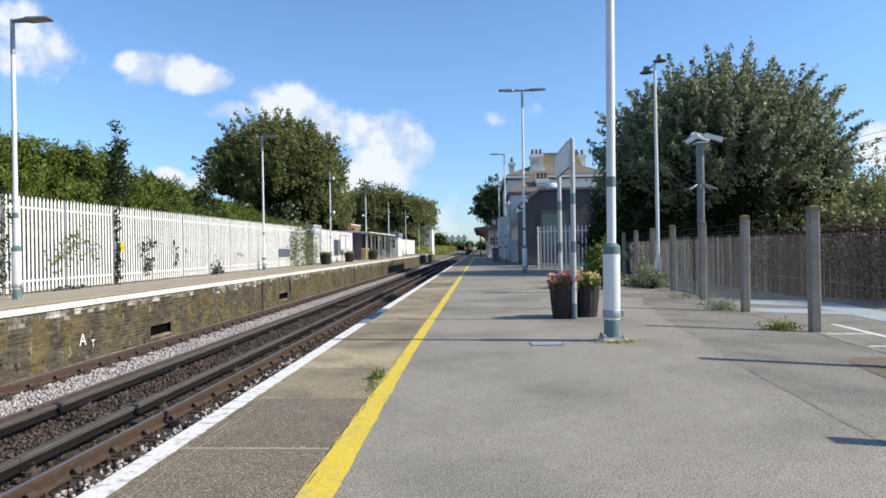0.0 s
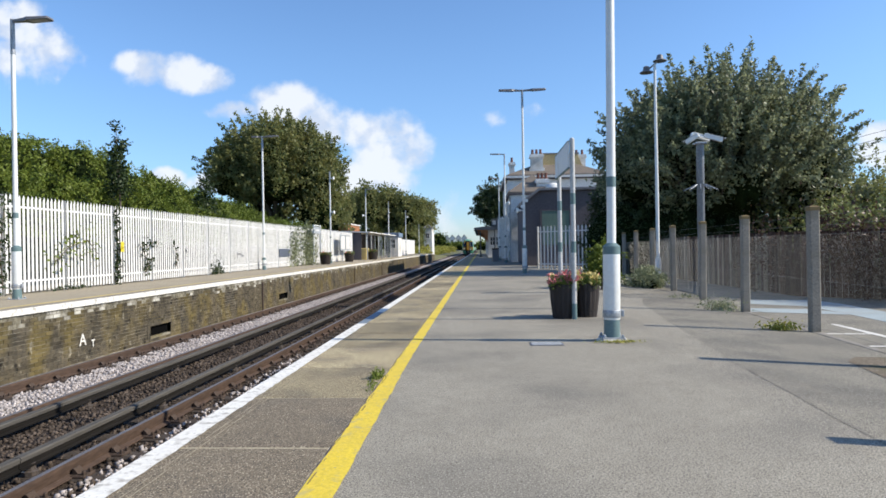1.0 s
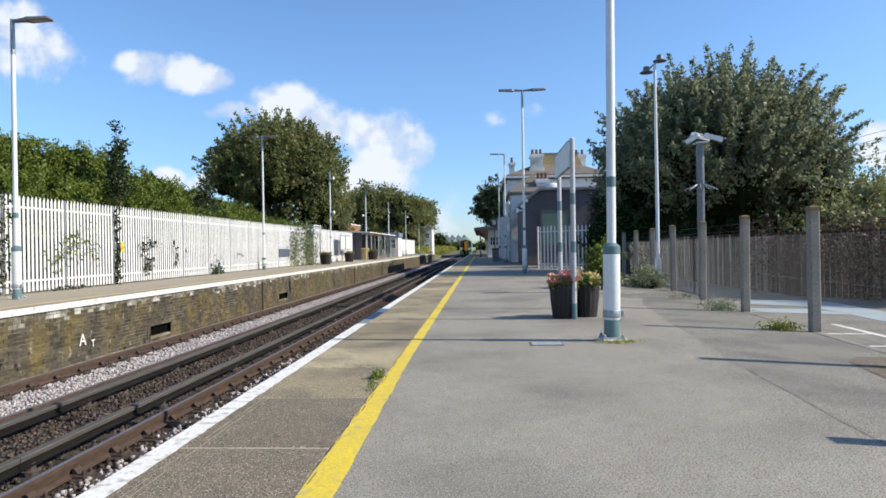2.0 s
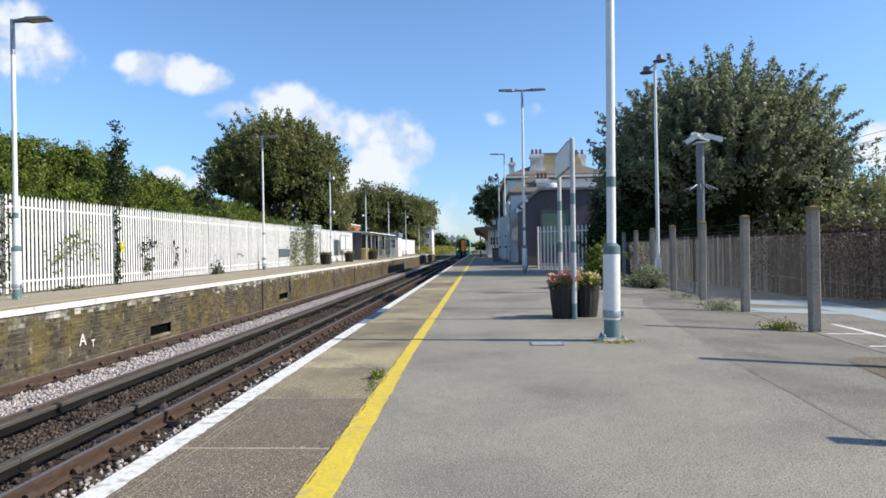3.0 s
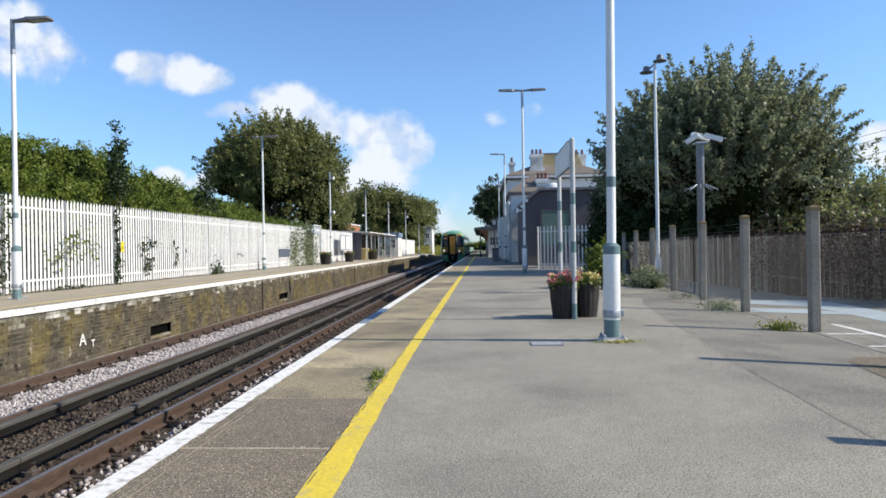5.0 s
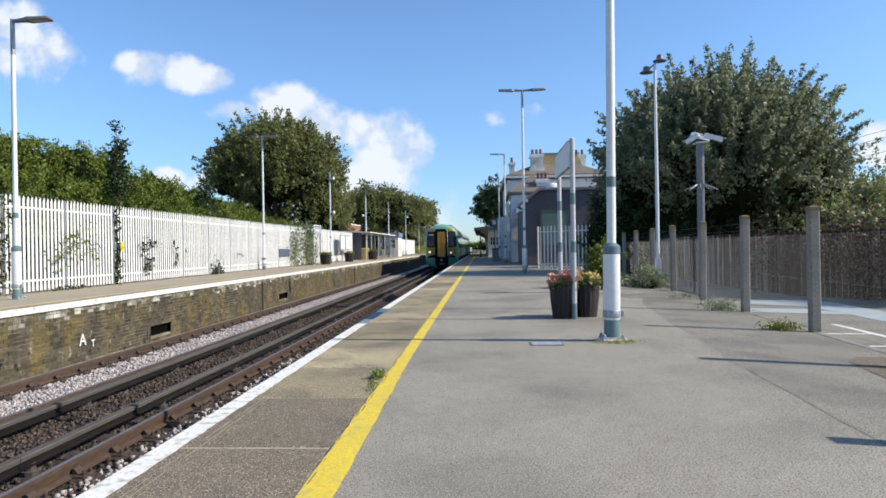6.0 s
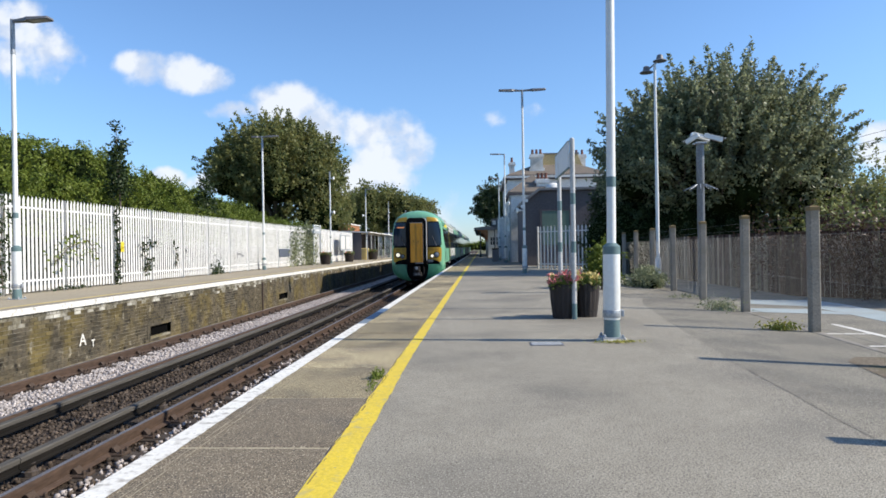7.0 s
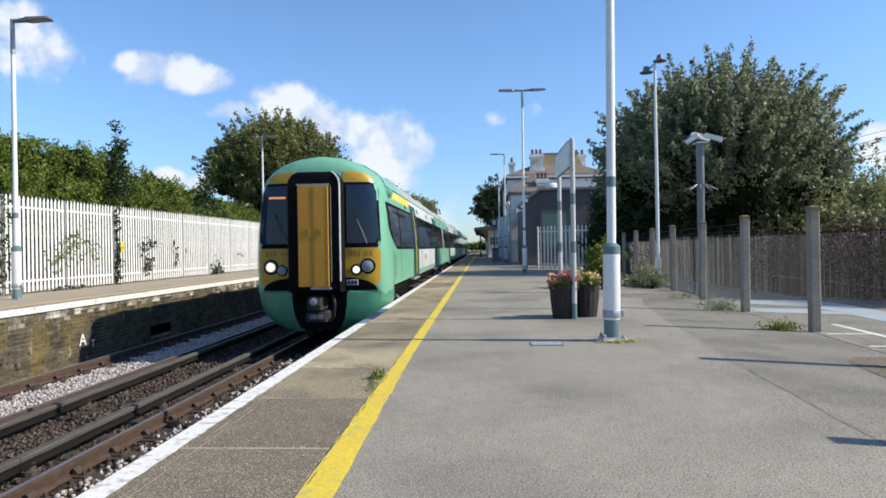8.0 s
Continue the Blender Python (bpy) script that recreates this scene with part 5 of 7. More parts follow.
def chimney(parent, x, y, z0, z1, w=0.9, d=0.6, pots=3):
    c = part("chimney", Shape().box(x - w / 2, y - d / 2, z0, x + w / 2, y + d / 2, z1).box(x - w / 2 - 0.1, y - d / 2 - 0.1, z1 - 0.28, x + w / 2 + 0.1, y + d / 2 + 0.1, z1 - 0.12).box(x - w / 2 - 0.06, y - d / 2 - 0.06, z1 - 0.11, x + w / 2 + 0.06, y + d / 2 + 0.06, z1 + 0.02), STUCCO, parent, "rendered chimney stack")
    for i in range(pots):
        px = x - w / 2 + (i + 0.5) * w / pots
        part("chimney_pot", Shape().tube([((px, y, z1 + 0.02), 0.13), ((px, y, z1 + 0.40), 0.10), ((px, y, z1 + 0.41), 0.125), ((px, y, z1 + 0.46), 0.12)], 10), TERRACOTTA, c, "terracotta chimney pot", True)


def hip_roof(x0, y0, x1, y1, z, ridge, over=0.35, run=None):
    x0, y0, x1, y1 = x0 - over, y0 - over, x1 + over, y1 + over
    s = Shape()
    k = run or min(x1 - x0, y1 - y0) / 2 * 0.98
    if x1 - x0 > y1 - y0:
        a, b = (x0 + k, (y0 + y1) / 2, ridge), (x1 - k, (y0 + y1) / 2, ridge)
        s.add([(x0, y0, z), (x1, y0, z), (x1, y1, z), (x0, y1, z), a, b, (x0, y0, z - 0.12), (x1, y0, z - 0.12), (x1, y1, z - 0.12), (x0, y1, z - 0.12)], [(0, 1, 5, 4), (1, 2, 5), (2, 3, 4, 5), (3, 0, 4), (6, 7, 1, 0), (7, 8, 2, 1), (8, 9, 3, 2), (9, 6, 0, 3), (9, 8, 7, 6)])
    else:
        a, b = ((x0 + x1) / 2, y0 + k, ridge), ((x0 + x1) / 2, y1 - k, ridge)
        s.add([(x0, y0, z), (x1, y0, z), (x1, y1, z), (x0, y1, z), a, b, (x0, y0, z - 0.12), (x1, y0, z - 0.12), (x1, y1, z - 0.12), (x0, y1, z - 0.12)], [(0, 1, 4), (1, 2, 5, 4), (2, 3, 5), (3, 0, 4, 5), (6, 7, 1, 0), (7, 8, 2, 1), (8, 9, 3, 2), (9, 6, 0, 3), (9, 8, 7, 6)])
    return s


def station_house():
    h = thing("station_house", (0, 0, 0), "pale two-storey station house with tiled hipped roofs", "house")
    # tall main block: a parapet roof with a raised gable in the middle, coloured sunlit buff
    part("wall", Shape().box(2.35, 58, -0.1, 11.0, 70, 6.9), STUCCO, h, "pale stucco walls")
    # dark strip under the cornice: eave shade given as colour
    part("eave_board", Shape().box(2.12, 57.76, 6.9, 11.24, 70.24, 7.02), ANNEX, h, "dark strip standing for shade under the eaves")
    part("cornice", Shape().box(2.0, 57.64, 7.02, 11.36, 70.36, 7.2), WHITE_TRIM, h, "white cornice")
    part("string_course", Shape().box(2.3, 57.95, 6.0, 11.05, 57.998, 6.12), WHITE_TRIM, h, "white string course")
    part("roof", hip_roof(2.35, 58, 11.0, 70, 7.32, 9.1, 0.1, 3.0), ROOF_TILE, h, "brown tiled hipped roof")
    part("gable", Shape().prism([(5.5, 7.3), (9.4, 7.3), (8.6, 9.2), (5.5, 9.25)], 59.6, 66), SUNLIT_BUFF, h, "raised gable with sunlight put into its buff colour")
    part("gable_coping", Shape().box(5.4, 59.5, 9.26, 8.75, 66.1, 9.36), SLATE, h)
    chimney(h, 2.88, 61.0, 7.2, 8.75, 0.45, 0.5, 1)
    chimney(h, 4.95, 59.0, 6.6, 9.15, 1.05, 0.8, 3)
    chimney(h, 8.85, 60.2, 7.0, 9.2, 1.0, 0.7, 2)
    part("chimney_base", Shape().box(4.3, 58.5, 7.2, 5.6, 59.5, 7.95), STUCCO, h, "stepped chimney base")
    for x in (3.0, 5.2, 7.4):
        window(h, x, 57.99, 4.2, 1.0, 1.6)
    for y in (59.5, 62.5, 65.5):
        window(h, 2.349, y, 4.5, 1.0, 1.6, "-x")
        window(h, 2.349, y, 1.2, 1.1, 1.8, "-x")
    # lower block in front
    part("wall", Shape().box(2.2, 49, -0.1, 5.6, 57.6, 4.9), STUCCO, h, "pale stucco walls")
    # same dark strip for the shade below the lower eaves
    part("eave_board", Shape().box(2.0, 48.8, 4.9, 5.8, 57.6, 4.99), ANNEX, h, "dark strip standing for shade under the eaves")
    part("roof", hip_roof(2.2, 49, 5.6, 57.4, 5.12, 6.55, 0.2), ROOF_TILE, h, "brown tiled roof")
    chimney(h, 4.55, 49.6, 5.0, 6.05, 0.85, 0.6, 3)
    part("parapet", Shape().tube([((5.3, 49.0, 5.0), 0.62), ((5.3, 49.0, 5.35), 0.60), ((5.3, 49.0, 5.62), 0.42), ((5.3, 49.0, 5.72), 0.15)], 16), STUCCO, h, "rounded pale bay roof", True)
    for y in (50.5, 53.0, 55.5):
        window(h, 2.199, y, 3.0, 0.9, 1.4, "-x")
        window(h, 2.199, y, 0.9, 1.0, 1.5, "-x")
    part("door", Shape().box(2.16, 52.0, 0.0, 2.19, 52.8, 2.05, 0.01), GREEN_BOARD, h, "grey-green panelled door")
    part("down_pipe", Shape().tube([((2.14, 49.3, 0), 0.05), ((2.14, 49.3, 4.88), 0.05)], 8), GREY_FRAME, h, "grey rainwater pipe", True)
    part("wall_lamp", Shape().box(2.05, 50.0, 3.3, 2.19, 50.4, 3.65, 0.03), GALV, h, "grey wall box")
    a = thing("annex", (0, 0, 0), "dark rendered flat-roofed annex beside the station house", "building")
    part("wall", Shape().prism([(2.65, -0.2), (7.2, -0.2), (7.2, 4.4), (3.5, 4.4), (2.65, 3.75)], 39.7, 48.6), ANNEX, a, "dark purple-grey rendered walls")
    part("roof", Shape().prism([(2.45, 3.62), (2.65, 3.77), (3.48, 4.42), (7.4, 4.42), (7.4, 4.56), (3.42, 4.56), (2.40, 3.78)], 39.5, 48.65), SLATE, a, "grey sloping roof edge")
    b = part("boarded_opening", Shape().box(3.6, 39.62, 1.2, 5.2, 39.69, 3.2, 0.01), GREEN_BOARD, a, "grey-green boarded opening")
    part("frame", Shape().box(3.5, 39.6, 1.1, 3.598, 39.69, 3.3).box(5.202, 39.6, 1.1, 5.3, 39.69, 3.3).box(3.598, 39.6, 3.202, 5.202, 39.69, 3.3), ANNEX, b)


def canopy_building():
    c = thing("platform_building", (0, 0, 0), "low platform building with flat canopy over the platform", "building")
    part("wall", Shape().box(0.75, 74, -0.1, 4.2, 112, 2.98), STUCCO, c, "pale grey painted walls")
    part("canopy", Shape().prism([(-0.72, 3.03), (-0.75, 3.10), (-0.75, 3.24), (0.2, 3.36), (4.5, 3.44), (4.5, 2.99), (0.75, 2.99)], 73, 111), CANOPY_DARK, c, "grey flat canopy, its shade put into the colour")
    part("fascia", Shape().box(-0.78, 73, 2.98, -0.752, 111, 3.26), CANOPY_DARK, c, "grey valance boards darkened for shade")
    for y in (76, 82, 88, 94, 100, 106):
        part("column", Shape().tube([((-0.1, y, 0), 0.13), ((-0.1, y, 0.4), 0.07), ((-0.1, y, 2.6), 0.065), ((-0.1, y, 3.0), 0.13)], 12), CANOPY_DARK, c, "slim iron column", True)
        part("bracket", Shape().prism([(-0.6, 3.02), (0.74, 2.98), (0.74, 1.9), (0.55, 2.35), (0.1, 2.75)], y - 0.05, y + 0.05), ORANGE_ROOF, c, "rusty brown canopy bracket")
    part("end_bracket", Shape().prism([(-0.55, 3.02), (0.74, 2.98), (0.74, 1.6), (0.5, 2.25), (0.1, 2.75)], 73.1, 73.2), ORANGE_ROOF, c, "rusty brown canopy bracket")
    for x in (0.95, 1.6):
        window(c, x, 73.99, 1.3, 0.6, 0.95)
    window(c, 2.5, 73.99, 1.0, 1.3, 1.5)
    for y in (77, 83, 89, 95):
        window(c, 0.749, y, 0.9, 1.5, 1.4, "-x")
    g = thing("platform_sign", (1.43, 71.2, 0), "small white platform sign on a dark post", "sign")
    part("post", Shape().tube([((0, 0.03, 0), 0.05), ((0, 0.03, 4.1), 0.05)], 10), CANOPY_DARK, g, "dark post", True)
    part("panel", Shape().box(-0.36, -0.05, 3.3, 0.36, -0.022, 4.1, 0.01), CANOPY_DARK, g, "dark sign panel")
    part("face", Shape().box(-0.2, -0.058, 3.48, 0.14, -0.0505, 3.92), WHITE_TRIM, g, "white sign face")
    t = thing("tank_house", (0, 0, 0), "small white flat-roofed block by the platform", "building")
    part("wall", Shape().box(1.75, 64, 0, 2.3, 71.5, 3.9), STUCCO, t, "pale wall")
    part("roof", Shape().box(1.65, 63.9, 3.9, 2.4, 71.6, 4.05), SLATE, t)


def far_shelter():
    s = thing("waiting_shelter", (-11.2, 59.0, FAR_Z), "grey open-fronted waiting shelter on the far platform", "shelter")
    part("roof", Shape().prism([(-1.3, 2.50), (1.35, 2.42), (1.35, 2.50), (-1.3, 2.62)], -0.2, 17.6), STUCCO, s, "thin pale shelter roof")
    part("back_wall", Shape().box(-1.25, 0, 0, -1.18, 17.4, 2.48), ANNEX, s, "dark back wall")
    part("end_wall", Shape().box(-1.17, 0.0, 0.0, 0.5, 0.06, 2.44), ANNEX, s, "dark end panel")
    part("bench", Shape().box(-1.1, 3.0, 0.42, -0.6, 14.0, 0.48, 0.01).box(-0.9, 3.2, 0, -0.8, 3.3, 0.42).box(-0.9, 13.6, 0, -0.8, 13.7, 0.42), GREY_FRAME, s, "grey bench along the back wall")
    for i in range(9):
        part("post", Shape().box(1.0, i * 2.15, 0, 1.08, i * 2.15 + 0.08, 2.41), WHITE_STEEL if i % 2 else GREY_FRAME, s, "slim front post")
        if i in (3, 5, 6):
            part("pane", Shape().box(1.03, i * 2.15 + 0.1, 0.35, 1.045, i * 2.15 + 2.12, 2.2), DARK_GLASS, s, "dark glazed panel")
            part("glazing_bar", Shape().box(1.02, i * 2.15 + 1.05, 0.35, 1.06, i * 2.15 + 1.11, 2.2), GREY_FRAME, s)
    part("grit_bin", Shape().box(0.35, 0.5, 0, 0.9, 1.9, 1.05, 0.05), YELLOW_WORN, s, "pale yellow bin under the shelter")
    k = thing("ticket_kiosk", (-10.6, 79.0, FAR_Z), "small pale kiosk with blue-grey roof", "kiosk")
    part("body", Shape().box(-0.9, 0, 0, 0.7, 3.6, 2.35), STUCCO, k, "pale panel walls")
    part("roof", Shape().box(-1.05, -0.15, 2.35, 0.85, 3.75, 2.85, 0.06), mat("blue_grey_roof", (0.16, 0.22, 0.30), None, 0.6), k, "blue-grey roof")
    window(k, -0.6, -0.001, 1.0, 1.0, 1.1)
    f = thing("brick_hut", (-15.9, 70, 0), "flat-roofed hut with orange-brown fascia behind the fence", "hut")
    part("wall", Shape().box(-1.6, 0, -0.1, 1.6, 6, 2.9), STUCCO, f, "pale walls")
    part("fascia", Shape().box(-1.9, -0.3, 2.9, 1.9, 6.3, 3.75), ORANGE_ROOF, f, "orange-brown fascia")
    part("roof", Shape().box(-2.0, -0.4, 3.75, 2.0, 6.4, 3.86), STUCCO, f, "pale flat roof")
    w = thing("white_house", (-10.7, 134, -0.3), "narrow white house beyond the far platform", "house")
    part("wall", Shape().box(-0.9, 0, 0, 0.8, 6, 5.4), STUCCO, w, "white walls")
    part("roof", hip_roof(-0.9, 0, 0.8, 6, 5.45, 6.2, 0.15), SLATE, w, "slate roof")
    window(w, -0.5, -0.001, 3.3, 0.8, 1.1)
    window(w, -0.5, -0.001, 1.0, 0.8, 1.2)


def far_houses():
    """Row of pale gabled houses seen over the end of the line."""
    for i in range(5):
        h = thing("house", (-29.5 + i * 4.3, 480 + 3.0 * (i % 2), -1.4), "small pale gabled house far down the line", "house", "distant houses")
        part("wall", Shape().prism([(-1.9, 0), (1.9, 0), (1.9, 9.2), (0, 11.4), (-1.9, 9.2)], 0, 8), STUCCO, h, "pale rendered walls")
        part("roof", Shape().prism([(-2.2, 8.9), (0, 11.45), (2.2, 8.9), (2.2, 9.2), (0, 11.75), (-2.2, 9.2)], -0.3, 8.3), SLATE, h, "grey pitched roof")
        for z in (3.0, 6.6):
            window(h, -0.7, -0.001, z, 1.4, 1.5)


def far_signs():
    b = thing("notice_frame", (-10.8, 42.5, FAR_Z), "white-framed notice board on the far platform", "notice board")
    for y in (0.0, 1.75):
        part("post", Shape().box(-0.04, y, 0, 0.04, y + 0.08, 2.55), WHITE_STEEL, b)
    part("panel", Shape().box(-0.02, 0.09, 2.05, 0.03, 1.74, 2.5, 0.005), GREY_FRAME, b, "dark notice panel")
    part("lettering_bar", Shape().box(0.031, 0.4, 2.2, 0.034, 1.4, 2.32), WHITE_TRIM, b, "row of pale lettering")
    part("top_rail", Shape().box(-0.05, 0, 2.551, 0.05, 1.83, 2.6), WHITE_STEEL, b)
    p = solo("fence_plate", Shape().box(FENCE_X + 0.03, 36.6, 0.75, FENCE_X + 0.05, 38.6, 1.2, 0.004), mat("slate_blue_plate", (0.10, 0.12, 0.16), None, 0.5), "blue-grey plate fixed to the white fence", "sign")
    b2 = thing("poster_case", (-10.75, 50.5, FAR_Z), "pair of poster cases against the white fence", "poster case")
    for i in (0, 1):
        c = part("case", Shape().box(-0.06, i * 1.9, 0.9, 0.0, i * 1.9 + 1.7, 2.1, 0.01), GREY_FRAME, b2, "grey poster case")
        part("poster", Shape().box(0.001, i * 1.9 + 0.12, 1.0, 0.004, i * 1.9 + 1.58, 2.0), WHITE_TRIM, c, "pale faded poster")
        part("leg", Shape().box(-0.05, i * 1.9 + 0.8, 0, -0.01, i * 1.9 + 0.9, 0.9), GREY_FRAME, b2)
    for i, (y, z, w, h) in enumerate(((30.3, 0.95, 0.5, 0.06), (30.2, 0.75, 0.08, 0.35), (30.75, 0.85, 0.35, 0.06), (24.9, 1.1, 0.10, 0.12))):
        solo("spray_mark", Shape().box(FENCE_X + 0.016, y, z, FENCE_X + 0.019, y + w, z + h), LAMP_DARK, "small dark spray mark on the white fence", "graffiti")
    solo("yellow_tag", Shape().box(FENCE_X + 0.16, 20.02, 1.15, FENCE_X + 0.175, 20.2, 1.47, 0.004), STRIPE_YELLOW, "small yellow warning tag on the fence", "sign")


# ---------------------------------------------------------------- train
MINT = mat("mint_green_coach_paint", (0.18, 0.43, 0.285), (0.155, 0.385, 0.25), 0.28, scale=0.6, fine=8, bump=0.0, mixv=0.08, stain=(0.13, 0.26, 0.18), stain_scale=1.4, stain_amount=0.12)
DEEP_GREEN = mat("deep_green_coach_paint", (0.014, 0.062, 0.045), (0.011, 0.05, 0.037), 0.35, scale=0.6, fine=8, bump=0.0, mixv=0.08)
SKIRT_GREEN = mat("skirt_green_paint", (0.065, 0.245, 0.155), (0.05, 0.20, 0.125), 0.35, scale=0.8, fine=10, bump=0.0, mixv=0.15, stain=(0.045, 0.10, 0.07), stain_scale=2.0, stain_amount=0.25)
RIB = mat("door_rib_paint", (0.33, 0.17, 0.012), None, 0.5, bump=0.0)
CREAM = mat("white_coach_paint", (0.66, 0.68, 0.66), (0.58, 0.60, 0.58), 0.3, scale=0.6, fine=8, bump=0.0, mixv=0.1, stain=(0.42, 0.43, 0.40), stain_scale=1.2, stain_amount=0.2, stretch=(1, 1, 0.4))
DOOR_YELLOW = mat("warning_yellow", (0.53, 0.245, 0.012), (0.47, 0.215, 0.012), 0.45, scale=1.5, fine=20, bump=0.0, mixv=0.12, stain=(0.30, 0.15, 0.02), stain_scale=2.5, stain_amount=0.12)
FACE_YELLOW = mat("face_yellow", (0.47, 0.275, 0.016), (0.43, 0.25, 0.016), 0.4, scale=1.5, fine=20, bump=0.0, mixv=0.08)
STRIPE_YELLOW = mat("first_class_yellow", (0.75, 0.60, 0.03), None, 0.4, bump=0.0)
BLACK = mat("black_rubber", (0.005, 0.005, 0.006), (0.010, 0.010, 0.010), 0.8, scale=3, fine=30, bump=0.1, spec=0.06)
UNDER = mat("underframe_grime", (0.02, 0.018, 0.017), (0.035, 0.032, 0.029), 0.85, scale=2, fine=25)
COACH_GLASS = glass_mat("tinted_coach_glass", (0.018, 0.022, 0.024), 0.04)
# blue of the reflected sky is put into this glass tint
SCREEN_GLASS = glass_mat("windscreen_glass", (0.014, 0.028, 0.055), 0.03)
ROOF_GREY = mat("coach_roof_grey", (0.33, 0.38, 0.355), (0.27, 0.31, 0.29), 0.6, scale=1, fine=12, bump=0.05)
HEADLIGHT = glow_mat("lit_headlamp", (1.0, 0.86, 0.62), 0.85)
HEADLIGHT_DIM = glass_mat("unlit_lamp", (0.26, 0.28, 0.30), 0.08)
DISPLAY = glow_mat("orange_display", (0.9, 0.35, 0.12), 0.5)
HALF = 1.37
CAB_END = 1.75            # where the rounded cab meets the straight body
PROFILE = ((HALF - 0.05, 1.10), (HALF, 1.22), (HALF, 2.0), (HALF - 0.02, 2.4), (HALF - 0.055, 2.8), (HALF - 0.10, 3.13), (HALF - 0.16, 3.40),
           (HALF - 0.23, 3.56), (HALF - 0.37, 3.71), (HALF - 0.61, 3.86), (HALF - 0.94, 3.97), (0.0, 4.02))
CAB_MID = 2.40            # height about which the cab outline draws in
CAB_BOW = ((0.0, 0.72), (0.70, 0.735), (0.82, 0.765), (0.89, 0.81), (0.94, 0.88), (0.975, 1.0), (0.992, 1.2), (1.0, 1.75))


def half_width(z):
    """Half width of the straight body at height z, below the roof curve."""
    for (x0, z0), (x1, z1) in zip(PROFILE, PROFILE[1:]):
        if z <= z1:
            return x0 + (x1 - x0) * max(0.0, z - z0) / (z1 - z0)
    return 0.0


def section(y, k=1.0, bow=0.0, low=1.10):
    """Closed cross-section of the body at y, drawn in by k towards the middle of the face and bowed back at the sides."""
    half = [(x * k, CAB_MID + (z - CAB_MID) * k) for x, z in ((HALF - 0.05, low), (HALF, low + 0.10)) + PROFILE[2:]]
    ring = half + [(-x, z) for x, z in reversed(half[:-1])]
    return [(x, y + bow * x * x, z) for x, z in ring]


def cab_y(x, z):
    """Depth of the cab face at (x, z): the further out towards the body outline, the further back it curls."""
    best = 0.0
    pts = list(PROFILE)
    x = abs(x)
    for (x0, z0), (x1, z1) in [((0.0, PROFILE[0][1]), PROFILE[0])] + list(zip(pts, pts[1:])):
        nx, nz = z1 - z0, x0 - x1
        d = nx * x0 + nz * (z0 - CAB_MID)
        if d > 1e-6:
            best = max(best, (nx * x + nz * (z - CAB_MID)) / d)
    best = min(best, 1.0)
    for (k0, y0), (k1, y1) in zip(CAB_BOW, CAB_BOW[1:]):
        if best <= k1:
            return y0 + (y1 - y0) * (best - k0) / (k1 - k0) + 0.05 * x * x * (1 - best)
    return CAB_BOW[-1][1]


def face_plate(left, right, z0, z1, out, thick=0.03, rows=10, cols=10):
    """A curved plate on the cab face between the lines left(z) and right(z)."""
    s, n = Shape(), cols + 1
    front, back = [], []
    for j in range(rows + 1):
        z = z0 + (z1 - z0) * j / rows
        a, b = left(z), right(z)
        for i in range(n):
            x = a + (b - a) * i / cols
            y = cab_y(x, z) - out
            front.append((x, y, z))
            back.append((x, y + thick, z))
    m = len(front)
    f = []
    for j in range(rows):
        for i in range(cols):
            q = (j * n + i, j * n + i + 1, (j + 1) * n + i + 1, (j + 1) * n + i)
            f += [q, tuple(m + k for k in reversed(q))]
    rim = [i for i in range(n)] + [j * n + cols for j in range(1, rows + 1)] + [rows * n + i for i in range(cols - 1, -1, -1)] + [j * n for j in range(rows - 1, 0, -1)]
    f += [(a, m + a, m + b, b) for a, b in zip(rim, rim[1:] + rim[:1])]
    return s.add(front + back, f)


def body_side(s, ya, yb, za, zb, out):
    """A plate on one side (s = 1 or -1) of the straight body; ya may be a function of the height, for a slanting or curved front edge."""
    zs = [za] + [z for _, z in PROFILE[1:7] if za + 0.01 < z < zb - 0.01] + [zb]
    if not callable(ya):
        return Shape().prism([(s * (half_width(z) + out), z) for z in zs] + [(s * (half_width(z) - 0.03), z) for z in reversed(zs)], ya, yb)
    zs = [za + (zb - za) * k / 12 for k in range(13)]
    ring = lambda o: [(s * (half_width(z) + o), ya(z), z) for z in zs] + [(s * (half_width(z) + o), yb, z) for z in reversed(zs)]
    sh, n = Shape(), len(zs)
    sh.add(ring(out) + ring(-0.03), [(i, i + 1, 2 * n - 2 - i, 2 * n - 1 - i) for i in range(n - 1)] + [(2 * n + i, 4 * n - 1 - i, 4 * n - 2 - i, 2 * n + i + 1) for i in range(n - 1)]
           + [(i, (i + 1) % (2 * n), 2 * n + (i + 1) % (2 * n), 2 * n + i) for i in range(2 * n)])
    return sh


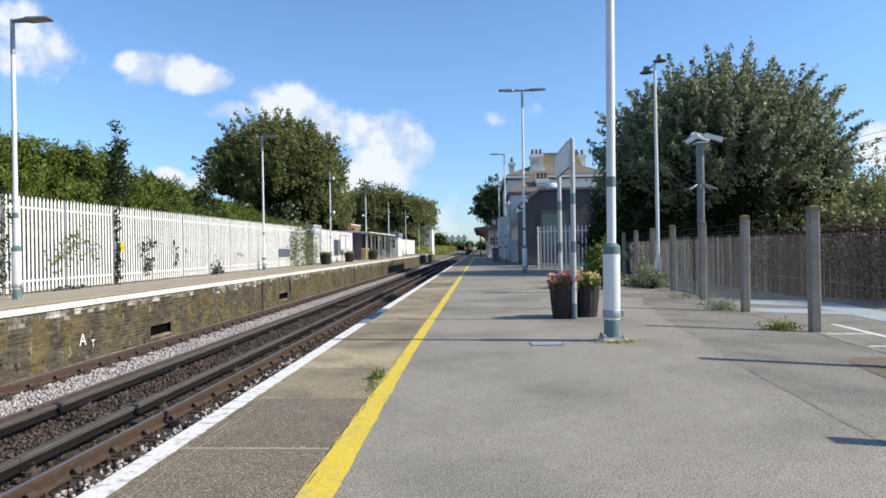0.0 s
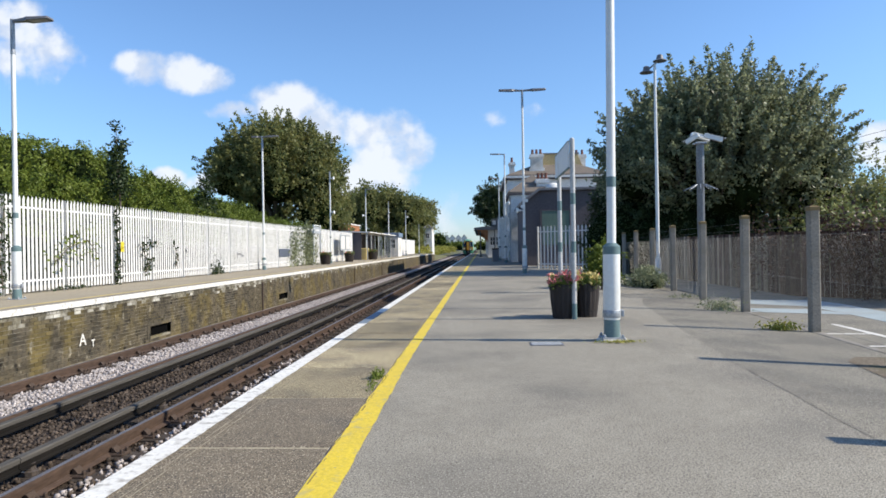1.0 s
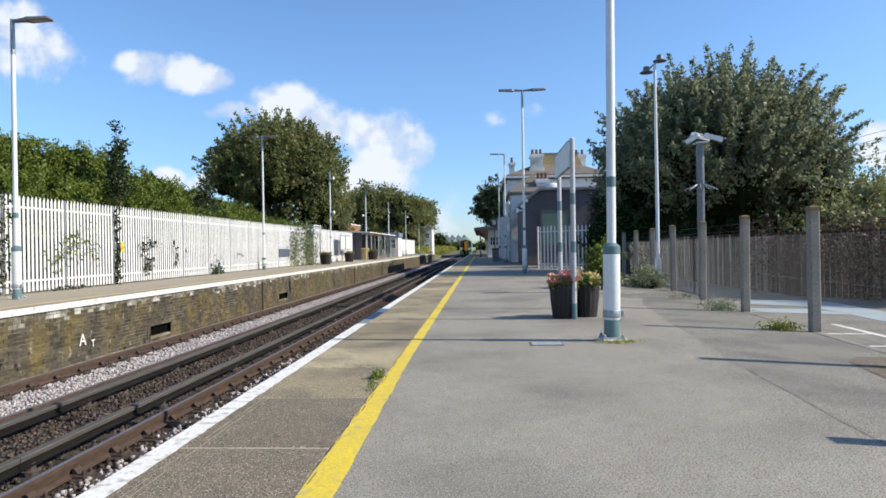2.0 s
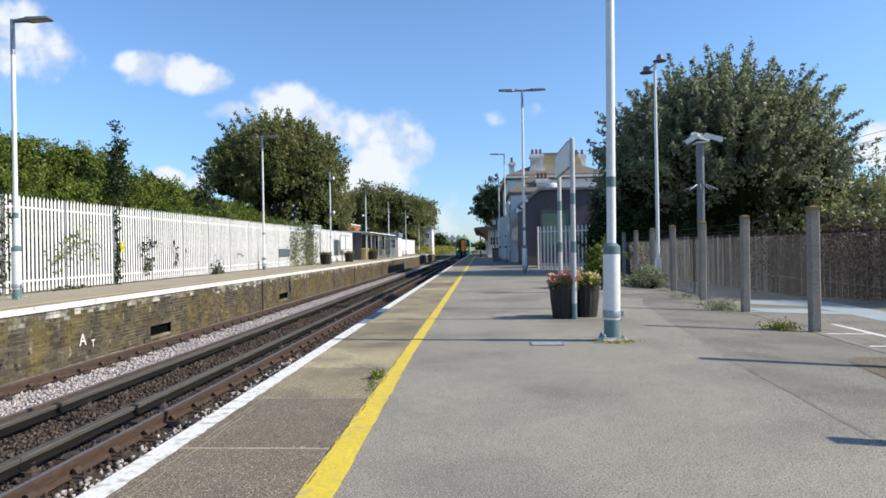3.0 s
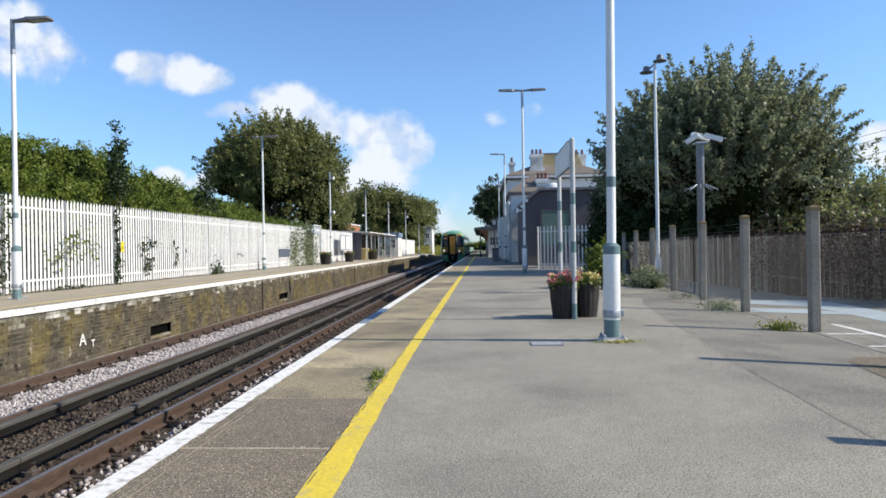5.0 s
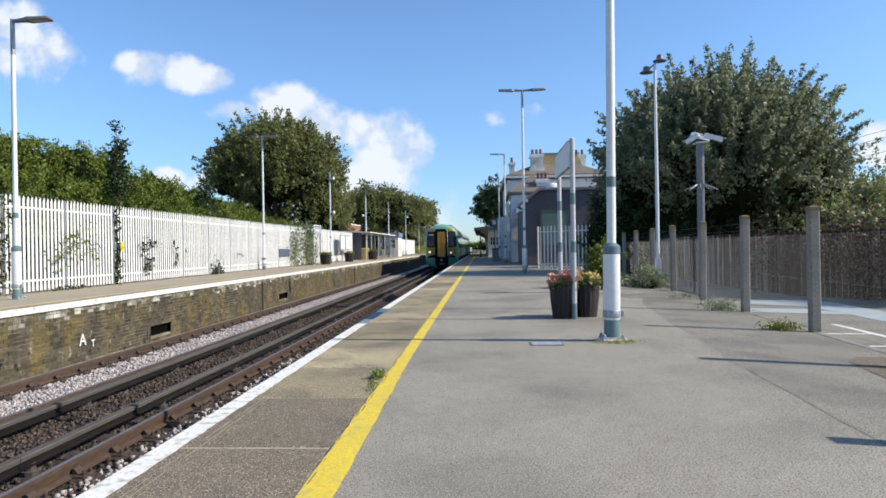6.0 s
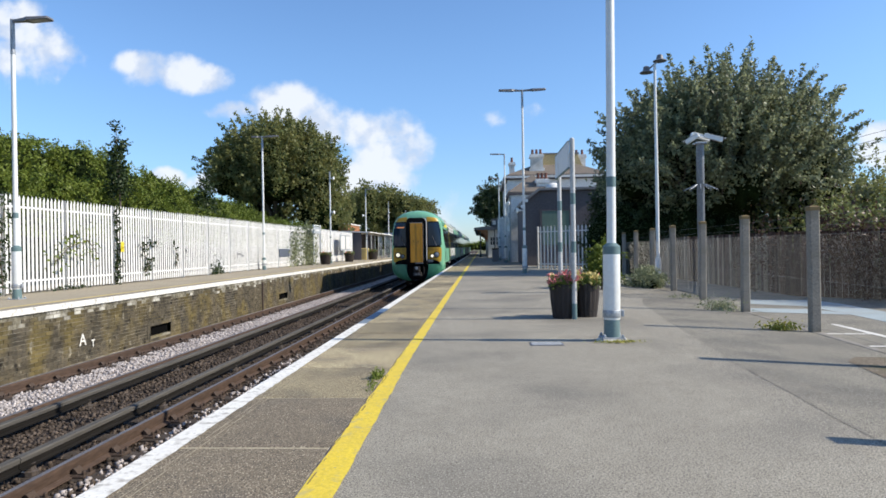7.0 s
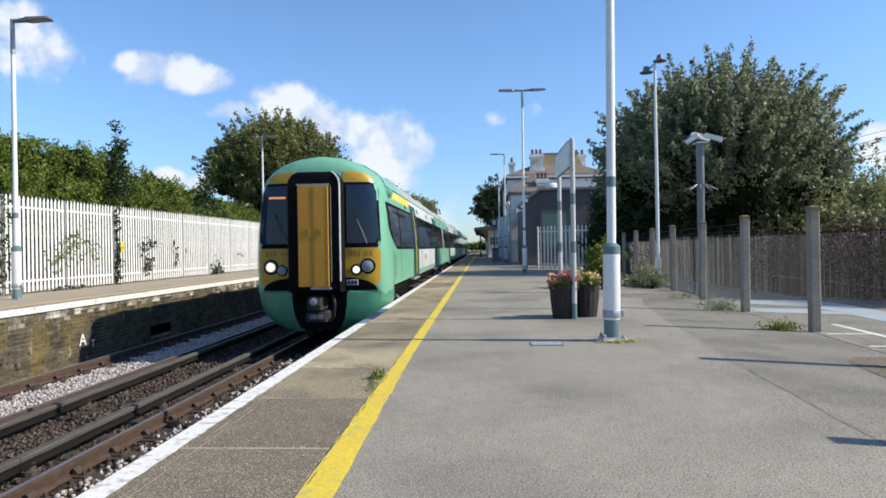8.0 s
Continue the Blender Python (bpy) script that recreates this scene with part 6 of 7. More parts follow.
def coach(parent, y0, y1, cab):
    """One coach: white body, mint ends, dark green doors; the leading coach has its cab built separately up to y0."""
    part("coach_body", Shape().loft([section(y0, low=1.28), section(y1, low=1.28)]), CREAM, parent, "white and green coach body", True)
    w = HALF
    shell = [(0.0, 3.98), (w - 0.95, 3.93), (w - 0.63, 3.82), (w - 0.39, 3.68), (w - 0.25, 3.53), (w - 0.19, 3.43), (w - 0.145, 3.43), (w - 0.215, 3.57), (w - 0.355, 3.725), (w - 0.60, 3.88), (w - 0.93, 3.99), (0.0, 4.04)]
    part("roof", Shape().prism(shell + [(-x, z) for x, z in reversed(shell[1:-1])], y0 + (2.6 if cab else 0.02), y1 - 0.02), ROOF_GREY, parent, "grey coach roof", True)
    if cab:
        part("cab_roof", Shape().prism(shell + [(-x, z) for x, z in reversed(shell[1:-1])], y0 + 0.01, y0 + 2.59), MINT, parent, "mint green roof behind the cab", True)
    for y in np.arange(y0 + 5.0, y1 - 2, 4.6):
        part("roof_unit", Shape().box(-0.6, float(y), 4.04, 0.6, float(y) + 1.8, 4.13, 0.05), ROOF_GREY, parent)
    doors = (6.05, 14.45) if cab else (y0 + 5.2, y0 + 13.5)
    spans = [(y0 + 0.25, doors[0] - 0.06), (doors[0] + 1.61, doors[1] - 0.06), (doors[1] + 1.61, y1 - 0.25)]
    for s in (1, -1):
        for d in doors:
            dd = part("door", body_side(s, d, d + 1.55, 1.30, 3.30, 0.008), DEEP_GREEN, parent, "dark green sliding doors")
            for q in (0.12, 0.86):
                part("door_window", body_side(s, d + q, d + q + 0.57, 2.06, 3.05, 0.011), COACH_GLASS, dd, "tinted door window")
            for q in (0.70, 0.80) if cab and d == doors[0] else ():
                part("door_edge", body_side(s, d + q, d + q + 0.05, 1.36, 3.15, 0.014), STRIPE_YELLOW, dd, "yellow door edge strip")
            part("step", Shape().box(s * (HALF - 0.03) - 0.05, d, 1.20, s * (HALF - 0.03) + 0.05, d + 1.55, 1.25), GALV, dd, "grey door step")
        for i, (a, b) in enumerate(spans):
            if i != 1:
                part("green_panel", body_side(s, y0 if (cab and i == 0) else a, b, 1.30, 3.42, 0.004), MINT, parent, "mint green body panel")
            if cab and i == 0:
                # cab side window sweeps down and back in a curve
                lead = lambda z: 1.30 + 0.06 * (3.06 - z) + 1.05 * (max(0.0, (2.62 - z) / 0.56)) ** 2.0
                part("window_band", body_side(s, lead, b - 0.02, 2.06, 3.06, 0.008), BLACK, parent, "dark swept window band")
                part("cab_window", body_side(s, lambda z: lead(z) + 0.18, 3.05, 2.13, 2.99, 0.011), COACH_GLASS, parent, "dark cab side window")
                part("saloon_window", body_side(s, 3.25, b - 0.12, 2.12, 3.0, 0.011), COACH_GLASS, parent, "tinted saloon window")
                part("class_stripe", body_side(s, 2.35, b + 0.0, 3.20, 3.39, 0.009), STRIPE_YELLOW, parent, "yellow stripe above the windows")
                part("vent_square", body_side(s, 4.75, 4.98, 3.10, 3.19, 0.010), UNDER, parent, "small dark vent")
                for yy in (1.83, 3.15):
                    part("panel_seam", body_side(s, yy, yy + 0.02, 1.34, 2.04, 0.007), DEEP_GREEN, parent)
                part("cab_door_handle", Shape().box(s * HALF - 0.02, 2.05, 1.45, s * HALF + 0.02, 2.09, 1.95), GALV, parent, "upright cab door handle")
                continue
            part("window_band", body_side(s, a, b, 2.05, 3.04, 0.008), BLACK, parent, "dark window band")
            n = max(1, round((b - a) / 1.7))
            step = (b - a) / n
            for k in range(n):
                part("saloon_window", body_side(s, a + k * step + 0.05, a + (k + 1) * step - 0.05, 2.10, 2.99, 0.011), COACH_GLASS, parent, "tinted saloon window")
                if k % 2 == 0:
                    part("vent_square", body_side(s, a + k * step + 0.5, a + k * step + 0.75, 3.14, 3.27, 0.010), UNDER, parent, "small dark vent")
            if i == 1:
                part("sill_stripe", body_side(s, a, b, 1.34, 1.46, 0.006), MINT, parent, "green lower stripe")
                part("body_crest", body_side(s, a + 2.2, a + 2.55, 1.72, 1.88, 0.009), DEEP_GREEN, parent, "small dark green emblem")
        part("sole_bar", Shape().box(s * (HALF - 0.20) - 0.03, y0 + 0.3, 1.08, s * (HALF - 0.20) + 0.03, y1 - 0.1, 1.279), BLACK, parent, "grimy sole bar under the body")
    part("underframe", Shape().box(-1.10, y0 + 4.2, 0.42, 1.10, y1 - 4.2, 0.95, 0.05).box(-1.12, y0 + 1.2, 0.86, 1.12, y1 - 0.2, 1.075), BLACK, parent, "dark underframe boxes")
    for k, y in enumerate(np.arange(y0 + 5.0, y1 - 5.5, 1.55)):
        w = (0.9, 1.2, 0.7, 1.05)[k % 4]
        for s in (1, -1):
            part("equipment_box", Shape().box(s * 1.11 if s > 0 else -1.29, float(y), 0.50 + 0.08 * (k % 3), 1.29 if s > 0 else -1.11, float(y) + w, 0.98 - 0.05 * (k % 2), 0.02), CHAIR if k % 2 else UNDER, parent, "grimy underfloor equipment box")
    for yb in (y0 + 2.6, y1 - 2.6):
        bg = part("bogie", Shape().box(-1.12, yb - 1.6, 0.42, -0.98, yb + 1.6, 0.66, 0.04).box(0.98, yb - 1.6, 0.42, 1.12, yb + 1.6, 0.66, 0.04).box(-0.98, yb - 0.2, 0.45, 0.98, yb + 0.2, 0.75), UNDER, parent, "dark grimy bogie frame")
        for sx in (-1.13, 1.13):
            part("damper", Shape().tube([((sx, yb - 0.5, 0.92), 0.05), ((sx, yb + 0.45, 0.72), 0.05)], 8), GALV, bg, "pale suspension damper")
            part("air_spring", Shape().tube([((sx * 0.85, yb, 0.75), 0.2), ((sx * 0.85, yb, 0.98), 0.2)], 12), BLACK, bg)
        for yy in (yb - 1.25, yb + 1.25):
            for sx in (-0.75, 0.75):
                part("wheel", Shape().tube([((sx - 0.07, yy, 0.42), 0.42), ((sx + 0.07, yy, 0.42), 0.42)], 24), CHAIR, bg, "steel wheel", True)
            for sx in (-1.14, 1.14):
                part("axle_box", Shape().box(sx - 0.06, yy - 0.17, 0.28, sx + 0.06, yy + 0.17, 0.56, 0.03), CHAIR, bg)


def train():
    t = thing("train", pose(-3.26, 13.15, RAIL_Z), "green and white electric multiple-unit train with yellow gangway door", "train")
    # rounded cab shell: the body outline drawn in ring by ring towards the face
    part("nose", Shape().loft([section(y, k, 0.05 * (1 - k)) for k, y in reversed(CAB_BOW[1:])]), MINT, t, "mint green rounded cab end", True)
    straight = lambda a, b, z0, z1: (lambda z: a + (b - a) * (z - z0) / (z1 - z0))

    def corners(a, b, z0, z1, r):
        """Outer edge line with rounded corners of radius r."""
        base = straight(a, b, z0, z1)
        return lambda z: base(z) - math.copysign(r - math.sqrt(max(0.0, r * r - max(0.0, r - min(z - z0, z1 - z)) ** 2)), a)

    inner = lambda s: (lambda z: s * 0.50)
    for s in (-1, 1):
        part("surround", face_plate(inner(s), corners(s * 1.25, s * 1.185, 2.11, 3.42, 0.07), 2.11, 3.42, 0.010), BLACK, t, "black windscreen surround", True)
        ws = part("windscreen", face_plate(lambda z: s * 0.57, corners(s * 1.215, s * 1.15, 2.20, 3.37, 0.08), 2.20, 3.37, 0.020), SCREEN_GLASS, t, "dark windscreen glass, reflected sky blue in its tint", True)
        wy = cab_y(0.7, 2.3) - 0.045
        part("wiper", Shape().tube([((s * 0.80 + 0.18, wy, 2.19), 0.011), ((s * 0.80 + 0.10, wy, 2.40), 0.009), ((s * 0.80 - 0.02, wy, 2.68), 0.007)], 6), GALV_DARK, ws, "thin grey wiper arm")
        part("wiper_blade", Shape().tube([((s * 0.80 - 0.08, wy + 0.01, 2.82), 0.007), ((s * 0.80 + 0.06, wy + 0.01, 2.42), 0.007)], 5), BLACK, ws)
        brow_edge = lambda z: s * (0.50 + 0.70 * math.sqrt(max(0.0, 1 - ((z - 3.43) / 0.225) ** 2)))
        part("brow", face_plate(inner(s), brow_edge, 3.43, 3.65, 0.008), FACE_YELLOW, t, "yellow brow panel", True)
        part("lamp_panel", face_plate(inner(s), corners(s * 1.22, s * 1.245, 1.36, 2.105, 0.06), 1.36, 2.105, 0.010), FACE_YELLOW, t, "yellow lamp panel", True)
        for k in range(6):
            if k != 3:
                part("unit_number", face_plate(lambda z, k=k: s * 0.86 - 0.225 + k * 0.08, lambda z, k=k: s * 0.86 - 0.18 + k * 0.08, 1.95, 2.05, 0.016, 0.008, 1, 1), RIB, t, "small dark number bar")
        hump = lambda z: s * (0.50 + 0.66 * math.sqrt(max(0.0, 1 - (max(0.0, z - 1.26) / 0.255) ** 2)))
        part("bumper", face_plate(inner(s), hump, 1.255, 1.51, 0.020, 0.05), BLACK, t, "black curved bumper panel", True)
        lit = s < 0
        y_big, y_small = cab_y(0.985, 1.735), cab_y(0.755, 1.665)
        for x, y, z, r, m, lab in ((s * 0.985, y_big, 1.735, 0.155, HEADLIGHT if lit else HEADLIGHT_DIM, "outer headlamp"), (s * 0.755, y_small, 1.665, 0.115, HEADLIGHT_DIM if lit else HEADLIGHT, "inner headlamp")):
            lp = part("headlamp", Shape().tube([((x, y + 0.06, z), r), ((x, y - 0.022, z), r), ((x, y - 0.035, z), r * 0.86)], 24), BLACK, t, "black round headlamp bezel", True)
            part("lamp_rim", Shape().tube([((x, y - 0.03, z), r * 0.76), ((x, y - 0.044, z), r * 0.74), ((x, y - 0.046, z), r * 0.60)], 22), GALV, lp, "bright metal lamp rim", True)
            part("lamp_glass", Shape().tube([((x, y - 0.04, z), r * 0.62), ((x, y - 0.05, z), r * 0.56), ((x, y - 0.058, z), r * 0.28)], 18), m, lp, lab, True)
        rings = (((0.56, 0.75, 1.245), (0.96, 0.79, 1.245), (1.22, 0.88, 1.245), (1.34, 1.12, 1.245), (1.366, 1.80, 1.245), (1.20, 1.80, 1.245), (0.56, 0.9, 1.245)),
                 ((0.56, 0.73, 1.22), (0.98, 0.77, 1.22), (1.245, 0.86, 1.22), (1.355, 1.12, 1.22), (1.376, 1.80, 1.22), (1.20, 1.80, 1.22), (0.56, 0.9, 1.22)),
                 ((0.55, 0.73, 0.95), (0.95, 0.77, 0.95), (1.20, 0.88, 0.95), (1.335, 1.15, 0.98), (1.365, 1.78, 1.02), (1.20, 1.78, 1.02), (0.55, 0.9, 0.95)),
                 ((0.50, 0.75, 0.68), (0.84, 0.80, 0.68), (1.09, 0.94, 0.70), (1.27, 1.22, 0.76), (1.32, 1.74, 0.86), (1.18, 1.74, 0.86), (0.50, 0.92, 0.68)),
                 ((0.40, 0.80, 0.50), (0.70, 0.86, 0.50), (0.94, 1.02, 0.54), (1.15, 1.32, 0.62), (1.23, 1.70, 0.76), (1.15, 1.70, 0.76), (0.40, 0.96, 0.50)),
                 ((0.30, 0.88, 0.42), (0.52, 0.94, 0.42), (0.78, 1.10, 0.46), (1.02, 1.40, 0.55), (1.15, 1.66, 0.72), (1.11, 1.66, 0.72), (0.30, 1.0, 0.42)))
        part("skirt", Shape().loft([[(s * x, y, z) for x, y, z in ring_pts] for ring_pts in rings]), SKIRT_GREEN, t, "deep green rounded lower skirt", True)
        part("mirror_camera", Shape().loft([[(s * (1.24 + dx * k), 1.95 + y, 3.30 + dz * k) for dx, dz in ((-0.06, -0.12), (0.08, -0.10), (0.11, 0.0), (0.07, 0.11), (-0.06, 0.12))] for y, k in ((-0.12, 0.4), (-0.08, 0.9), (0.05, 1.0), (0.16, 0.7))]), MINT, t, "small green camera pod", True)
    # gangway
    arch = [(-0.53, 1.24), (0.53, 1.24), (0.53, 3.38), (0.50, 3.48), (0.43, 3.57), (0.33, 3.61), (-0.33, 3.61), (-0.43, 3.57), (-0.50, 3.48), (-0.53, 3.38)]
    g = part("gangway", Shape().loft([[(x * k, y, 2.42 + (z - 2.42) * k) for x, z in arch] for y, k in ((0.85, 1.0), (0.44, 1.0), (0.37, 0.985), (0.34, 0.95))]), BLACK, t, "black gangway surround", True)
    part("gangway_bar", Shape().tube([((0.515, 0.335, 1.46), 0.017), ((0.515, 0.335, 3.36), 0.017), ((0.49, 0.335, 3.47), 0.017), ((0.42, 0.345, 3.56), 0.014), ((0.36, 0.37, 3.595), 0.014)], 8), WHITE_TRIM, g, "pale handrail along the gangway", True)
    d = part("gangway_door", Shape().box(-0.30, 0.28, 1.36, 0.30, 0.35, 3.33, 0.008), DOOR_YELLOW, t, "orange-yellow gangway door")
    for x in (-0.12, 0.12):
        part("door_catch", Shape().box(x - 0.045, 0.268, 2.36, x + 0.045, 0.28, 2.48, 0.004), RIB, d)
    for x in (-0.285, -0.02, 0.02, 0.285):
        part("door_rib", Shape().box(x - 0.006, 0.275, 1.40, x + 0.006, 0.281, 3.29), RIB, d, "shallow upright rib")
    part("grab_rail", Shape().tube([((0.345, 0.31, 1.45), 0.010), ((0.345, 0.31, 3.32), 0.010)], 6), GALV_DARK, t, "thin grey grab rail")
    part("door_head", Shape().box(-0.32, 0.285, 3.335, 0.32, 0.345, 3.36), GALV, t, "worn metal door head")
    part("door_sill", Shape().box(-0.06, 0.27, 1.30, 0.34, 0.345, 1.345, 0.01), GALV_DARK, t, "worn metal door sill")
    part("roof_hatch", Shape().box(-0.16, 0.90, 3.79, 0.16, 1.25, 3.90, 0.03), SKIRT_GREEN, t, "dull green horn cover")
    cy = cab_y(0.64, 1.4)
    cp2 = part("corridor_plate", Shape().box(0.55, cy - 0.045, 1.36, 0.79, cy - 0.022, 1.47, 0.006), GREY_FRAME, t, "grey plate with dark characters")
    for k in range(3):
        part("character_bar", Shape().box(0.585 + k * 0.065, cy - 0.049, 1.385, 0.625 + k * 0.065, cy - 0.0455, 1.445), BLACK, cp2)
    hy = cab_y(-0.85, 3.15) - 0.03
    part("headcode", Shape().box(-1.00, hy, 3.11, -0.66, hy + 0.012, 3.15), DISPLAY, t, "orange destination display")
    part("coupler_housing", Shape().loft([[(x * k, y, 0.88 + (z - 0.88) * k) for x, z in ((-0.53, 1.26), (0.53, 1.26), (0.54, 0.80), (0.44, 0.56), (0.28, 0.46), (-0.28, 0.46), (-0.44, 0.56), (-0.54, 0.80))] for y, k in ((0.80, 1.0), (1.6, 0.98))]), BLACK, t, "black coupler recess")
    cp = part("coupler", Shape().box(-0.15, 0.30, 0.90, 0.15, 0.95, 1.16, 0.04).tube([((0, 0.24, 1.05), 0.10), ((0, 0.5, 1.05), 0.12)], 14), UNDER, t, "dark grimy automatic coupler")
    part("coupler_ring", Shape().tube([((0.0, 0.232, 1.07), 0.075), ((0.0, 0.215, 1.07), 0.075), ((0.0, 0.208, 1.07), 0.045)], 16), GALV, cp, "bright metal coupler ring", True)
    part("coupler_box", Shape().box(-0.20, 0.40, 0.66, 0.22, 0.85, 0.86, 0.03), UNDER, cp, "electrical connector box")
    part("connector_face", Shape().box(-0.12, 0.385, 0.72, 0.02, 0.40, 0.81, 0.006).box(0.04, 0.385, 0.72, 0.16, 0.40, 0.81, 0.006), GALV_DARK, cp, "worn grey connector faces")
    part("hose", Shape().tube([((0.30, 0.62, 1.18), 0.03), ((0.37, 0.45, 1.02), 0.03), ((0.34, 0.5, 0.78), 0.03), ((0.24, 0.6, 0.66), 0.03)], 8), UNDER, cp, "", True)
    y = CAB_END
    for i in range(4):
        coach(t, y, y + (18.9 if i == 0 else 19.9), i == 0)
        y += 18.9 if i == 0 else 19.9
        if i < 3:
            part("gangway_bellows", Shape().box(-0.6, y - 0.01, 1.1, 0.6, y + 0.51, 3.5), BLACK, t, "black gangway bellows")
        y += 0.5
    return t


# ---------------------------------------------------------------- building the place
ground()
near_platform()
painted_lines()
far_platform()
ballast()
far_wall()
track("near_track", (-2.70, -4.17), -4.60, "near railway track with conductor rail", (-4.17,))
track("far_track", (-6.13, -7.60), -5.71, "far railway track with conductor rail", (-6.13, -7.60))
car_park()
station_house()
canopy_building()
lamps()
twin_flood()
cctv_mast()
name_board()
planter((1.27, 10.50, 0), 1, ((PETAL_RED, 50), (PETAL_YELLOW, 6)), "dark wooden tub planted with pink and red flowers")
planter((1.64, 10.70, 0), 2, ((PETAL_YELLOW, 55), (PETAL_RED, 12)), "dark wooden tub planted with yellow and cream flowers")
for y, s in ((43.6, 1.3), (51.5, 1.3), (60.5, 1.5)):
    far_tub = planter((-10.3 if y < 60 else -9.9, y, FAR_Z), int(y), ((PETAL_RED, 8),), "dark tub with green foliage on the far platform", s)
    far_tub.scale = (1.35, 1.35, 0.95)
drain = thing("drain_cover", (0.73, 7.70, 0.001), "small grey metal drain cover in the asphalt", "drain cover")
part("frame", Shape().box(-0.19, -0.12, 0.0, 0.19, 0.12, 0.006, 0.003), LAMP_DARK, drain)
for i in range(5):
    part("bar", Shape().box(-0.17, -0.095 + i * 0.042, 0.0062, 0.17, -0.072 + i * 0.042, 0.012), POST_GREY, drain)
bin_thing = thing("litter_bin", (1.05, 50.2, 0), "dark grey litter bin on the platform", "litter bin")
part("body", Shape().box(-0.25, -0.25, 0.0, 0.25, 0.25, 0.92, 0.03), LAMP_DARK, bin_thing)
part("lid", Shape().box(-0.28, -0.28, 0.925, 0.28, 0.28, 1.02, 0.04), BLACK, bin_thing, "black lid")
chain_fence()
board_fence()
far_shelter()
far_signs()
far_houses()
for k, (za, zb) in enumerate(((9.0, 13.6), (8.4, 13.0), (7.3, 11.6))):
    solo("overhead_cable", Shape().tube([((28.0 + 17.0 * q, 60.0, za + (zb - za) * q - 0.9 * q * (1 - q)), 0.022) for q in (0, 0.2, 0.4, 0.6, 0.8, 1.0)], 5), LAMP_DARK, "thin dark overhead cable beyond the car park", "cable", "overhead cables")
palisade("palisade_fence", (FENCE_X, 10.4, FAR_Z), 0, 20, 2.38, 2.45, "tall white steel palisade fence along the far platform", 280)
palisade("palisade_fence", (FENCE_X, 84.0, FAR_Z), 0, 12, 2.38, 2.3, "white palisade fence beyond the far shelter", 0)
palisade("palisade_fence", (5.9, 31.2, SIDE_Z), 44, 2, 2.15, 2.25, "short white palisade fence beside the annex", 40, pitch=0.24)

tree((9.95, 28.2, -0.2), lobes((0.0, 0, 4.15), (4.85, 2.9, 4.1), 14, 9, 0.30) + ((0.3, 0, 6.0, 2.0, 1.6, 1.4), (3.2, -0.4, 3.3, 1.8, 1.8, 1.7)), LEAF_TREE, 41,
     "large dark green bushy tree behind the board fence", 0.3, 2.5, 0.165, 4200, 16, 0.95, 0.7, 0.64, sprigs=560, reach=1.95, plume=95, foot_at=(0.86, 1.14))
# added shrubs: their dark leaf colour stands for deep shade below the crown
tree((9.6, 28.0, -0.2), ((-3.6, 0, 1.2, 1.9, 1.2, 1.9), (-1.6, 0, 1.4, 2.2, 1.2, 2.1), (0.8, 0, 1.2, 2.2, 1.2, 1.9), (3.0, 0, 0.8, 1.8, 1.2, 1.3)), LEAF_DARK, 49, "dark shrubs added for the shade of the tree's lower crown", 0.08, 0.8, 0.13, 1300, 16, 0.5, name="shrub", core=0.8)
tree((7.3, 36.0, -0.2), ((0, 0, 1.9, 1.7, 1.2, 2.2), (0.3, 0, 3.7, 1.6, 1.2, 1.6), (-0.7, 0, 0.9, 1.4, 1.1, 1.2)), LEAF_DARK, 50, "dark tall shrub behind the short palisade fence", 0.08, 1.5, 0.16, 800, 16, 0.6, name="shrub", core=0.72)
tree((15.4, 28.4, -0.2), ((0, 0, 1.9, 2.4, 2.1, 2.0), (-2.3, -0.9, 1.4, 2.2, 1.9, 1.7), (2.6, 0, 1.3, 2.4, 2.0, 1.5)), LEAF_SHRUB, 75, "broad yellow-green shrub beside the dark tree", 0.12, 1.2, 0.15, 2100, 20, 0.9, name="shrub", core=0.66, sprigs=60, reach=1.0)
tree((37.6, 60.0, -0.2), ((0, 0, 4.6, 2.0, 2.0, 3.6), (0.4, 0, 2.2, 2.4, 2.2, 2.0)), LEAF_DARK, 76, "dark distant tree beyond the car park", 0.2, 2.0, 0.3, 700, 14, 0.9)
tree((-20.5, 66, 0), lobes((0.0, 0, 8.2), (6.9, 6.2, 5.7), 17, 5) + ((4.4, 0, 4.6, 3.6, 4.0, 3.2), (-2.4, 0, 4.2, 2.8, 3.6, 2.6)), LEAF_AUTUMN, 42,
     "large rounded maple tree with browning leaves", 0.4, 4.5, 0.32, 4800, 14, 0.95, 0.45, 0.58, sprigs=240, reach=2.3, plume=60, foot_at=(0.95, 1.2))
tree((-20.0, 128, 0), lobes((-0.4, 0, 8.2), (5.6, 5, 5.6), 10, 3) + lobes((5.2, 0, 7.2), (4.6, 4.5, 4.8), 8, 4) + ((-4.8, 0, 8.0, 3.8, 4.0, 4.8), (-1.0, -2, 3.2, 4.6, 3.6, 3.0), (5.0, -2, 3.0, 4.4, 3.6, 2.8)), LEAF_AUTUMN, 43, "broad tree with browning leaves behind the shelter", 0.4, 4.5, 0.5, 3000, 12, 1.2, core=0.6)
tree((-12.6, 139, 0), ((0, 0, 7.0, 3.2, 3.2, 4.2), (-2.0, 0, 5.0, 3.2, 3.2, 3.4)), LEAF_AUTUMN, 44, "tree with browning leaves by the line", 0.3, 4, 0.5, 900, 12, 1.4)
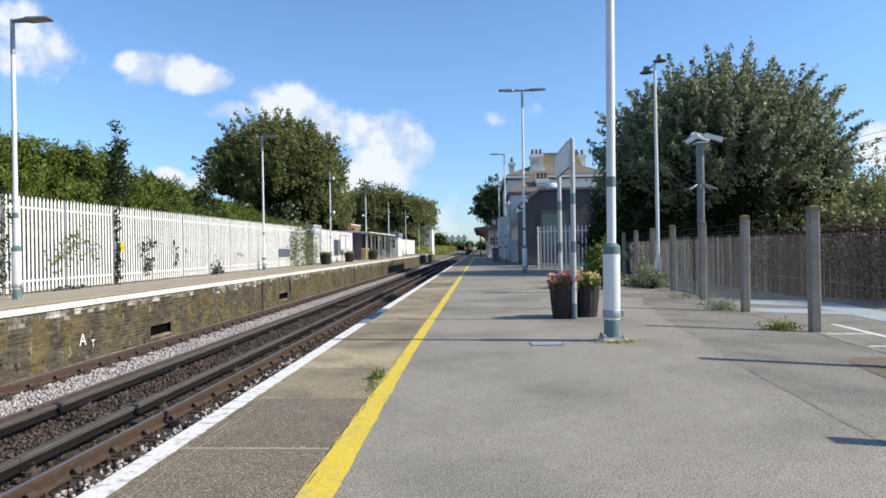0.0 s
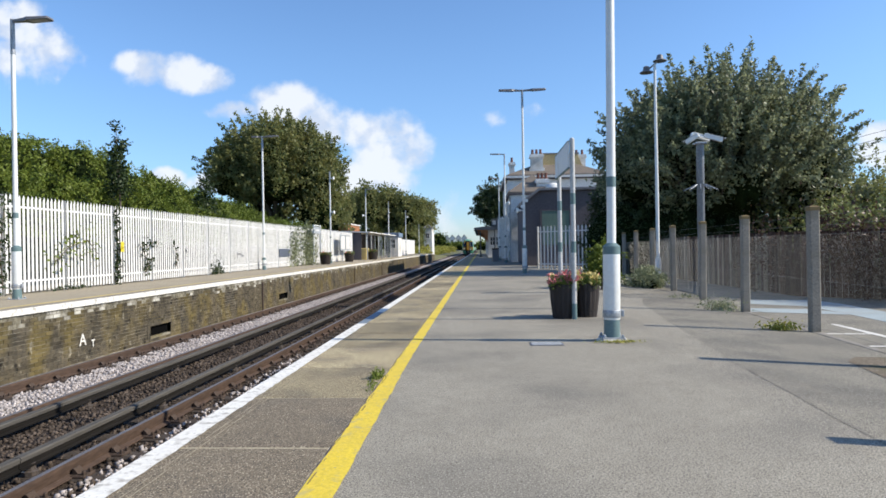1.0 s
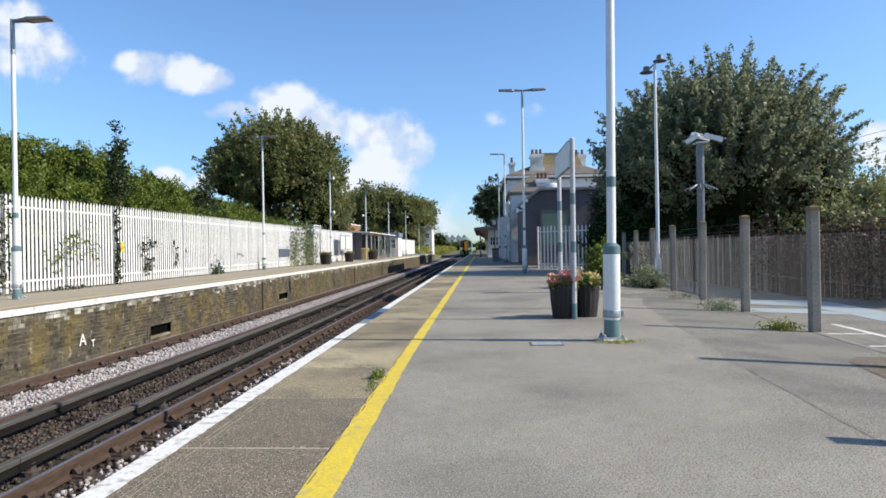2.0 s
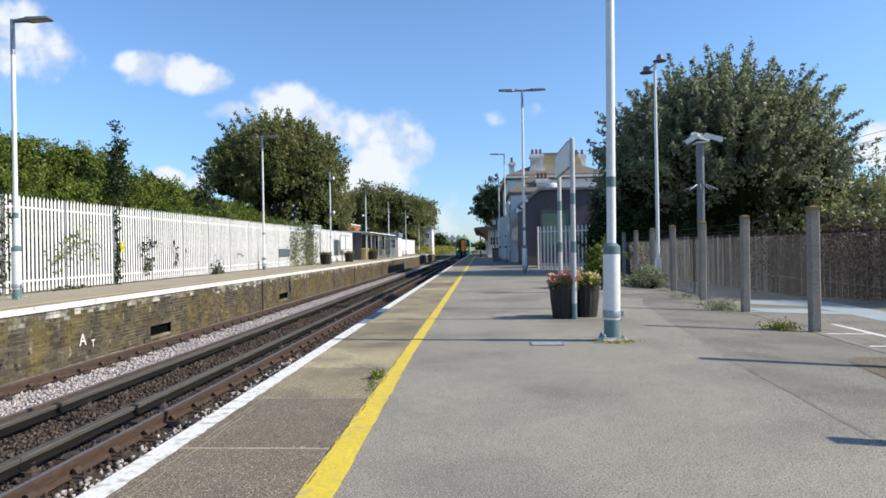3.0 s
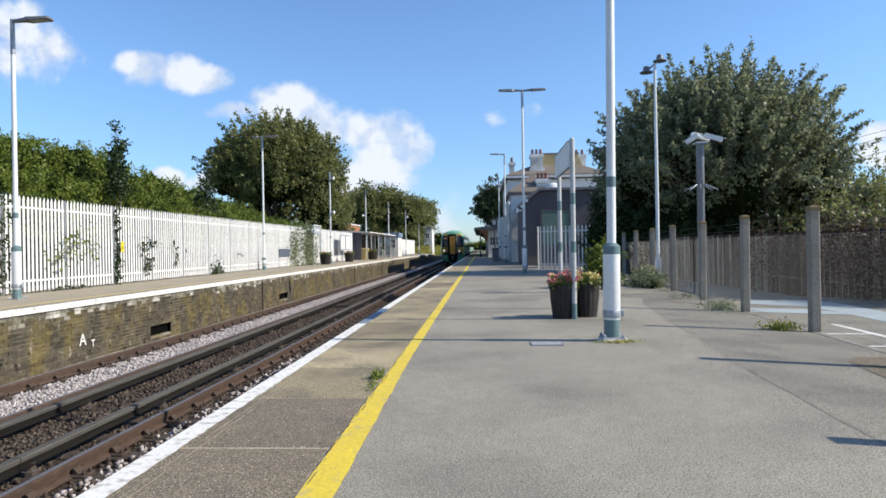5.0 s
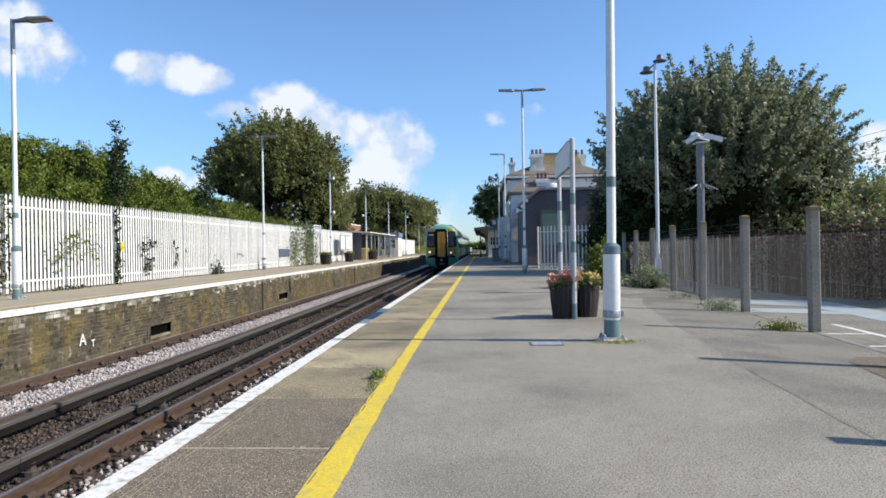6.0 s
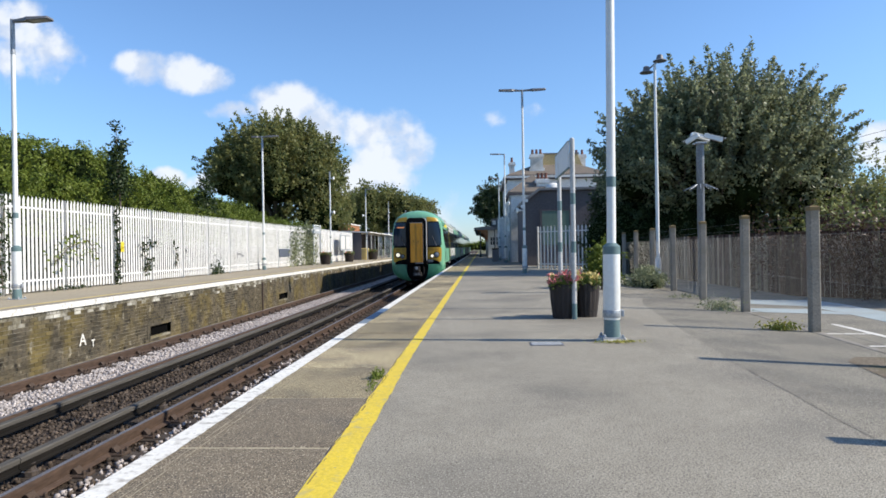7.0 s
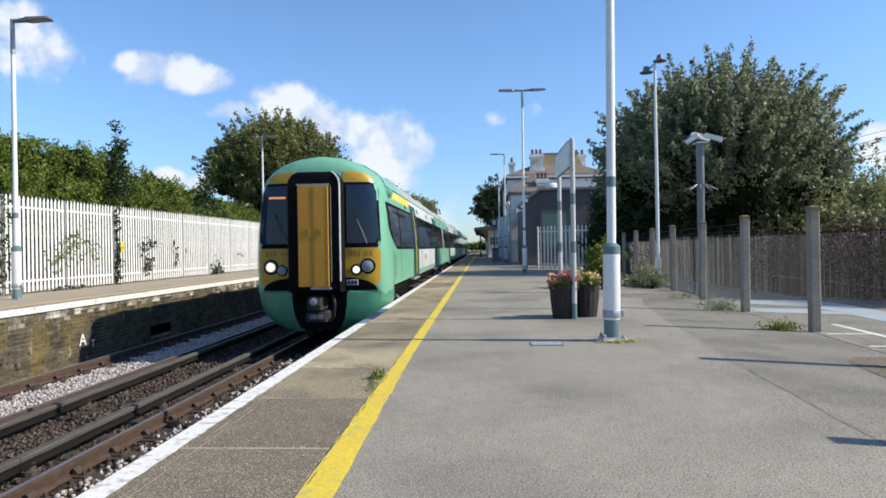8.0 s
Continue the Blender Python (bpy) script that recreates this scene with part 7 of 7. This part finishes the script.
tree((5.6, 92, -0.2), ((-3.5, 0, 6.9, 2.3, 3.6, 2.7), (-5.0, 0, 6.2, 1.5, 2.2, 1.3), (-2.6, 0, 5.2, 2.2, 3.0, 2.4), (-1.0, 3, 6.6, 2.6, 4.0, 3.0), (-4.1, 0, 7.7, 1.2, 1.8, 0.9)), LEAF_DARK, 45, "tall dark tree overhanging the platform building", 0.3, 4, 0.34, 1900, 13, 1.0, sprigs=40, reach=1.2)
# hidden tree, added so that its shadow falls across the track
tree((5.9, 106, -0.2), ((-2.6, 0, 6.6, 2.8, 4.6, 3.2), (0.4, 1.0, 5.6, 2.8, 4.4, 3.2)), LEAF_DARK, 48, "unseen dark tree added to shade the line past the building", 0.3, 4, 0.4, 1000, 12, 1.0)
hedge_bank()
tree((9.7, 13.6, -0.15), ((0, 0, 1.0, 0.8, 0.7, 1.0), (0.6, 0.6, 1.5, 0.8, 0.8, 0.8), (1.6, 0, 1.2, 0.9, 0.8, 1.1)), LEAF_SHRUB, 71, "olive green shrub overhanging the board fence", 0.06, 0.6, 0.10, 900, 18, 0.5, name="shrub", core=0.6)
tree((11.6, 18.5, -0.15), ((0, 0, 1.1, 1.6, 1.5, 1.1), (-1.4, 0.2, 1.0, 1.2, 1.2, 1.1), (2.0, 0, 1.2, 1.6, 1.5, 1.1)), LEAF_SHRUB, 72, "spreading olive green shrub behind the board fence", 0.08, 0.8, 0.13, 1000, 18, 0.6, name="shrub", core=0.6)
tree((4.75, 18.9, -0.1), ((0, 0, 0.12, 0.34, 0.5, 0.2), (0.15, 1.2, 0.2, 0.3, 0.5, 0.26), (-0.3, 0.7, 0.08, 0.3, 0.5, 0.16)), LEAF_TREE, 73, "low green bush at the foot of the fence", 0.03, 0.15, 0.09, 260, 14, 0.24, name="bush", core=0.5)
tree((3.15, 17.8, -0.05), ((0, 0, 0.45, 0.30, 0.30, 0.45), (0.12, 0.1, 0.75, 0.2, 0.2, 0.35)), LEAF_HEDGE, 74, "upright light green shrub behind the planters", 0.03, 0.3, 0.11, 200, 14, 0.35, name="shrub", core=0.4)
far_woods()
creeper("dry_climber", ((8.9, 14.65, -0.1), (8.75, 14.85, 0.6), (8.3, 15.25, 1.0), (7.7, 15.8, 1.25)), 3000, (0.34, 0.34, 0.45), 0.10, LEAF_DRY, "dead brown climber hanging over the boards", 55)
creeper("dry_climber", ((7.15, 19.0, -0.1), (7.1, 18.0, 0.7), (7.15, 17.0, 1.2)), 700, (0.06, 0.6, 0.4), 0.085, LEAF_DRY, "dead brown climber hanging over the boards", 56)
creeper("climber", ((9.9, 13.8, -0.1), (9.6, 14.0, 0.8), (9.2, 14.4, 1.3)), 2200, (0.32, 0.35, 0.42), 0.09, LEAF_SHRUB, "green climber hanging over the boards", 57)
tree((-13.0, 23.2, -0.1), ((0.05, 0, 3.6, 0.34, 0.30, 1.0), (0.0, 0.0, 5.0, 0.10, 0.10, 0.85), (0.0, 0.52, 5.15, 0.10, 0.16, 0.14), (0.0, 0.28, 4.85, 0.10, 0.16, 0.14), (0.0, 0.0, 5.75, 0.10, 0.12, 0.16), (0.0, -0.1, 4.5, 0.2, 0.22, 0.4)), LEAF_DARK, 46, "slim dark sapling standing above the hedge", 0.04, 4.2, 0.15, 170, 9, 0.14, core=0, name="sapling")
tree((-14.2, 33.2, -0.1), ((0, 0, 3.1, 0.7, 0.7, 1.1), (0.2, 0, 4.1, 0.22, 0.22, 0.5)), LEAF_DARK, 47, "dark young tree in the hedge", 0.06, 2.5, 0.17, 150, 12, 0.4, core=0.3, name="sapling")
creeper("ivy", ((FENCE_X + 0.06, 20.0, 0.2), (FENCE_X + 0.06, 20.05, 1.2), (FENCE_X + 0.05, 20.0, 2.5)), 300, (0.05, 0.07, 0.1), 0.11, LEAF_DARK, "dark ivy climbing a fence post", 51)
creeper("bramble", ((FENCE_X + 0.1, 16.9, 0.9), (FENCE_X + 0.12, 17.5, 1.3), (FENCE_X + 0.1, 18.4, 1.5), (FENCE_X + 0.1, 18.9, 1.1)), 130, (0.05, 0.25, 0.25), 0.11, LEAF_HEDGE, "thin bramble growing through the palisade", 52)
creeper("bramble", ((FENCE_X + 0.1, 15.0, 0.3), (FENCE_X + 0.1, 14.9, 1.2), (FENCE_X + 0.1, 15.1, 2.3)), 220, (0.06, 0.10, 0.25), 0.11, LEAF_DARK, "dark bramble on the palisade fence", 58)
creeper("bramble", ((FENCE_X + 0.1, 22.0, 0.5), (FENCE_X + 0.12, 21.4, 1.3), (FENCE_X + 0.1, 22.6, 1.5)), 90, (0.04, 0.12, 0.1), 0.11, LEAF_DARK, "thin bramble growing through the palisade", 53)
creeper("climber", ((FENCE_X + 0.15, 39.6, 0.2), (FENCE_X + 0.2, 39.2, 1.2), (FENCE_X + 0.15, 39.8, 2.2)), 600, (0.08, 0.55, 0.45), 0.15, LEAF_TREE, "straggling climber on the palisade fence", 54)
creeper("climber", ((FENCE_X + 0.3, 42.0, 0.1), (FENCE_X + 0.35, 42.4, 1.2), (FENCE_X + 0.2, 42.2, 2.4)), 1300, (0.14, 0.75, 0.45), 0.17, LEAF_TREE, "dense green climber on the palisade fence", 59)
leafy_weed((-0.92, 5.75, 0.0), 130, (0.035, 0.06, 0.035), 0.03, LEAF_HEDGE, 61, "small green weed in a joint of the platform")
weeds((-0.91, 5.72, 0.0), 45, 0.07, 0.09, 67, LEAF_HEDGE)
leafy_weed((-0.90, 5.35, 0.0), 40, (0.02, 0.08, 0.02), 0.03, LEAF_HEDGE, 68, "small green weed in a joint of the platform")
leafy_weed((4.12, 9.45, -0.09), 420, (0.11, 0.07, 0.06), 0.045, LEAF_YELLOW, 62, "yellow-green weed at the foot of a fence post")
leafy_weed((4.4, 12.6, -0.09), 420, (0.15, 0.3, 0.08), 0.05, LEAF_TREE, 63, "straggling green weeds along the fence foot")
weeds((4.3, 12.3, -0.09), 120, 0.4, 0.12, 66, LEAF_TREE, "tufts of grass along the fence foot")
weeds((4.6, 15.4, -0.09), 200, 0.6, 0.12, 64, LEAF_TREE, "tufts of grass along the fence foot")
leafy_weed((FENCE_X + 0.15, 27.6, FAR_Z), 260, (0.10, 0.22, 0.24), 0.10, LEAF_DARK, 65, "leafy weed at the foot of the white fence")
leafy_weed((FENCE_X + 0.15, 17.6, FAR_Z), 120, (0.05, 0.5, 0.06), 0.07, LEAF_DARK, 82, "low weeds along the foot of the white fence")
creeper("bramble", ((FENCE_X + 0.1, 21.6, 0.45), (FENCE_X + 0.12, 21.9, 0.75), (FENCE_X + 0.1, 22.2, 0.95)), 45, (0.04, 0.06, 0.08), 0.11, LEAF_DARK, "sprig of bramble poking through the palisade", 83)
creeper("bramble", ((FENCE_X + 0.1, 23.9, 0.6), (FENCE_X + 0.12, 24.0, 1.0), (FENCE_X + 0.1, 23.7, 1.5)), 40, (0.03, 0.05, 0.08), 0.10, LEAF_DARK, "sprig of bramble poking through the palisade", 84)
THE_TRAIN = train()


def motions():
    rows = []
    for i in range(17):
        left = 8.0 - i * 0.5
        rows.append((i * 0.5, pose(-3.26, 12.5 + 20.4 * left + 0.14 * left * left, RAIL_Z)))
    walk(THE_TRAIN, rows)


motions()
